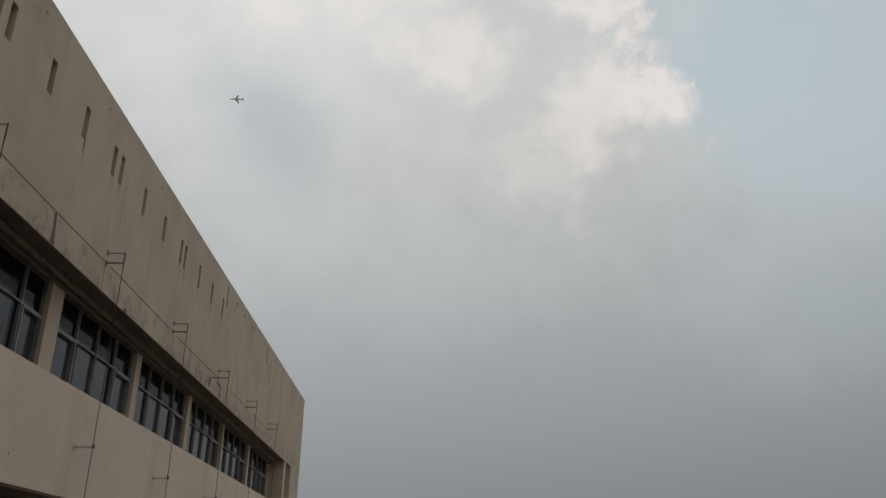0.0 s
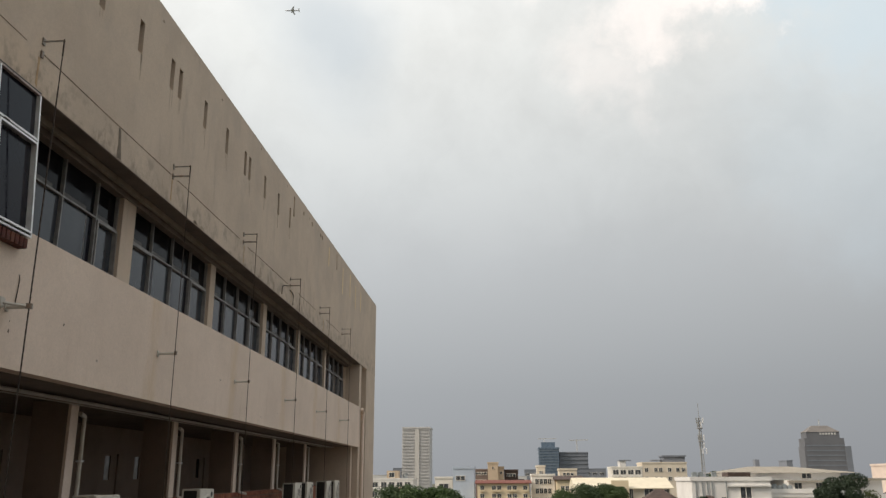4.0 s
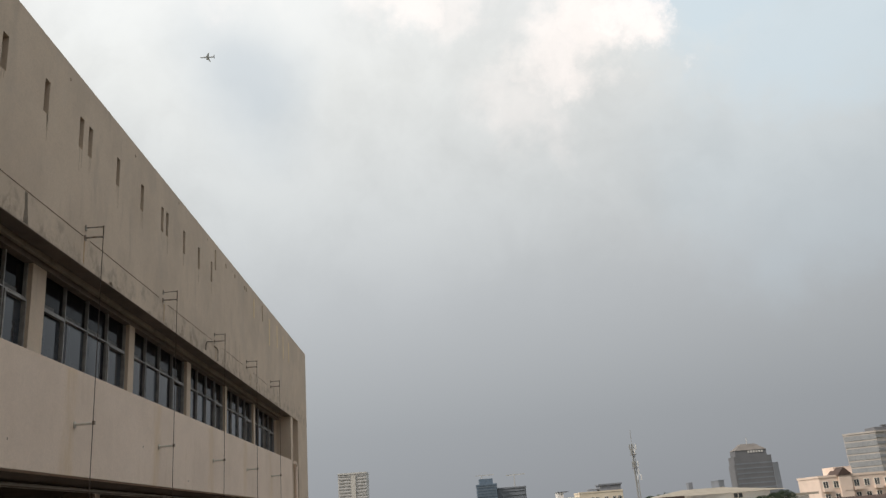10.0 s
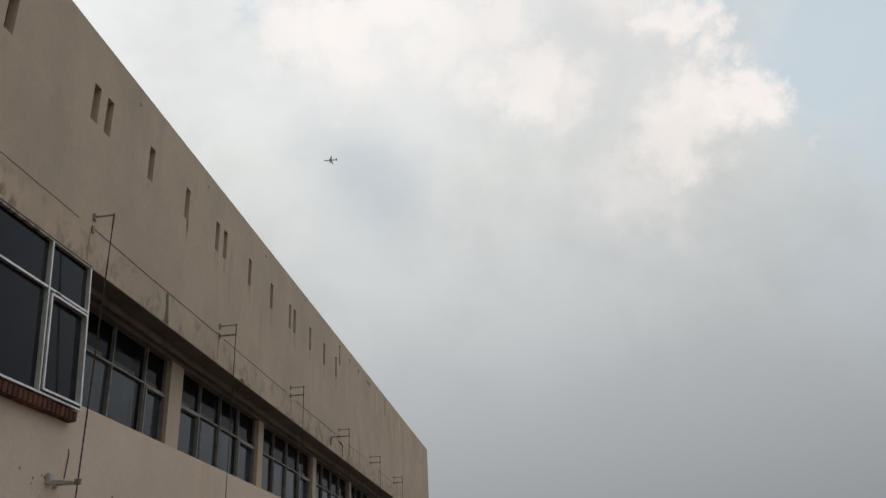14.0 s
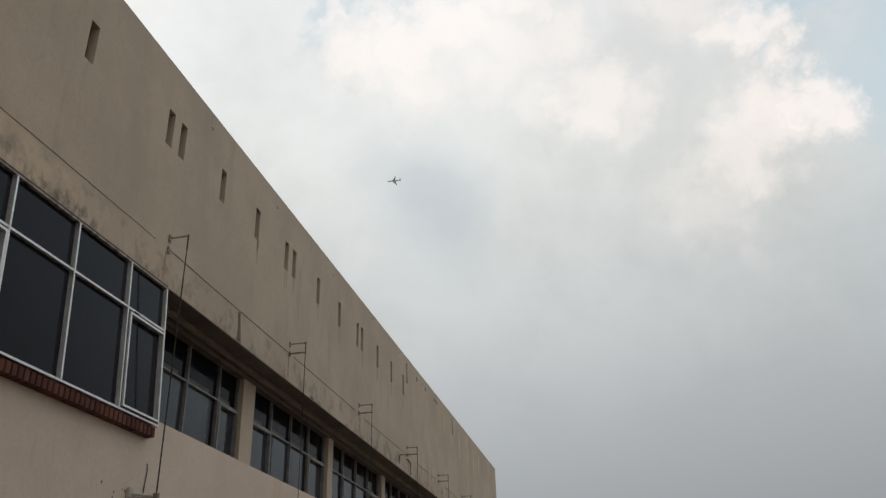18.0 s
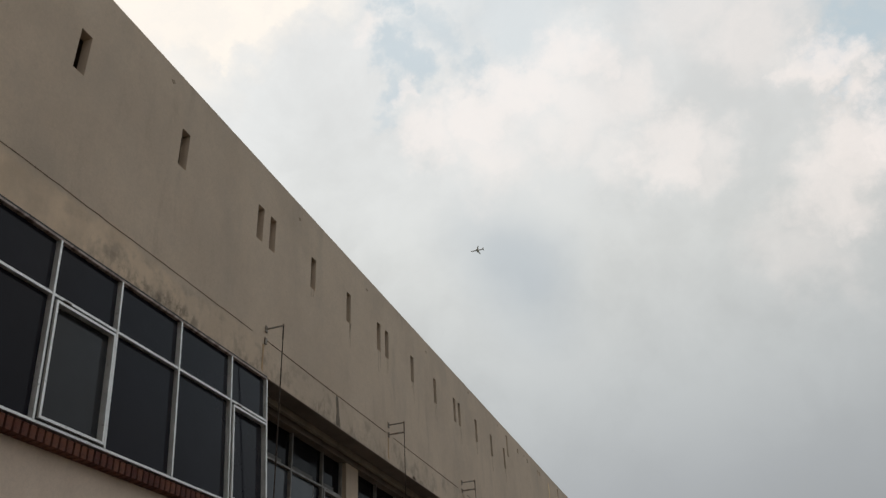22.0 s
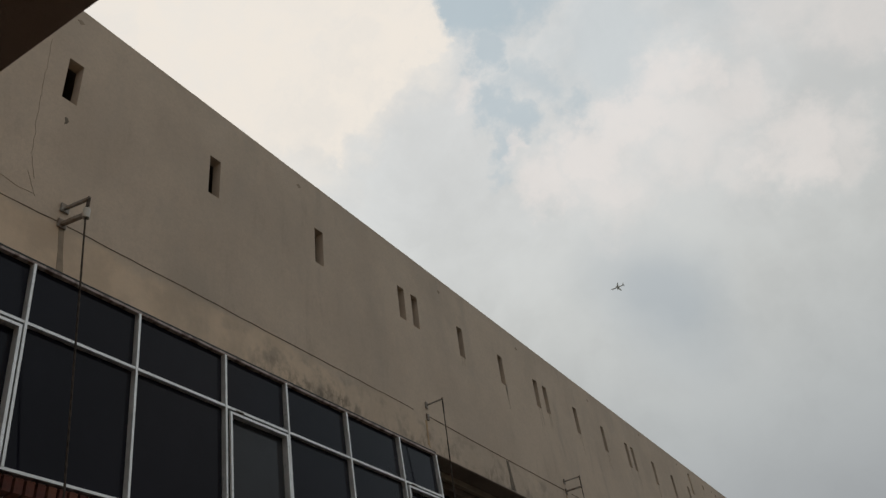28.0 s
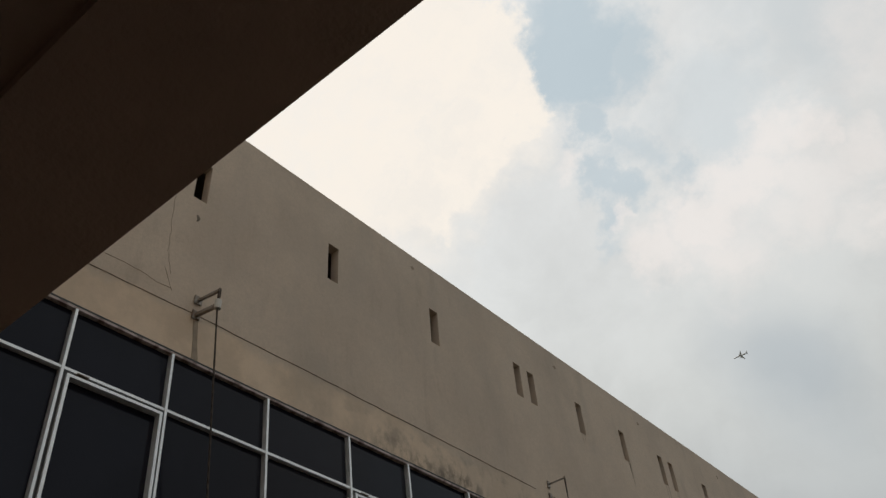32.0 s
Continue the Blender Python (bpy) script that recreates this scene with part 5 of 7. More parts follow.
part("stem", rod(bmesh.new(), (0, 0, 0), (0, 0, 0.25), 0.06), STRUT, dish)
b = bmesh.new()
bmesh.ops.create_uvsphere(b, u_segments=20, v_segments=12, radius=0.25, matrix=Matrix.Translation((0, 0, 0.26)))
part("ball", b, FLASH, dish, smooth=True)

# lamp box and camera on the coping
lamp = thing("flood_lamp", (0.98, 11.35, WZ + 0.03), "faded cream floodlight housing on the parapet corner", "lamp")
soft_box(b := bmesh.new(), -0.12, 0.26, -0.18, 0.22, 0.06, 0.27, 0.04)
part("housing", b, material("lamp_cream", (0.44, 0.395, 0.25), 0.5, second=(0.36, 0.32, 0.20), grain=6), lamp)
part("bracket", soft_box(bmesh.new(), 0.06, 0.12, -0.22, -0.18, -0.01, 0.16, 0.008), FLASH, lamp)
part("foot", box(bmesh.new(), 0.0, 0.2, -0.2, 0.1, -0.012, 0.05), FLASH, lamp)
b = bmesh.new()
pts = [(0.26, 0.0, 0.2), (0.34, 0.0, 0.18), (0.36, -0.02, 0.06), (0.35, -0.05, -0.08)]
tube(b, pts, 0.008)
part("lead", b, CABLE, lamp)
cctv = thing("security_camera", (0.86, 15.5, WZ + 0.03), "white bullet security camera on the parapet", "camera")
part("body", rod(bmesh.new(), (-0.13, 0, 0.16), (0.05, 0.0, 0.14), 0.10, 0.092, n=18), FLASH, cctv, smooth=True)
part("lens_hood", rod(bmesh.new(), (0.05, 0.0, 0.14), (0.20, 0.0, 0.12), 0.075, n=16), CABLE, cctv, smooth=True)
part("foot", bar(bmesh.new(), (0, 0, -0.01), (0, 0, 0.1), 0.05), STEEL, cctv)
loop_pipe = thing("pipe_loop", (0, 0, 0), "thin rusty pipe loop on the low wing roof", "pipe")
b = bmesh.new()
for a, c in (((0.99, 18.4, -2.1), (0.99, 18.4, -1.9)), ((0.99, 18.4, -1.9), (1.2, 18.4, -1.9)), ((1.2, 18.4, -1.9), (1.2, 18.4, -2.9))):
    rod(b, a, c, 0.022)
part("pipe", b, RUST, loop_pipe)

# sagging cable across the gap
b = bmesh.new()
A, B = Vector((F + 0.008, 8.85, -1.36)), Vector((0.98, 11.2, -2.06))
pts = [A.lerp(B, i / 40) - Vector((0, 0, 0.84 * (1 - (2 * i / 40 - 1) ** 2))) for i in range(41)]
tube(b, pts, 0.008, 6)
w = thing("sagging_cable", (0, 0, 0), "black cable sagging across the gap between buildings", "cable")
part("cable", b, CABLE, w)

# stair bridges beside the wing
stair = thing("fire_stair", (0, 0, 0), "steel and concrete escape stair landings with navy railings", "stair")
for z in (-3.82, -7.30):
    b = bmesh.new()
    soft_box(b, -1.75, WX - 0.06, 31.8, 34.2, z - 0.5, z, 0.02)
    deck = part("landing", b, PLASTER_M, stair, "cream concrete landing")
    for x in (-1.62, -0.65):
        part("rail_post", bar(bmesh.new(), (x, 31.9, z), (x, 31.9, z + 1.15), 0.07), NAVY, deck)
    for h in (0.38, 0.75, 1.08):
        part("rail_bar", bar(bmesh.new(), (-1.62, 31.9, z + h), (WX - 0.15, 31.9, z + h), 0.045), NAVY, deck)
    for h in (0.4, 1.08):
        part("rail_bar", bar(bmesh.new(), (-1.62, 31.9, z + h), (-1.62, 34.1, z + h), 0.045), NAVY, deck)
for x in (0.66, 0.9):
    part("tall_post", bar(bmesh.new(), (x, 31.9, -3.8), (x, 31.9, -1.35 if x < 0.8 else -1.5), 0.08), NAVY, stair)
b = bmesh.new()
bar(b, (0.66, 31.9, -1.37), (1.25, 31.9, -1.37), 0.09)
bar(b, (1.25, 31.9, -1.34), (1.25, 31.9, -2.1), 0.09)
bar(b, (0.66, 31.9, -2.6), (0.66, 34.5, -2.6), 0.06)
part("hoop", b, NAVY, stair)
for x in (-1.55, -0.66):
    part("stair_post", bar(bmesh.new(), (x, 31.95, -7.3), (x, 31.95, -4.3), 0.09), NAVY, stair)
for k in range(9):
    z = -7.1 + k * 0.32
    part("tread", soft_box(bmesh.new(), -0.6, 0.2, 32.2 + 0.2 * k, 32.5 + 0.2 * k, z, z + 0.045, 0.006), NAVY, stair)
for z in (-4.75, -5.0):
    part("rail_bar", bar(bmesh.new(), (-1.55, 31.95, z), (0.7, 31.95, z), 0.06), NAVY, stair)
part("landing_beam", box(bmesh.new(), -1.6, 0.75, 31.9, 32.1, -5.5, -5.3), NAVY, stair)
d = part("door", soft_box(bmesh.new(), 0.2, 0.72, 31.7, 31.78, -7.2, -4.75, 0.01), MAROON, stair, "maroon steel door leaf")
part("handle", rod(bmesh.new(), (0.28, 31.68, -6.1), (0.28, 31.68, -5.95), 0.015), ALU, d)

# dark panel added to stand for the shaded gap below the landing
part("back_panel", box(bmesh.new(), -2.0, WX - 0.06, 34.6, 34.8, GROUND_Z, -7.85), SOFFIT, stair)

# low sheet canopy and barrel vault in the gap
canopy = thing("sheet_canopy", (0, 0, 0), "weathered corrugated sheet canopy with rust streaks", "canopy")
b = bmesh.new()
wave_sheet(b, 10.2, 4.3, 0.2, 0.08)
m = Matrix.Translation((-1.35, 24.0, -5.02)) @ Matrix.Rotation(radians(90), 4, "Z") @ Matrix.Rotation(radians(-1.0), 4, "Y")
bmesh.ops.transform(b, matrix=m, verts=b.verts)
for v in b.verts:
    v.co.x = -5.65 + (v.co.x + 5.65) * (1 - 0.0077 * (v.co.y - 24))
part("sheet", b, FIBRE_L, canopy, smooth=True)
for k in range(21):
    x = -1.35 - (k + 0.25) * 0.2048
    r = random.random()
    if x > -3.4 and r > 0.45:
        continue
    n = (9.6 if x < -4.4 else 6.0) * (0.35 + 0.65 * r)
    y1 = 34.0 - random.uniform(0, 1.5) * (x > -5)
    y0 = max(24.2, y1 - n)
    b = bmesh.new()
    w0, w1 = 0.025 + 0.02 * r, 0.012
    vs = [b.verts.new((-5.65 + (x + 5.65) * (1 - 0.0077 * (y - 24)) + dx, y, -5.02 + 0.01746 * (y - 24) + 0.0415)) for y, dx in ((y0, -w1), (y0, w1), (y1, w0), (y1, -w0))]
    b.faces.new(vs)
    bmesh.ops.solidify(b, geom=b.faces[:], thickness=0.003)
    part("rust_streak", b, RUSTSHEET, canopy, "dark rust streak")
part("gutter", soft_box(bmesh.new(), -5.66, -1.28, 23.86, 24.0, -5.2, -5.04, 0.01), FLASH, canopy, "pale gutter board")
part("ridge_strip", box(bmesh.new(), -5.66, -1.28, 34.1, 34.3, -4.86, -4.76), COIL, canopy)
for x, mm in ((-4.75, ORANGE), (-1.5, NAVY)):
    part("post", bar(bmesh.new(), (x, 24.2, GROUND_Z), (x, 24.2, -5.2), 0.2), mm, canopy)
part("beam", box(bmesh.new(), -5.6, -1.3, 24.15, 24.25, -5.35, -5.2), NAVY, canopy)

vault = thing("barrel_vault", (0, 0, 0), "silver ribbed barrel vault roof over the passage", "canopy")
SEAM = material("sheet_seam", (0.42, 0.38, 0.34), 0.5, second=(0.36, 0.32, 0.29), grain=3, bump=0)
VX, VR, VZ = -2.42, 2.75, -5.26 - 2.75
b = bmesh.new()
ny, na = 96, 40
y0, y1 = 9.0, 23.9
rows = []
for j in range(ny * 2 + 1):
    y = y0 + (y1 - y0) * j / (ny * 2)
    r = VR + (0.03 if j % 2 else -0.01)
    rows.append([b.verts.new((VX + r * math.sin(a), y, VZ + r * math.cos(a))) for a in np.linspace(-1.45, 1.45, na)])
for p, q in zip(rows, rows[1:]):
    for i in range(na - 1):
        b.faces.new((p[i], p[i + 1], q[i + 1], q[i]))
sheet = part("vault_sheet", b, VAULT, vault)
b = bmesh.new()
for y in np.arange(y0 + 0.5, y1, 7.4):
    pr = [(VX + (VR + 0.02) * math.sin(a), VZ + (VR + 0.02) * math.cos(a)) for a in np.linspace(-1.45, 1.45, 30)]
    part("lap_strip", tube(bmesh.new(), [(p[0], y, p[1]) for p in pr], 0.012, 4), VAULT, vault)
b.free()
for a in np.linspace(-1.3, 1.3, 9):
    part("seam", bar(bmesh.new(), (VX + (VR + 0.028) * math.sin(a), y0, VZ + (VR + 0.028) * math.cos(a)), (VX + (VR + 0.028) * math.sin(a), y1, VZ + (VR + 0.028) * math.cos(a)), 0.007), SEAM, vault)
b = bmesh.new()
pr = [(VX + (VR + 0.03) * math.sin(a), VZ + (VR + 0.03) * math.cos(a)) for a in np.linspace(-1.45, 1.45, 40)]
tube(b, [(p[0], y1, p[1]) for p in pr], 0.06, 4)
part("end_arch", b, NAVY, vault)
for s in (-1, 1):
    part("gutter_beam", box(bmesh.new(), VX + s * 2.74 - 0.08, VX + s * 2.74 + 0.08, y0, y1, VZ + 0.1, VZ + 0.4), STEEL, vault)
    for y in (10, 14.5, 19, 23.5):
        part("post", bar(bmesh.new(), (VX + s * 2.74, y, GROUND_Z), (VX + s * 2.74, y, VZ + 0.1), 0.14), STEEL, vault)

# the camera's own gallery: slab over it, floor, front wall, back wall
b = bmesh.new()
# the slab's edge runs a little out of square
prism(b, [(F + 0.02, -0.15), (12, 0.42), (12, 0.749), (F + 0.02, 0.187)], "z", 1.3, 1.75)
prism(b, [(F + 0.02, -2.8), (12, -2.8), (12, 0.42), (F + 0.02, -0.15)], "z", 1.34, 1.75)
tagged(part("ceiling_gallery", b, SLABPAINT), "dark soffit slab with an edge beam over the viewer", "ceiling", kind="structure")
b = bmesh.new()
box(b, F + 0.02, 12, -2.8, 0.475, -1.75, -1.55)
tagged(part("floor", b, CONCRETE), "concrete gallery floor", "floor", kind="structure")
b = bmesh.new()
box(b, F + 0.02, 12, 0.32, 0.47, -1.55, -0.55)
box(b, F + 0.02, 12, -2.95, -2.8, -1.75, 1.75)
tagged(part("wall_gallery", b, PLASTER), "plaster parapet and back wall of the viewer's gallery", "wall", kind="structure")
b = bmesh.new()
box(b, F + 0.02, 30, -2.95, 0.4, GROUND_Z, -1.76)
# unseen mass, added to keep sky light off the brick wall
box(b, -1.0, 30, -2.95, 0.3, 1.76, 9)
box(b, 12, 30, -2.95, 0.3, -1.76, 1.75)
tagged(part("wall_south", b, PLASTER), "plain unseen wing behind the viewer, upper mass added to block sky light", "wall", kind="structure")

# ---- ground and distance ----
b = bmesh.new()
box(b, -2500, 2500, -600, 3500, GROUND_Z - 0.5, GROUND_Z)
tagged(part("ground", b, GROUND), "dull earth and grass ground between the buildings", "ground", kind="structure")

WHITE = material("white_render", (0.80, 0.765, 0.70), 0.85, second=(0.70, 0.66, 0.59), grain=0.25, stain=(0.3, 0.27, 0.23), stain_amount=0.5)
YELLOW = material("yellow_render", (0.70, 0.58, 0.40), 0.85, second=(0.64, 0.53, 0.365), grain=0.2)
CREAMY = material("cream_render", (0.69, 0.605, 0.49), 0.85, second=(0.62, 0.54, 0.435), grain=0.2)
PINK = material("pink_render", (0.76, 0.615, 0.53), 0.85, second=(0.68, 0.55, 0.47), grain=0.2)
PALEBLUE = material("pale_blue_cladding", (0.48, 0.54, 0.62), 0.6, second=(0.42, 0.48, 0.56), grain=0.2)
TERRACOTTA = material("terracotta_roof", (0.20, 0.065, 0.045), 0.85, second=(0.16, 0.055, 0.04), grain=1)
BROWNROOF = material("brown_tile_roof", (0.085, 0.055, 0.046), 0.85, second=(0.06, 0.041, 0.035), grain=1)
GREYROOF = material("grey_sheet_roof", (0.105, 0.096, 0.084), 0.85, second=(0.066, 0.061, 0.054), grain=1.5)
GREYBOARD = material("grey_gable_board", (0.40, 0.38, 0.355), 0.85, second=(0.34, 0.325, 0.30), grain=1)
BUFFROOF = material("buff_roof", (0.34, 0.30, 0.245), 0.85, second=(0.28, 0.25, 0.205), grain=0.6)
# tower walls paled, distance haze is part of the base colour
TOWER = material("hazed_tower_wall", (0.58, 0.565, 0.55), 0.7, second=(0.53, 0.515, 0.50), grain=0.1)
TOWER_P = material("hazed_buff_tower_panel", (0.58, 0.555, 0.52), 0.7, second=(0.54, 0.515, 0.48), grain=0.1)
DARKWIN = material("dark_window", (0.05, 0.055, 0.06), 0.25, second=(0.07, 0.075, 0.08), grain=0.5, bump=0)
# distance haze is put into these window and curtain wall colours
HAZEWIN = material("hazed_grey_window_band", (0.27, 0.28, 0.295), 0.3, second=(0.235, 0.245, 0.26), grain=0.2, bump=0)
BLUEGLASS = material("hazed_blue_curtain_wall", (0.12, 0.165, 0.22), 0.3, second=(0.14, 0.185, 0.24), grain=0.15, bump=0)
PALEWIN = material("hazed_pale_window_band", (0.40, 0.385, 0.38), 0.5, second=(0.36, 0.35, 0.345), grain=0.2, bump=0)
BLUEWIN = material("hazed_blue_window_band", (0.175, 0.215, 0.26), 0.3, second=(0.155, 0.195, 0.24), grain=0.2, bump=0)
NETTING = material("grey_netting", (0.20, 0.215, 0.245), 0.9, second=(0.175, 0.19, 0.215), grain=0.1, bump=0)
MASTGREY = material("mast_grey", (0.34, 0.34, 0.33), 0.6, 0.2, second=(0.27, 0.265, 0.255), grain=2, bump=0)
CROWN = material("crown_sheet", (0.21, 0.19, 0.175), 0.8, second=(0.17, 0.155, 0.145), grain=0.2)
DOMEWALL = material("grey_brown_tower", (0.155, 0.158, 0.17), 0.7, second=(0.135, 0.138, 0.15), grain=0.1)

WINDOW_MESH = {}


def punched(g, wall, x0, y, z0, w, h, mat=None):
    """A recessed dark window with a frame and a sill on a wall that faces the camera."""
    key = (round(w, 2), round(h, 2), (mat or DARKWIN).name)
    if key not in WINDOW_MESH:
        b = bmesh.new()
        box(b, 0, w, -0.02, 0.06, 0, h)
        f = bmesh.new()
        t = min(0.12, w * 0.08)
        for q in ((-t, 0, -t, h + t), (w, w + t, -t, h + t), (0, w, -t, 0), (0, w, h, h + t), (w / 2 - t / 3, w / 2 + t / 3, 0, h)):
            box(f, q[0], q[1], -0.10, 0.05, q[2], q[3])
        WINDOW_MESH[key] = (mesh_of(b, mat or DARKWIN, "window"), mesh_of(f, WHITE, "frame"))
    a, f = WINDOW_MESH[key]
    o = part("window", a, None, g)
    o.location = (x0, y, z0)
    part("frame", f, None, o)


def block(at, size, wall, label, floors=(), cols=0, win=(1.4, 1.3), margin=0.8, roof=None, roof_kind="flat", roof_h=1.0, group="far buildings", name="apartment_building", balconies=False, skip=0.0, mat=None):
    """A building: at = (x, y, z) of its near left foot, size = width, depth, height."""
    g = thing(name, at, label, "building", group)
    w, d, h = size
    part("wall", box(bmesh.new(), 0, w, 0, d, 0, h), wall, g)
    b = bmesh.new()
    if roof_kind == "flat":
        for q in ((-0.15, w + 0.15, -0.15, 0.25), (-0.15, w + 0.15, d - 0.25, d + 0.15)):
            box(b, *q, h, h + 0.5)
        for q in ((-0.15, 0.25, 0.25, d - 0.25), (w - 0.25, w + 0.15, 0.25, d - 0.25)):
            box(b, *q, h, h + 0.5)
        box(b, 0.25, w - 0.25, 0.25, d - 0.25, h, h + 0.12)
    elif roof_kind == "hip":
        o = 0.6
        lo = [b.verts.new(p) for p in ((-o, -o, h), (w + o, -o, h), (w + o, d + o, h), (-o, d + o, h))]
        k = min(w, d) * 0.42
        hi = [b.verts.new(p) for p in ((k, d / 2, h + roof_h), (w - k, d / 2, h + roof_h))]
        b.faces.new(lo[::-1])
        b.faces.new((lo[0], lo[1], hi[1], hi[0]))
        b.faces.new((lo[1], lo[2], hi[1]))
        b.faces.new((lo[2], lo[3], hi[0], hi[1]))
        b.faces.new((lo[3], lo[0], hi[0]))
    else:
        prism(b, [(-0.6, h - 0.15), (-0.6, h), (d / 2, h + roof_h), (d + 0.6, h), (d + 0.6, h - 0.15)], "x", -0.6, w + 0.6)
    part("roof", b, roof or wall, g)
    for z in floors:
        for i in range(cols):
            if random.random() < skip:
                continue
            step = (w - 2 * margin) / cols
            x = margin + step * (i + 0.5) - win[0] / 2
            punched(g, wall, x, -0.02, z, *win, mat)
            if balconies and i % 2 == 0:
                part("balcony", box(bmesh.new(), x - 0.5, x + win[0] + 0.5, -1.0, -0.1, z - 0.9, z - 0.05), wall, g)
    return g


G0 = GROUND_Z
DULLRED = material("dull_red_render", (0.21, 0.155, 0.135), 0.85, second=(0.18, 0.135, 0.115), grain=0.2)
SHEETCREAM = material("cream_roof_sheet", (0.72, 0.64, 0.49), 0.8, second=(0.64, 0.57, 0.43), grain=0.6)
TAN = material("tan_render", (0.60, 0.46, 0.33), 0.85, second=(0.53, 0.41, 0.29), grain=0.2)
PLAINWHITE = material("clean_cream_render", (0.79, 0.765, 0.73), 0.85, second=(0.70, 0.675, 0.64), grain=0.3)
# apartment block beside the long building
g = block((-42.5, 270, G0), (13.5, 12, 11.4), PLAINWHITE, "cream white apartment block with dark balconies and a roof room", (), 0)
for z in (0.8, 3.6, 6.4, 9.2):
    for x in (0.6, 3.4, 5.9, 8.4, 10.9):
        punched(g, None, x, -0.02, z, 1.7, 1.5)
        part("balcony", box(bmesh.new(), x - 0.3, x + 2.0, -1.0, -0.12, z - 0.75, z - 0.1), PLAINWHITE if x < 5 else TAN, g)
part("roof_room", box(bmesh.new(), 5.0, 8.6, 1, 6, 11.5, 14.2), TAN, g, "tan roof room")
punched(g, None, 5.8, 0.98, 12.2, 1.6, 1.4)
part("roof_tank", rod(bmesh.new(), (10.5, 4, 11.5), (10.5, 4, 13.4), 0.8, n=12), GALV, g)
# white and pale blue blocks
block((-18.0, 220, G0), (4.5, 10, 11.6), WHITE, "low white block with a wide window", (9.0,), 1, (2.4, 1.3))
g = block((-13.4, 220, G0), (5.4, 10, 14.0), PALEBLUE, "pale blue clad block with a dark roof terrace", (), 0)
punched(g, None, 0.8, -0.02, 11.2, 2.2, 1.0)
# yellow block with red roof, and what stands behind it
g = block((-7.0, 214, G0), (12.8, 10, 10.5), YELLOW, "yellow apartment block with a terracotta roof edge", (), 0, roof=TERRACOTTA, roof_kind="gable", roof_h=0.7)
for z in (5.0, 6.9, 8.8):
    for x in (0.7, 3.6, 4.9, 7.4, 8.7, 11.3):
        punched(g, None, x, -0.02, z, 0.95, 1.0)
        part("balcony", box(bmesh.new(), x - 0.15, x + 1.1, -0.5, -0.12, z - 0.35, z + 0.1), YELLOW, g)
block((-10.5, 282, G0), (5.0, 10, 14.3), DULLRED, "dull red block with long window rows behind trees", (10.6, 13.0), 2, (2.0, 0.7))
block((-5.5, 270, G0), (3.2, 10, 16.2), TAN, "tan block behind the yellow apartments", (14.6,), 1, (0.5, 0.6))
block((-2.3, 272, G0), (1.8, 8, 14.9), TAN, "lower tan block behind the yellow apartments", (13,), 1, (0.6, 0.8))
block((-0.4, 275, G0), (4.4, 10, 14.0), BROWNROOF, "brown block behind the yellow apartments", (12.4,), 3, (0.8, 0.8))
# white and yellow pair
g = block((6.6, 220, G0), (5.8, 10, 12.2), WHITE, "white apartment block with balconies", (5.6, 7.9, 10.2), 4, (0.8, 1.2))
block((8.4, 232, G0), (2.2, 6, 14.5), CREAMY, "cream stair tower of a white block", (12.8,), 2, (0.5, 0.7))
block((12.6, 214, G0), (6.0, 10, 11.3), YELLOW, "yellow block with a brown roof", (6.0, 8.6), 4, (0.8, 1.1), roof=BROWNROOF, roof_kind="gable", roof_h=0.9)
block((14.9, 240, G0), (4.8, 8, 13.8), CREAMY, "cream block behind the white apartments", (12.4,), 3, (0.7, 0.7))
# yellow and white block with a pale sheet roof
g = block((12.3, 150, G0), (15.6, 12, 9.75), CREAMY, "wide cream and yellow block under a pale sheet roof", (), 0, roof=SHEETCREAM, roof_kind="gable", roof_h=1.75)
for x, w, z, h in ((8.75, 0.6, 7.9, 1.7), (11.3, 1.5, 8.2, 1.4), (14.7, 0.7, 8.4, 1.1), (8.75, 0.6, 5.4, 1.8), (11.3, 1.5, 5.2, 1.6), (14.7, 0.7, 5.2, 1.6)):
    punched(g, None, x, -0.02, z, w, h)
p = part("yellow_panel", box(bmesh.new(), 5.7, 8.6, -0.75, -0.12, 0, 11.0), YELLOW, g, "yellow render panel")
for z in (5.0, 6.6, 8.2, 9.8):
    part("vent_strip", box(bmesh.new(), 6.5, 7.8, -0.79, -0.75, z, z + 0.2), DARKWIN, p)
# brown hipped houses
g = block((18.0, 118, G0), (6.2, 7, 7.5), CREAMY, "house with a brown hipped tile roof", (5.0,), 3, (0.9, 1.4), roof=BROWNROOF, roof_kind="hip", roof_h=2.3, name="house")
block((22.7, 105, G0), (3.8, 5, 7.3), CREAMY, "small house with a brown hipped tile roof", (4.6,), 2, (0.8, 1.2), roof=BROWNROOF, roof_kind="hip", roof_h=1.9, name="house")
# white complex
g = block((23.6, 112, G0), (9.8, 10, 10.9), PLAINWHITE, "white complex with stacked dark windows and drainpipes", (), 0)
for x, w, z, h in ((6.0, 1.3, 8.8, 1.3), (6.0, 1.3, 7.2, 1.3), (3.6, 0.5, 8.4, 0.5), (3.6, 0.5, 6.9, 0.5), (0.9, 0.4, 8.6, 0.45), (2.7, 0.4, 7.3, 0.4), (2.7, 0.4, 5.4, 0.4)):
    punched(g, None, x, -0.02, z, w, h)
part("string_course", box(bmesh.new(), 4.4, 9.8, -0.35, -0.01, 8.5, 8.65), PLAINWHITE, g)
part("string_course", box(bmesh.new(), 4.4, 9.8, -0.35, -0.01, 10.2, 10.35), PLAINWHITE, g)
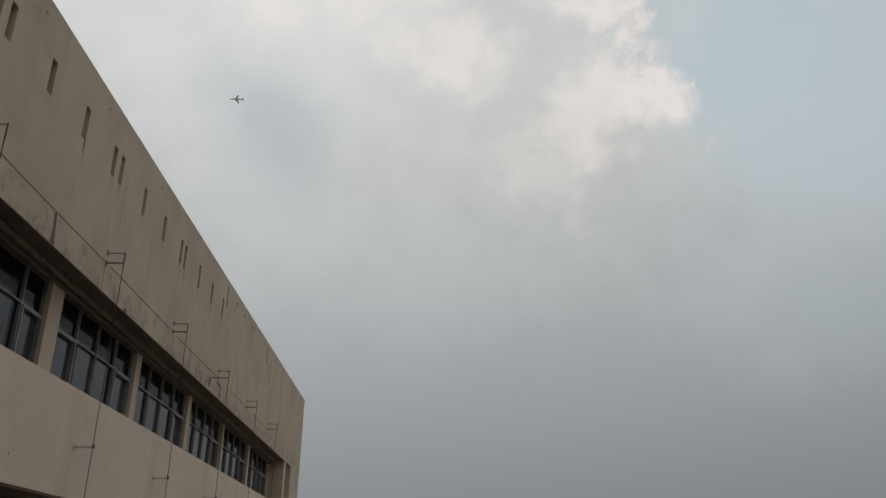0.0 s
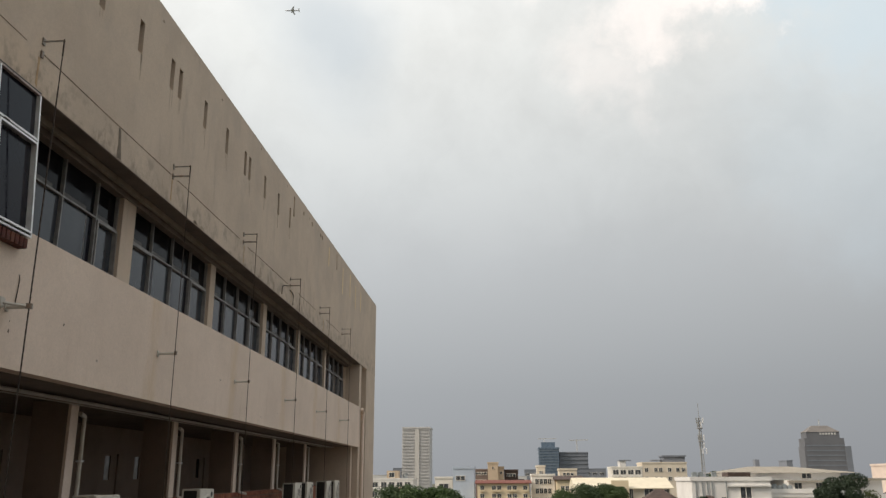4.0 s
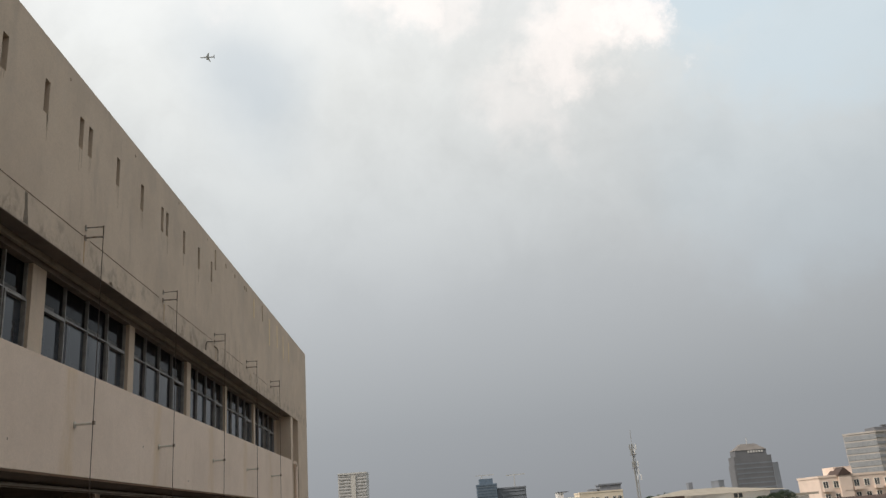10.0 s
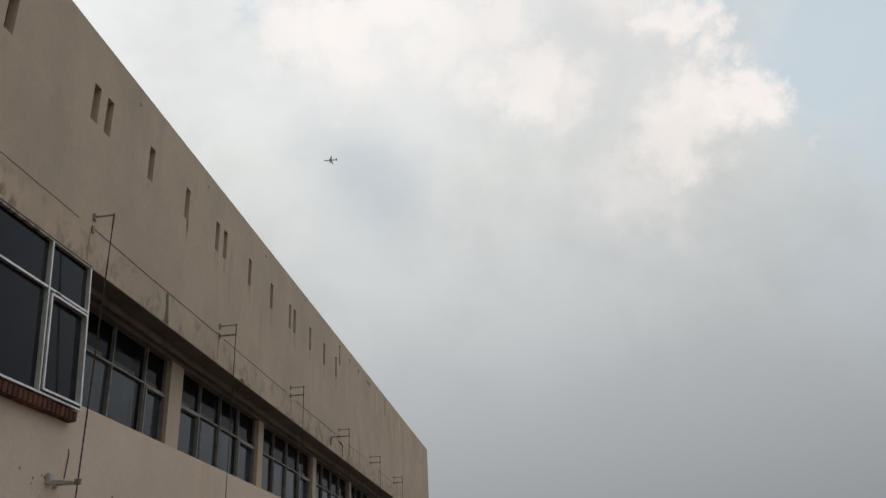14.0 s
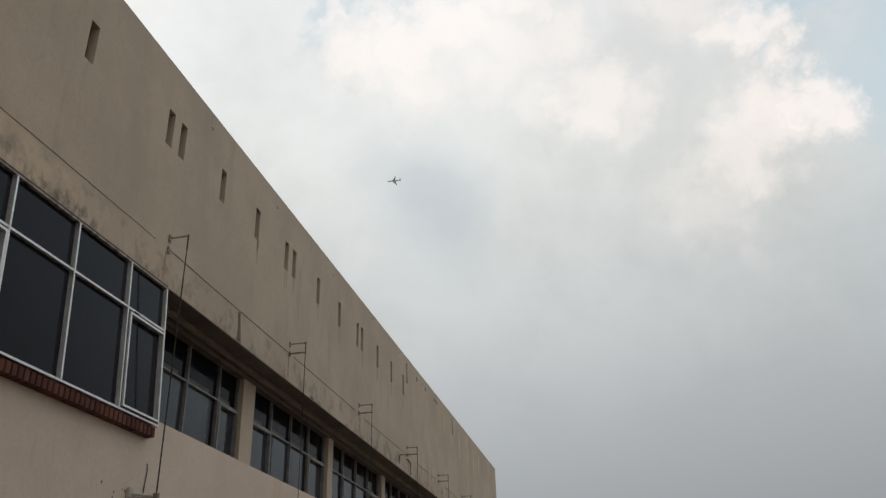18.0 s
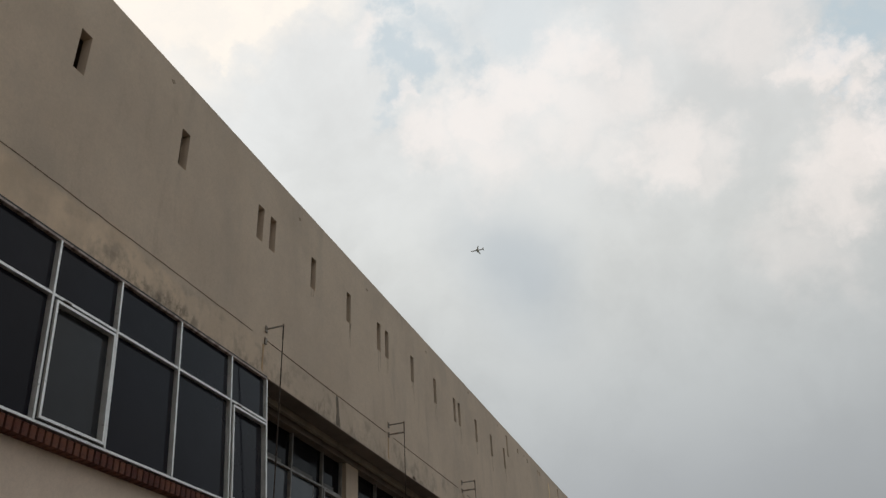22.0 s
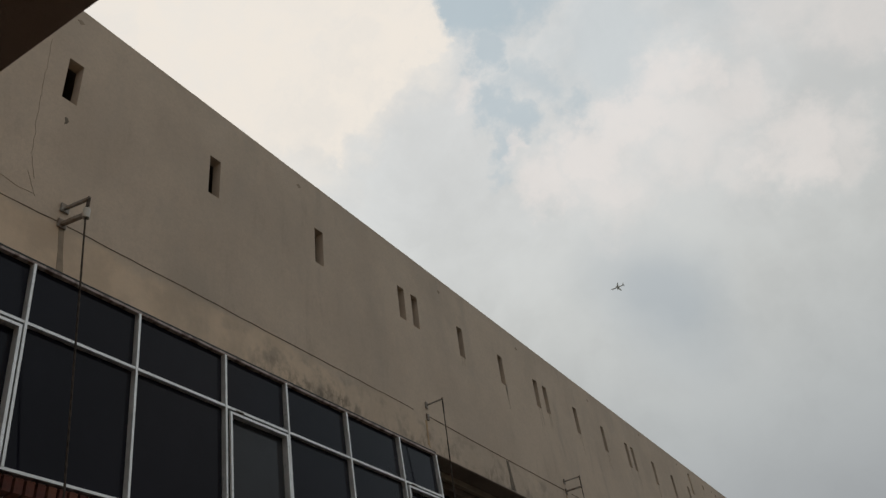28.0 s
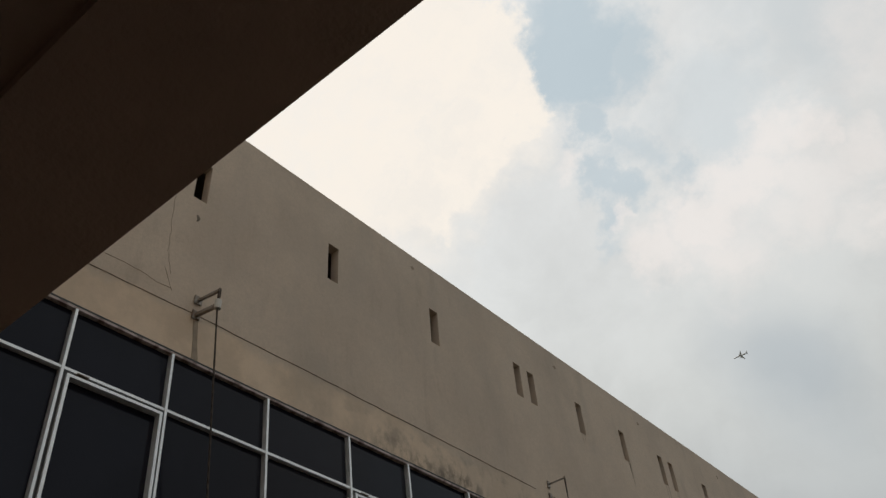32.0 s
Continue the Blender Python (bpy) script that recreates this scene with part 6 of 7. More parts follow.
# brown box in place of the shadow in the roof terrace opening
part("parapet_box", box(bmesh.new(), 4.6, 7.4, -0.1, 3.0, 11.4, 11.95), BROWNROOF, g, "dark box standing for a shadowed roof terrace opening")
part("stair_hood", prism(bmesh.new(), [(7.6, 6.4), (7.6, 7.1), (8.6, 7.9), (9.6, 7.6), (9.6, 6.4)], "y", -1.2, -0.01), BROWNROOF, g, "small brown gabled hood")
for x in (0.5, 1.3, 1.9, 2.5, 4.3):
    part("drainpipe", rod(bmesh.new(), (x, -0.1, 4), (x, -0.1, 10.8), 0.07, n=6), GALV, g)
for x in (0.4, 1.2, 2.9):
    part("roof_tank", soft_box(bmesh.new(), x, x + 0.6, 1.0, 1.8, 11.0, 12.0, 0.08), GALV, g, "grey roof tank")
g = block((33.4, 113, G0), (7.6, 11, 9.4), PLAINWHITE, "white villa with flat terraces, roof tanks and dark windows", (), 0)
for x, w, z, h in ((3.7, 0.95, 7.35, 1.2), (4.75, 0.95, 7.35, 1.2), (0.6, 0.8, 5.0, 1.2), (3.7, 2.0, 4.8, 1.3)):
    punched(g, None, x, -0.02, z, w, h)
part("terrace_rail", box(bmesh.new(), -0.2, 7.8, -0.6, -0.16, 8.9, 9.1), PLAINWHITE, g)
part("side_block", box(bmesh.new(), 3.2, 10.6, 2.0, 10, 9.42, 11.0), PLAINWHITE, g)
punched(g, None, 3.9, 1.97, 9.9, 0.9, 0.7)
punched(g, None, 6.6, 1.97, 9.9, 0.7, 0.7)
part("canopy_slab", box(bmesh.new(), 3.0, 9.4, 1.0, 1.96, 10.7, 10.95), BUFFROOF, g, "buff canopy slab")
part("upper_storey", box(bmesh.new(), -4.4, 10.6, 4.0, 10.8, 11.02, 11.89), PLAINWHITE, g)
punched(g, None, 5.6, 3.96, 11.2, 1.2, 0.6)
punched(g, None, -3.9, 3.96, 11.15, 2.6, 0.7)
rf = bmesh.new()
lo = [rf.verts.new(p) for p in ((-5.4, 3.2, 11.9), (12.8, 3.2, 11.9), (12.8, 12, 11.9), (-5.4, 12, 11.9))]
hi = [rf.verts.new(p) for p in ((-0.4, 7, 12.75), (5.0, 7, 12.75))]
for q in ((lo[3], lo[2], lo[1], lo[0]), (lo[0], lo[1], hi[1], hi[0]), (lo[1], lo[2], hi[1]), (lo[2], lo[3], hi[0], hi[1]), (lo[3], lo[0], hi[0])):
    rf.faces.new(q)
part("upper_roof", rf, BUFFROOF, g, "pale buff hipped roof")
part("roof_room", box(bmesh.new(), 0.9, 1.5, 8, 9, 12.7, 13.7), NETTING, g)
for i in range(4):
    part("roof_plant", soft_box(bmesh.new(), 0.6 + 0.65 * i, 1.15 + 0.65 * i, 0.3, 0.9, 9.5, 10.5 - 0.15 * (i % 2), 0.1), GALV, g, "grey roof tank")
for x in (0.4, 1.1, 2.0):
    part("terrace_box", soft_box(bmesh.new(), x, x + 0.45, -0.45, -0.15, 6.3, 6.9, 0.03), DARKWIN, g, "dark box on the terrace edge")
g = block((42.4, 116, G0), (11.5, 10, 8.6), PLAINWHITE, "white house row with terraces", (5.6,), 4, (1.6, 1.3))
part("upper_storey", box(bmesh.new(), 0, 8, 4, 9, 8.8, 10.9), PLAINWHITE, g)
part("roof_slab", box(bmesh.new(), -0.6, 9, 3, 10, 10.9, 11.2), BUFFROOF, g)
# mid-distance apartments
g = block((36.5, 300, G0), (10.4, 12, 15.2), WHITE, "white apartment block with stepped dark balconies", (), 0)
for z in (8.0, 10.6, 13.0):
    for x in (0.5, 3.0, 5.6, 8.0):
        punched(g, None, x, -0.02, z, 1.8, 1.5)
        part("balcony", box(bmesh.new(), x - 0.2, x + 2.0, -1.0, -0.12, z - 0.9, z - 0.1), WHITE, g)
part("roof_room", box(bmesh.new(), 3.2, 5.2, 2, 8, 15.7, 17.6), TOWER, g)
part("roof_slab", box(bmesh.new(), 3.0, 7.0, 1.5, 8, 17.6, 17.9), NETTING, g)
g = block((47.0, 300, G0), (15.0, 12, 16.6), CREAMY, "cream apartment block with a dark rooftop plant room", (), 0)
for z in (8.4, 11.0, 13.9):
    for x in (0.8, 4.0, 5.6, 8.6, 11.4, 13.2):
        punched(g, None, x, -0.02, z, 1.1, 1.2)
part("roof_room", box(bmesh.new(), 7.6, 15.0, 2, 9, 17.0, 18.9), NETTING, g)
part("roof_slab", box(bmesh.new(), 7.2, 15.4, 1.5, 9, 18.9, 19.4), NETTING, g)
part("pergola", box(bmesh.new(), 3.6, 7.6, 2, 8, 17.6, 17.9), NETTING, g)
for x in (3.7, 5.5, 7.4):
    part("pergola_post", bar(bmesh.new(), (x, 2.2, 16.8), (x, 2.2, 17.6), 0.25), NETTING, g)
# pink block and brown roofed houses
g = block((87, 200, G0), (27, 12, 14.1), PINK, "pink four storey apartment block with balconies and a small gable", (), 0)
for z in (3.4, 6.2, 9.0, 11.8):
    for i in range(11):
        x = 0.8 + i * 2.4
        punched(g, None, x, -0.02, z, 1.1, 1.4)
        if i % 3 != 1:
            part("balcony", box(bmesh.new(), x - 0.4, x + 1.5, -0.9, -0.12, z - 0.8, z - 0.05), PINK, g)
part("stair_bay", box(bmesh.new(), 4.4, 7.2, -0.8, -0.12, 0, 14.4), PINK, g)
part("gable", prism(bmesh.new(), [(4.0, 14.4), (5.8, 16.2), (7.6, 14.4)], "y", -1.0, 5), BROWNROOF, g, "brown gable")
part("roof_room", box(bmesh.new(), 5.2, 9.5, 3, 9, 14.2, 16.4), PINK, g)
g = block((54.6, 128, G0), (26, 9, 7.6), PLAINWHITE, "white houses under a long brown tile roof", (5.4,), 9, (1.4, 1.5), roof=BROWNROOF, roof_kind="hip", roof_h=2.5, name="house")
part("dormer", prism(bmesh.new(), [(3.4, 8.2), (4.2, 9.1), (5.0, 8.2)], "y", 0.6, 3.5), PLAINWHITE, g, "small white dormer")
part("dormer_light", prism(bmesh.new(), [(3.8, 8.25), (4.2, 8.75), (4.6, 8.25)], "y", 0.55, 0.6), DARKWIN, g)
block((66, 112, G0), (9, 8, 6.6), PLAINWHITE, "white villa with dark window bays", (4.2,), 4, (1.2, 2.0), name="house")

# towers, with distance haze put into their colours
def banded(at, w, d, h, floors, wall, band, label, panel=None):
    g = thing("office_tower", at, label, "tower", "distant towers")
    part("wall", box(bmesh.new(), 0, w, 0, d, 0, h), wall, g)
    step = h / floors
    for i in range(floors):
        z = i * step + step * 0.34
        part("window_band", box(bmesh.new(), 0.02 * w, 0.98 * w, -0.5, -0.02, z, z + step * 0.36), band, g)
    if panel:
        part("panel", box(bmesh.new(), w * panel[0], w * panel[1], -0.8, -0.5, 0, h * 0.985), TOWER_P, g, "buff central panel")
    part("cap", box(bmesh.new(), -0.3, w + 0.3, -0.6, d, h, h + 1.2), wall, g)
    return g


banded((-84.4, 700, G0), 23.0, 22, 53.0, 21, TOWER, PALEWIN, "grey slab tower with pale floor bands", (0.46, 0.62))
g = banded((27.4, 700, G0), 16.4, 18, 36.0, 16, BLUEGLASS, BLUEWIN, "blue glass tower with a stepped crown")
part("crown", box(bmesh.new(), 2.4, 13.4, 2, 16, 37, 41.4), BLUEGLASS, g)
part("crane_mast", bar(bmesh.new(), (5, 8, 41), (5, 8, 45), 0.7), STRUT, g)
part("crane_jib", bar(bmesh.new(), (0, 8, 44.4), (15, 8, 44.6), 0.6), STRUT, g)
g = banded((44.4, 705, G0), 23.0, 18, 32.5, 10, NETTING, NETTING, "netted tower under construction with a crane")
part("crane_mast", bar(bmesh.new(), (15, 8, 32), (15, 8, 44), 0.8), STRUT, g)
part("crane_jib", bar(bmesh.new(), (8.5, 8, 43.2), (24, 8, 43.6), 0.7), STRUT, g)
g = thing("office_tower", (170.0, 500, G0), "stepped brown grey tower with a grey brown hipped crown", "tower", "distant towers")
for x0, x1, z0, z1 in ((0, 25.4, 0, 29.5), (0.6, 22.6, 29.5, 34), (2.2, 20.6, 34, 37.5)):
    part("tier", box(bmesh.new(), x0, x1, x0 * 0.5, 10, z0, z1), DOMEWALL, g)
part("notch", box(bmesh.new(), 22.4, 25.6, -0.6, -0.02, 0, 29.5), NETTING, g, "darker glazed corner")
for i in range(11):
    z = 2 + i * 2.75
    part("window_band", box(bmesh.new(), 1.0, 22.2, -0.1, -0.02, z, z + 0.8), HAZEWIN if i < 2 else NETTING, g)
rf = bmesh.new()
lo = [rf.verts.new(p) for p in ((2.0, 0.8, 37.5), (20.8, 0.8, 37.5), (20.8, 10, 37.5), (2.0, 10, 37.5))]
hi = [rf.verts.new(p) for p in ((7.0, 4, 41.2), (15.4, 4, 41.2), (15.4, 7, 41.2), (7.0, 7, 41.2))]
rf.faces.new(hi)
rf.faces.new(lo[::-1])
for i in range(4):
    rf.faces.new((lo[i], lo[(i + 1) % 4], hi[(i + 1) % 4], hi[i]))
part("crown", rf, CROWN, g, "grey brown hipped crown")
for i in range(6):
    part("arch_window", box(bmesh.new(), 9.6 + i * 1.6, 10.6 + i * 1.6, 0.85, 1.09, 35.9, 37.1), TOWER, g, "pale window surround")
part("antenna", bar(bmesh.new(), (11.6, 5.5, 41.2), (11.6, 5.5, 45), 0.35), STRUT, g)
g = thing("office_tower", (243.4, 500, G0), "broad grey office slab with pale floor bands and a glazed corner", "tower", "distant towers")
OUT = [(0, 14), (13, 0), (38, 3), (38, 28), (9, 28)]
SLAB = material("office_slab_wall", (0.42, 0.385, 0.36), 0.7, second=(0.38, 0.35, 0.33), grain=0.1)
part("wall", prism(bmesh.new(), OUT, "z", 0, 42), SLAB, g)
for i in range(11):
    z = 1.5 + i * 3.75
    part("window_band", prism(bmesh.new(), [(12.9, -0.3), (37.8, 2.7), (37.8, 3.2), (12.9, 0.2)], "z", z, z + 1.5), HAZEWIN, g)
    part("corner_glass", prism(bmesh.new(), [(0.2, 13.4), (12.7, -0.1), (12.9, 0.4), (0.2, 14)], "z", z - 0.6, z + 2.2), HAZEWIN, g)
part("cap", prism(bmesh.new(), [(-0.3, 13.8), (12.9, -0.6), (38.4, 2.5), (38.4, 28), (9, 28)], "z", 42, 43), SLAB, g)
part("roof_room", box(bmesh.new(), 16, 34, 6, 18, 43, 45.4), DOMEWALL, g)
part("dish", rod(bmesh.new(), (24, 10, 45.4), (24, 10, 46.6), 0.3, 2.4, n=16), STRUT, g)
# low blocks on the skyline, their haze put into grey paint
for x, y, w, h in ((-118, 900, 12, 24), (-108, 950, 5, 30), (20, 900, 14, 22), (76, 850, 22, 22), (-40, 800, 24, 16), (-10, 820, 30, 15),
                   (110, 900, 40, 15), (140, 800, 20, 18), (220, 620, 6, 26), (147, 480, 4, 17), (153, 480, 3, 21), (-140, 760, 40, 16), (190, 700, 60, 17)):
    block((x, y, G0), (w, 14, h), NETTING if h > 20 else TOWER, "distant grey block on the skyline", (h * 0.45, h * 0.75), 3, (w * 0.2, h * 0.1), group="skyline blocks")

# telecom mast
mast = thing("telecom_mast", (56.2, 250, G0), "narrow lattice telecom mast with clusters of antennas", "mast")
for sx, sy in ((-1, -1), (1, -1), (0, 1)):
    part("leg", bar(bmesh.new(), (sx * 0.55, sy * 0.5, 0), (sx * 0.28, sy * 0.28, 28.5), 0.16), MASTGREY, mast)
b = bmesh.new()
for i in range(19):
    z = 1 + i * 1.45
    k = 0.55 - 0.27 * z / 28.5
    bar(b, (-k, -k, z), (k, -k, z + 1.45), 0.09)
    bar(b, (k, -k, z), (-k, -k, z + 1.45), 0.09)
    bar(b, (-k, -k, z), (0, k, z + 0.7), 0.09)
part("lattice", b, MASTGREY, mast)
for z, xs in ((27.6, (-0.95, 0.85)), (26.4, (-0.7, 0.3)), (22.8, (-0.75, 0.0, 0.8)), (20.6, (-0.5, 0.7)), (19.0, (0.2, 1.2))):
    for x in xs:
        part("antenna", soft_box(bmesh.new(), x - 0.16, x + 0.16, -0.95, -0.75, z - 0.8, z + 0.8, 0.03), FLASH if (x > 0) else MASTGREY, mast, "panel antenna")
        part("antenna_arm", bar(bmesh.new(), (x, -0.75, z), (x * 0.3, -0.2, z), 0.08), MASTGREY, mast)
for z in (21.6, 25.4):
    part("platform", box(bmesh.new(), -0.8, 0.8, -0.8, 0.6, z, z + 0.12), STEEL, mast)
part("spike", rod(bmesh.new(), (0, 0, 28), (0, 0, 32.6), 0.07), MASTGREY, mast)

# gabled hall behind the canopy
hall = thing("gabled_hall", (0, 0, 0), "cream hall with a grey sheet gable roof and white verges", "building")
b = bmesh.new()
prism(b, [(-9.5, G0), (-9.5, -6.2), (-5.5, -4.6), (0.2, -7.3), (0.2, G0)], "y", 45.1, 45.4)
part("front_wall", b, PLAINWHITE, hall)
b = bmesh.new()
prism(b, [(-11.4, -7.1), (-11.4, -6.65), (-5.5, -3.98), (1.2, -7.0), (1.2, -7.5), (-5.5, -4.75)], "y", 44.7, 45.05)
part("verge_board", b, GREYBOARD, hall, "light grey gable board")
for s, x1, z1 in ((-1, -11.4, -6.7), (1, 1.2, -7.05)):
    L = math.hypot(x1 + 5.5, z1 + 4.0)
    b = wave_sheet(bmesh.new(), L, 17.0, 0.3, 0.06)
    m = Matrix.Translation((-5.5, 45.05, -4.02)) @ Matrix.Rotation(-math.atan2(z1 + 4.0, x1 + 5.5), 4, "Y")
    bmesh.ops.transform(b, matrix=m, verts=b.verts)
    part("roof_slope", b, GREYROOF, hall, smooth=True)
    part("white_verge", bar(bmesh.new(), (-5.5, 62.1, -3.9), (x1, 62.1, z1 + 0.1), 0.3, 0.35), FLASH, hall, "white verge strip")
part("ridge_cap", bar(bmesh.new(), (-5.5, 45, -3.96), (-5.5, 62, -3.96), 0.25, 0.1), COIL, hall)
part("pilaster", box(bmesh.new(), -3.75, -3.4, 44.9, 45.1, G0, -5.4), GREYROOF, hall)
b = bmesh.new()
box(b, -9.5, 0.2, 45.4, 62, G0, -7.4)
part("side_walls", b, PLAINWHITE, hall)


# ---- trees ----
def leaves(n, centres, size, seed):
    """Many small leaf sprays round several clump centres; each spray is three crossing leaves."""
    rng = np.random.default_rng(seed)
    cs = np.array(centres)
    k = rng.integers(0, len(cs), n)
    d = rng.normal(size=(n, 3))
    d /= np.linalg.norm(d, axis=1)[:, None]
    r = cs[k, 3] * rng.uniform(0.55, 1.0, n) ** 0.6
    c = cs[k, :3] + d * r[:, None] * np.array((1, 1, 0.75))
    u = rng.normal(size=(n, 3))
    u /= np.linalg.norm(u, axis=1)[:, None]
    v = np.cross(u, d + rng.normal(size=(n, 3)) * 0.5)
    v /= np.linalg.norm(v, axis=1)[:, None] + 1e-6
    s = size * rng.uniform(0.6, 1.3, n)[:, None]
    P = np.stack([c - u * s, c + v * s * 0.55, c + u * s, c - v * s * 0.55 + d * s * 0.2], 1).reshape(-1, 3)
    me = bpy.data.meshes.new("crown")
    me.from_pydata(P.tolist(), [], np.arange(4 * n).reshape(n, 4).tolist())
    return me


def limbs(b, rng, a, d, length, r, depth, tips):
    e = a + d * length
    rod(b, a, e, r, r * 0.62, n=6)
    if depth == 0:
        tips.append(e)
        return
    for _ in range(3):
        nd = (d + Vector(rng.normal(size=3)) * 0.55 + Vector((0, 0, 0.12))).normalized()
        limbs(b, rng, e, nd, length * 0.72, r * 0.58, depth - 1, tips)


def tree(at, height, spread, mat, label, n=2600, leaf=0.35, seed=0, depth=3, bare=False, group="garden trees", full=0):
    g = thing("tree", at, label, "tree", group)
    rng = np.random.default_rng(seed)
    b, tips = bmesh.new(), []
    trunk_h = height * (0.34 if not bare else 0.25)
    limbs(b, rng, Vector((0, 0, 0)), Vector((0.03, 0, 1)).normalized(), trunk_h, height * (0.022 if not bare else 0.011), depth, tips)
    part("trunk", b, BARK if not bare else TWIG, g)
    if not bare:
        rr = spread * 0.36
        cs = []
        top = max(t.z for t in tips)
        for t in tips:
            f = Vector((t.x, t.y, 0))
            k = spread * 0.72 / max(f.length, spread * 0.72)
            cs.append((t.x * k, t.y * k, t.z * (height - rr * 0.8) / top, rr * rng.uniform(0.6, 1.15)))
        for _ in range(8):
            a = rng.uniform(0, 6.28)
            q = rng.uniform(0.3, 0.8)
            cs.append((spread * q * math.cos(a), spread * q * math.sin(a), height * rng.uniform(0.45, 0.86), rr * rng.uniform(0.6, 1.0)))
        for _ in range(full):
            d = Vector(rng.normal(size=3)).normalized() * spread * 0.68
            cs.append((d.x, d.y, height - spread * 1.0 + d.z * 0.95, rr * rng.uniform(0.7, 1.0)))
        me = leaves(n, cs, leaf, seed + 1)
        me.materials.append(mat)
        part("crown", me, None, g)
    return g


TREES = [(-13, 84, 7.0, 3.6, 1), (-9.3, 80, 9.6, 2.8, 1), (-7.6, 78, 11.0, 3.8, 0), (-4.6, 84, 9.8, 4.0, 2), (-1.5, 86, 9.1, 4.2, 0), (2.2, 90, 9.0, 4.2, 2), (-12.5, 68, 8.4, 3.4, 1),
         (-8.0, 68, 8.4, 3.2, 0), (-3.6, 72, 8.2, 3.6, 2), (0.2, 74, 8.2, 3.6, 0), (5.0, 96, 9.2, 4.2, 0), (-8, 100, 10.4, 4.4, 2), (-17, 96, 7.0, 4.4, 0),
         (8.6, 126, 9.9, 4.2, 0), (12.2, 128, 11.0, 4.8, 2), (14.8, 127, 10.6, 3.0, 0), (3.5, 112, 8.8, 4.2, 2), (-1.5, 118, 8.4, 4.4, 0), (7, 105, 8.8, 3.8, 2)]
for i, (x, y, h, s, k) in enumerate(TREES):
    tree((x, y, G0), h, s, (LEAF_A, LEAF_B, LEAF_C)[k], ("dense dark green tree", "yellow green leafy tree", "deep green tree")[k] + " in the belt behind the hall", n=17000, leaf=0.115, seed=i * 7)
for i, (x, y, h) in enumerate(((-8.8, 64, 11.6), (-7.0, 63.5, 10.6), (-2.9, 63.6, 11.2), (-1.2, 64.5, 10.4))):
    tree((x, y, G0), h, 3, None, "bare branched tree with pale twigs", seed=50 + i * 3, depth=5, bare=True)
tree((26.0, 70, G0), 11.5, 2.15, LEAF_D, "dense round dark green tree beyond the wing", n=40000, leaf=0.075, seed=91, depth=2, full=34)
tree((21.6, 98, G0), 9.5, 2.1, LEAF_D, "small dark tree before a brown roof", n=16000, leaf=0.09, seed=92, depth=2, full=16)
tree((20.9, 94, G0), 8.0, 1.8, LEAF_B, "low light green tree before a brown roof", n=8000, leaf=0.10, seed=93)
for i, (x, y, h, k) in enumerate(((29.6, 72, 10.3, 1), (32.4, 74, 9.9, 0), (36.0, 78, 10.0, 1), (40, 80, 9.6, 0), (44, 84, 9.7, 1), (48, 90, 9.7, 0))):
    tree((x, y, G0), h, 2.6, (LEAF_A, LEAF_B)[k], "green garden tree beyond the wing", n=9000, leaf=0.12, seed=100 + i)
for i, (x, y, h, s) in enumerate(((70, 260, 13.2, 5), (66, 262, 12.6, 4.5), (-30, 240, 10.5, 8), (22, 250, 11, 7), (-45, 300, 12, 9), (95, 300, 12.5, 8), (120, 330, 12.5, 9), (142, 600, 17.6, 6), (153.5, 600, 18.6, 7))):
    tree((x, y, G0), h, s, LEAF_C, "distant dark green tree", n=3000, leaf=0.4, seed=130 + i)

# airliner, high up
jet = thing("airliner", tuple(heading(-15.6, 31.1) * 2400), "pale twin engine airliner high in the sky", "airplane")
jet.rotation_euler = Euler((radians(-4), radians(10), radians(98)))
JET = material("airliner_paint", (0.78, 0.79, 0.81), 0.4, second=(0.72, 0.73, 0.75), grain=0.2, bump=0)
b = bmesh.new()
rad = [(-20, 0.3), (-17, 1.4), (-12, 2.0), (0, 2.1), (12, 2.0), (17, 1.5), (19.5, 0.7), (20, 0.2)]
for (a, r0), (c, r1) in zip(rad, rad[1:]):
    rod(b, (0, a, 0), (0, c, 0), r0, r1, n=14)
part("fuselage", b, JET, jet, smooth=True)
for s in (-1, 1):
    part("wing", prism(bmesh.new(), [(0, 4.5), (s * 18.5, -5.0), (s * 18.5, -6.8), (0, -3.5)], "z", -0.9, -0.45), JET, jet)
    part("tailplane", prism(bmesh.new(), [(0, -14.5), (s * 6.8, -18.0), (s * 6.8, -19.4), (0, -18.4)], "z", 0.5, 0.75), JET, jet)
    part("engine", rod(bmesh.new(), (s * 6.2, 3.6, -1.9), (s * 6.2, -0.6, -1.9), 1.15, 0.9, n=12), JET, jet)
part("fin", prism(bmesh.new(), [(-13.5, 1.5), (-18.0, 7.6), (-20.0, 7.6), (-18.4, 1.5)], "x", -0.25, 0.25), JET, jet)

# ---- bricks ----
GAP = 0.012


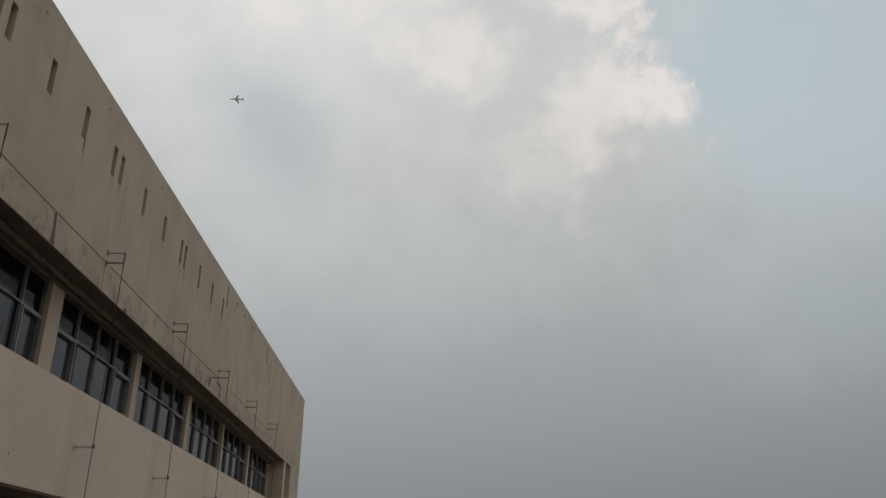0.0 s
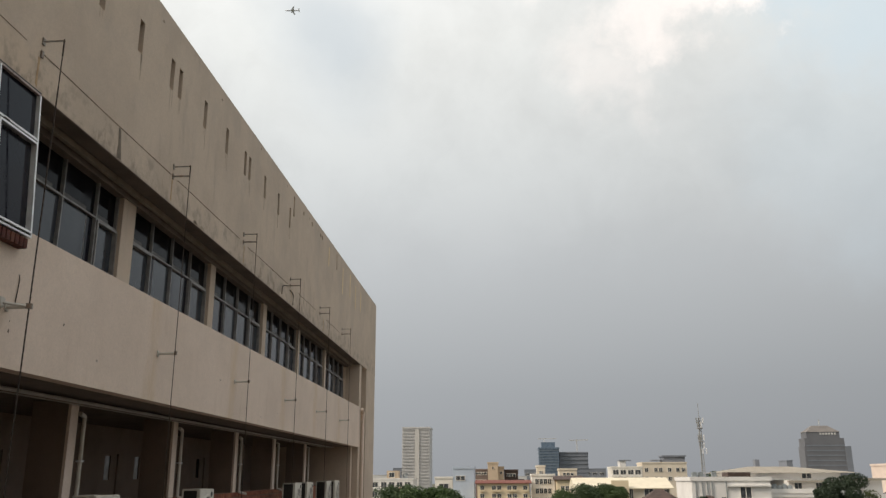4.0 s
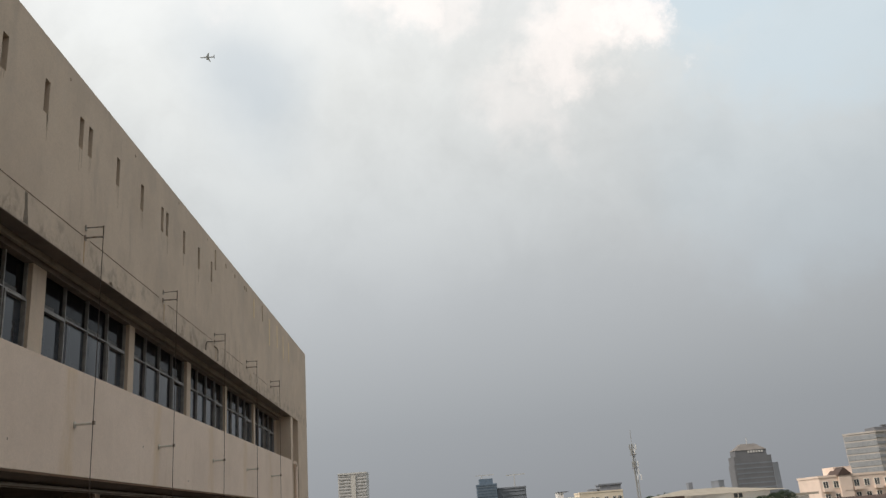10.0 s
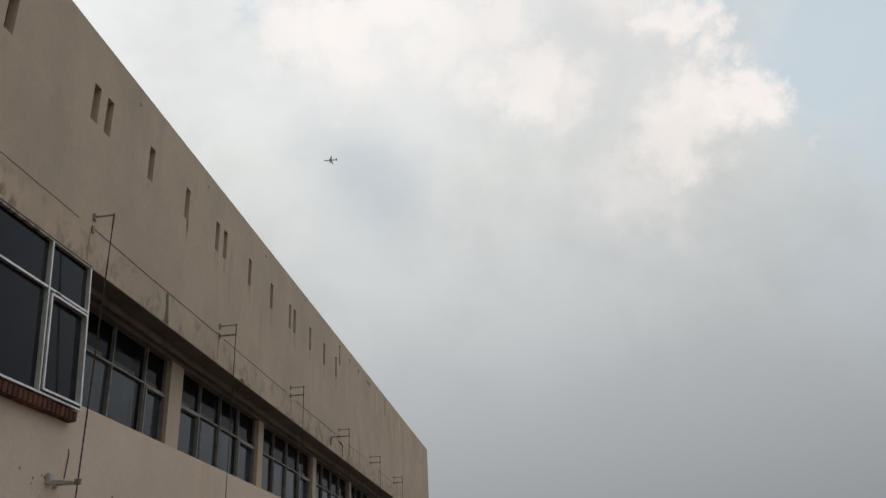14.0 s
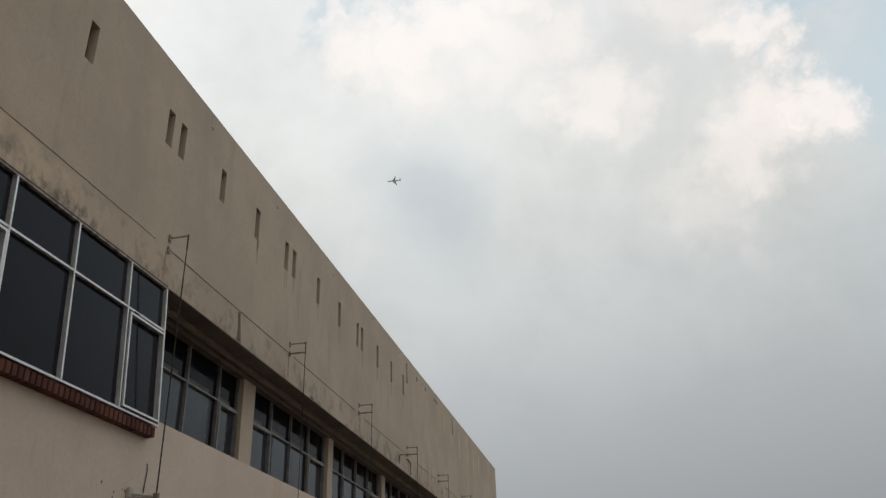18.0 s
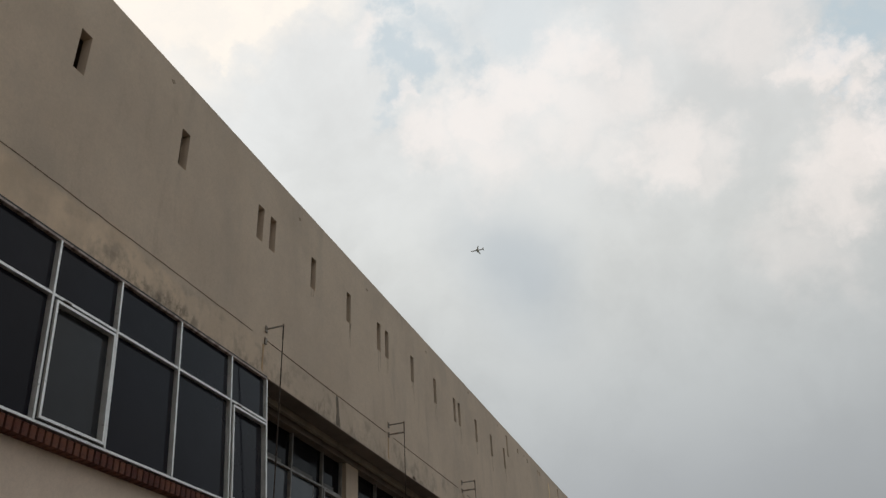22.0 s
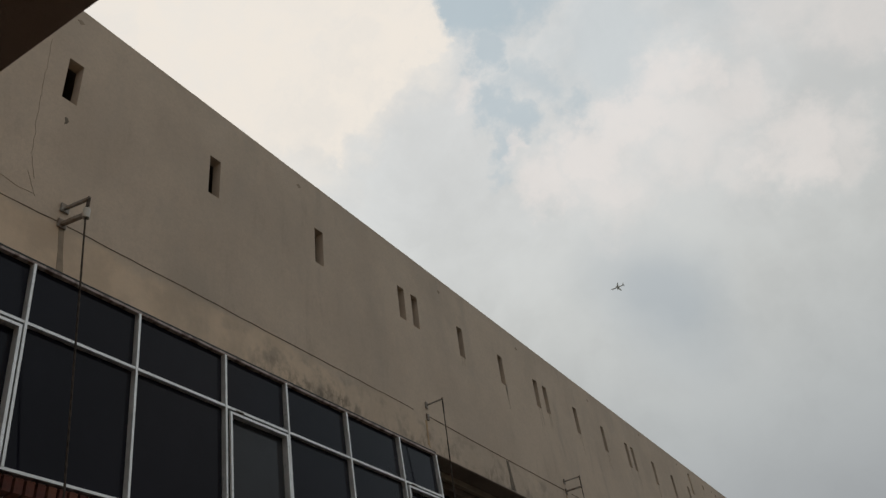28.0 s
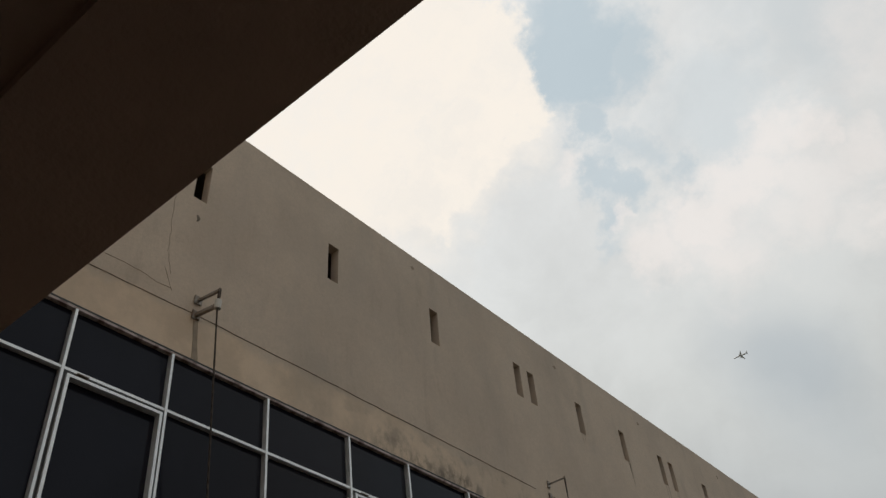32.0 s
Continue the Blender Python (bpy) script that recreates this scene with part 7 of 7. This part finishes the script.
def brick_mesh(length, height, deep, mat, name, axis):
    """One brick, its face towards -y (axis 'y') or +x (axis 'x'), edges cut."""
    b = bmesh.new()
    c = 0.006
    if axis == "y":
        back = [(0, 0, 0), (length, 0, 0), (length, 0, height), (0, 0, height)]
        face = [(c, -deep, c), (length - c, -deep, c), (length - c, -deep, height - c), (c, -deep, height - c)]
    else:
        back = [(0, 0, 0), (0, length, 0), (0, length, height), (0, 0, height)]
        face = [(deep, c, c), (deep, length - c, c), (deep, length - c, height - c), (deep, c, height - c)]
    va, vb = [b.verts.new(p) for p in back], [b.verts.new(p) for p in face]
    b.faces.new(vb)
    for i in range(4):
        b.faces.new((va[i], va[(i + 1) % 4], vb[(i + 1) % 4], vb[i]))
    return mesh_of(b, mat, name)


def lay(parent, me, places):
    for p in places:
        o = new("brick", me)
        o.parent = parent
        o.location = p


def joined(parent, me, places, name="bricks", mat=None):
    """The far rest of the bricks in one mesh."""
    src = np.array([v.co for v in me.vertices])
    faces = [list(p.vertices) for p in me.polygons]
    P = np.concatenate([src + np.array(p) for p in places])
    fs = [[i + k * len(src) for i in f] for k in range(len(places)) for f in faces]
    m = bpy.data.meshes.new(name)
    m.from_pydata(P.tolist(), [], fs)
    m.materials.append(mat or BRICK_I)
    o = part(name, m, None, parent)
    o["kind"] = "stuff"


# near wall of the wing
cx, cz = 0.262, 0.0905
me = brick_mesh(cx - 0.009, cz - 0.009, 0.016, BRICK_D, "brick", "y")
top = brick_mesh(0.078, 0.16, 0.03, BRICK_D, "soldier_brick", "y")
lay(near_wall, top, [(WX + 0.03 + k * 0.091, WY + 0.018, WZ - 0.185) for k in range(54)])
near, rest = [], []
for j in range(28):
    z = WZ - 0.20 - (j + 1) * cz
    for i in range(40):
        x = WX + 0.03 + i * cx + (j % 2) * cx / 2
        (near if j < 14 and x < 5.0 else rest).append((x + random.uniform(-0.004, 0.004), WY + 0.018 + random.uniform(-0.004, 0.004), z + random.uniform(-0.003, 0.003)))
half = brick_mesh(cx / 2 - GAP, cz - GAP, 0.02, BRICK_D, "half_brick", "y")
lay(near_wall, half, [(WX + 0.03, WY + 0.018, WZ - 0.20 - (j + 1) * cz) for j in range(1, 28, 2)])
lay(near_wall, me, near)
joined(near_wall, me, rest, mat=BRICK_DI)
# west parapet of the wing
me = brick_mesh(cx - GAP, cz - GAP, -0.018, BRICK_D, "brick_side", "x")
joined(west_wall, me, [(WX + 0.021, WY + 0.05 + i * cx + (j % 2) * cx / 2, WZ - 0.14 - j * cz) for j in range(13) for i in range(148)], mat=BRICK_W)
# gallery walls
me = brick_mesh(0.25 - GAP, 0.09 - GAP, 0.014, BRICK, "brick_gallery", "x")
top = brick_mesh(0.078, 0.115, 0.02, BRICK, "soldier_gallery", "x")
for k, base in enumerate(brick_walls):
    zt = FLOORS[k] + 0.85
    spots = [(WALL_X - 0.008, y, zt - 0.115 + RISE[k] * (y - 10)) for y in np.arange(4.0, 33, 0.092)]
    flat = [(WALL_X - 0.008, 4.0 + i * 0.25 + (j % 2) * 0.125, zt - 0.215 - j * 0.09 + RISE[k] * (i * 0.25 - 6)) for j in range(8) for i in range(115)]
    if k == 0:
        cut = 14.0
        lay(base, top, [p for p in spots if 9.0 < p[1] < cut])
        lay(base, me, [p for p in flat if 9.0 < p[1] < cut])
        joined(base, top, [p for p in spots if not 9.0 < p[1] < cut], "soldier_bricks")
        joined(base, me, [p for p in flat if not 9.0 < p[1] < cut])
    else:
        # lower galleries: weathered brick, its darker tone also stands for their shade
        joined(base, top, spots, "soldier_bricks", BRICK_W)
        joined(base, me, flat, mat=BRICK_W)
# rowlock sill
me = brick_mesh(0.078, 0.128, 0.11, BRICK_S, "sill_brick", "x")
lay(sill, me, [(F + 0.005, y, 2.637) for y in np.arange(1.0, 9.12, 0.0905)])
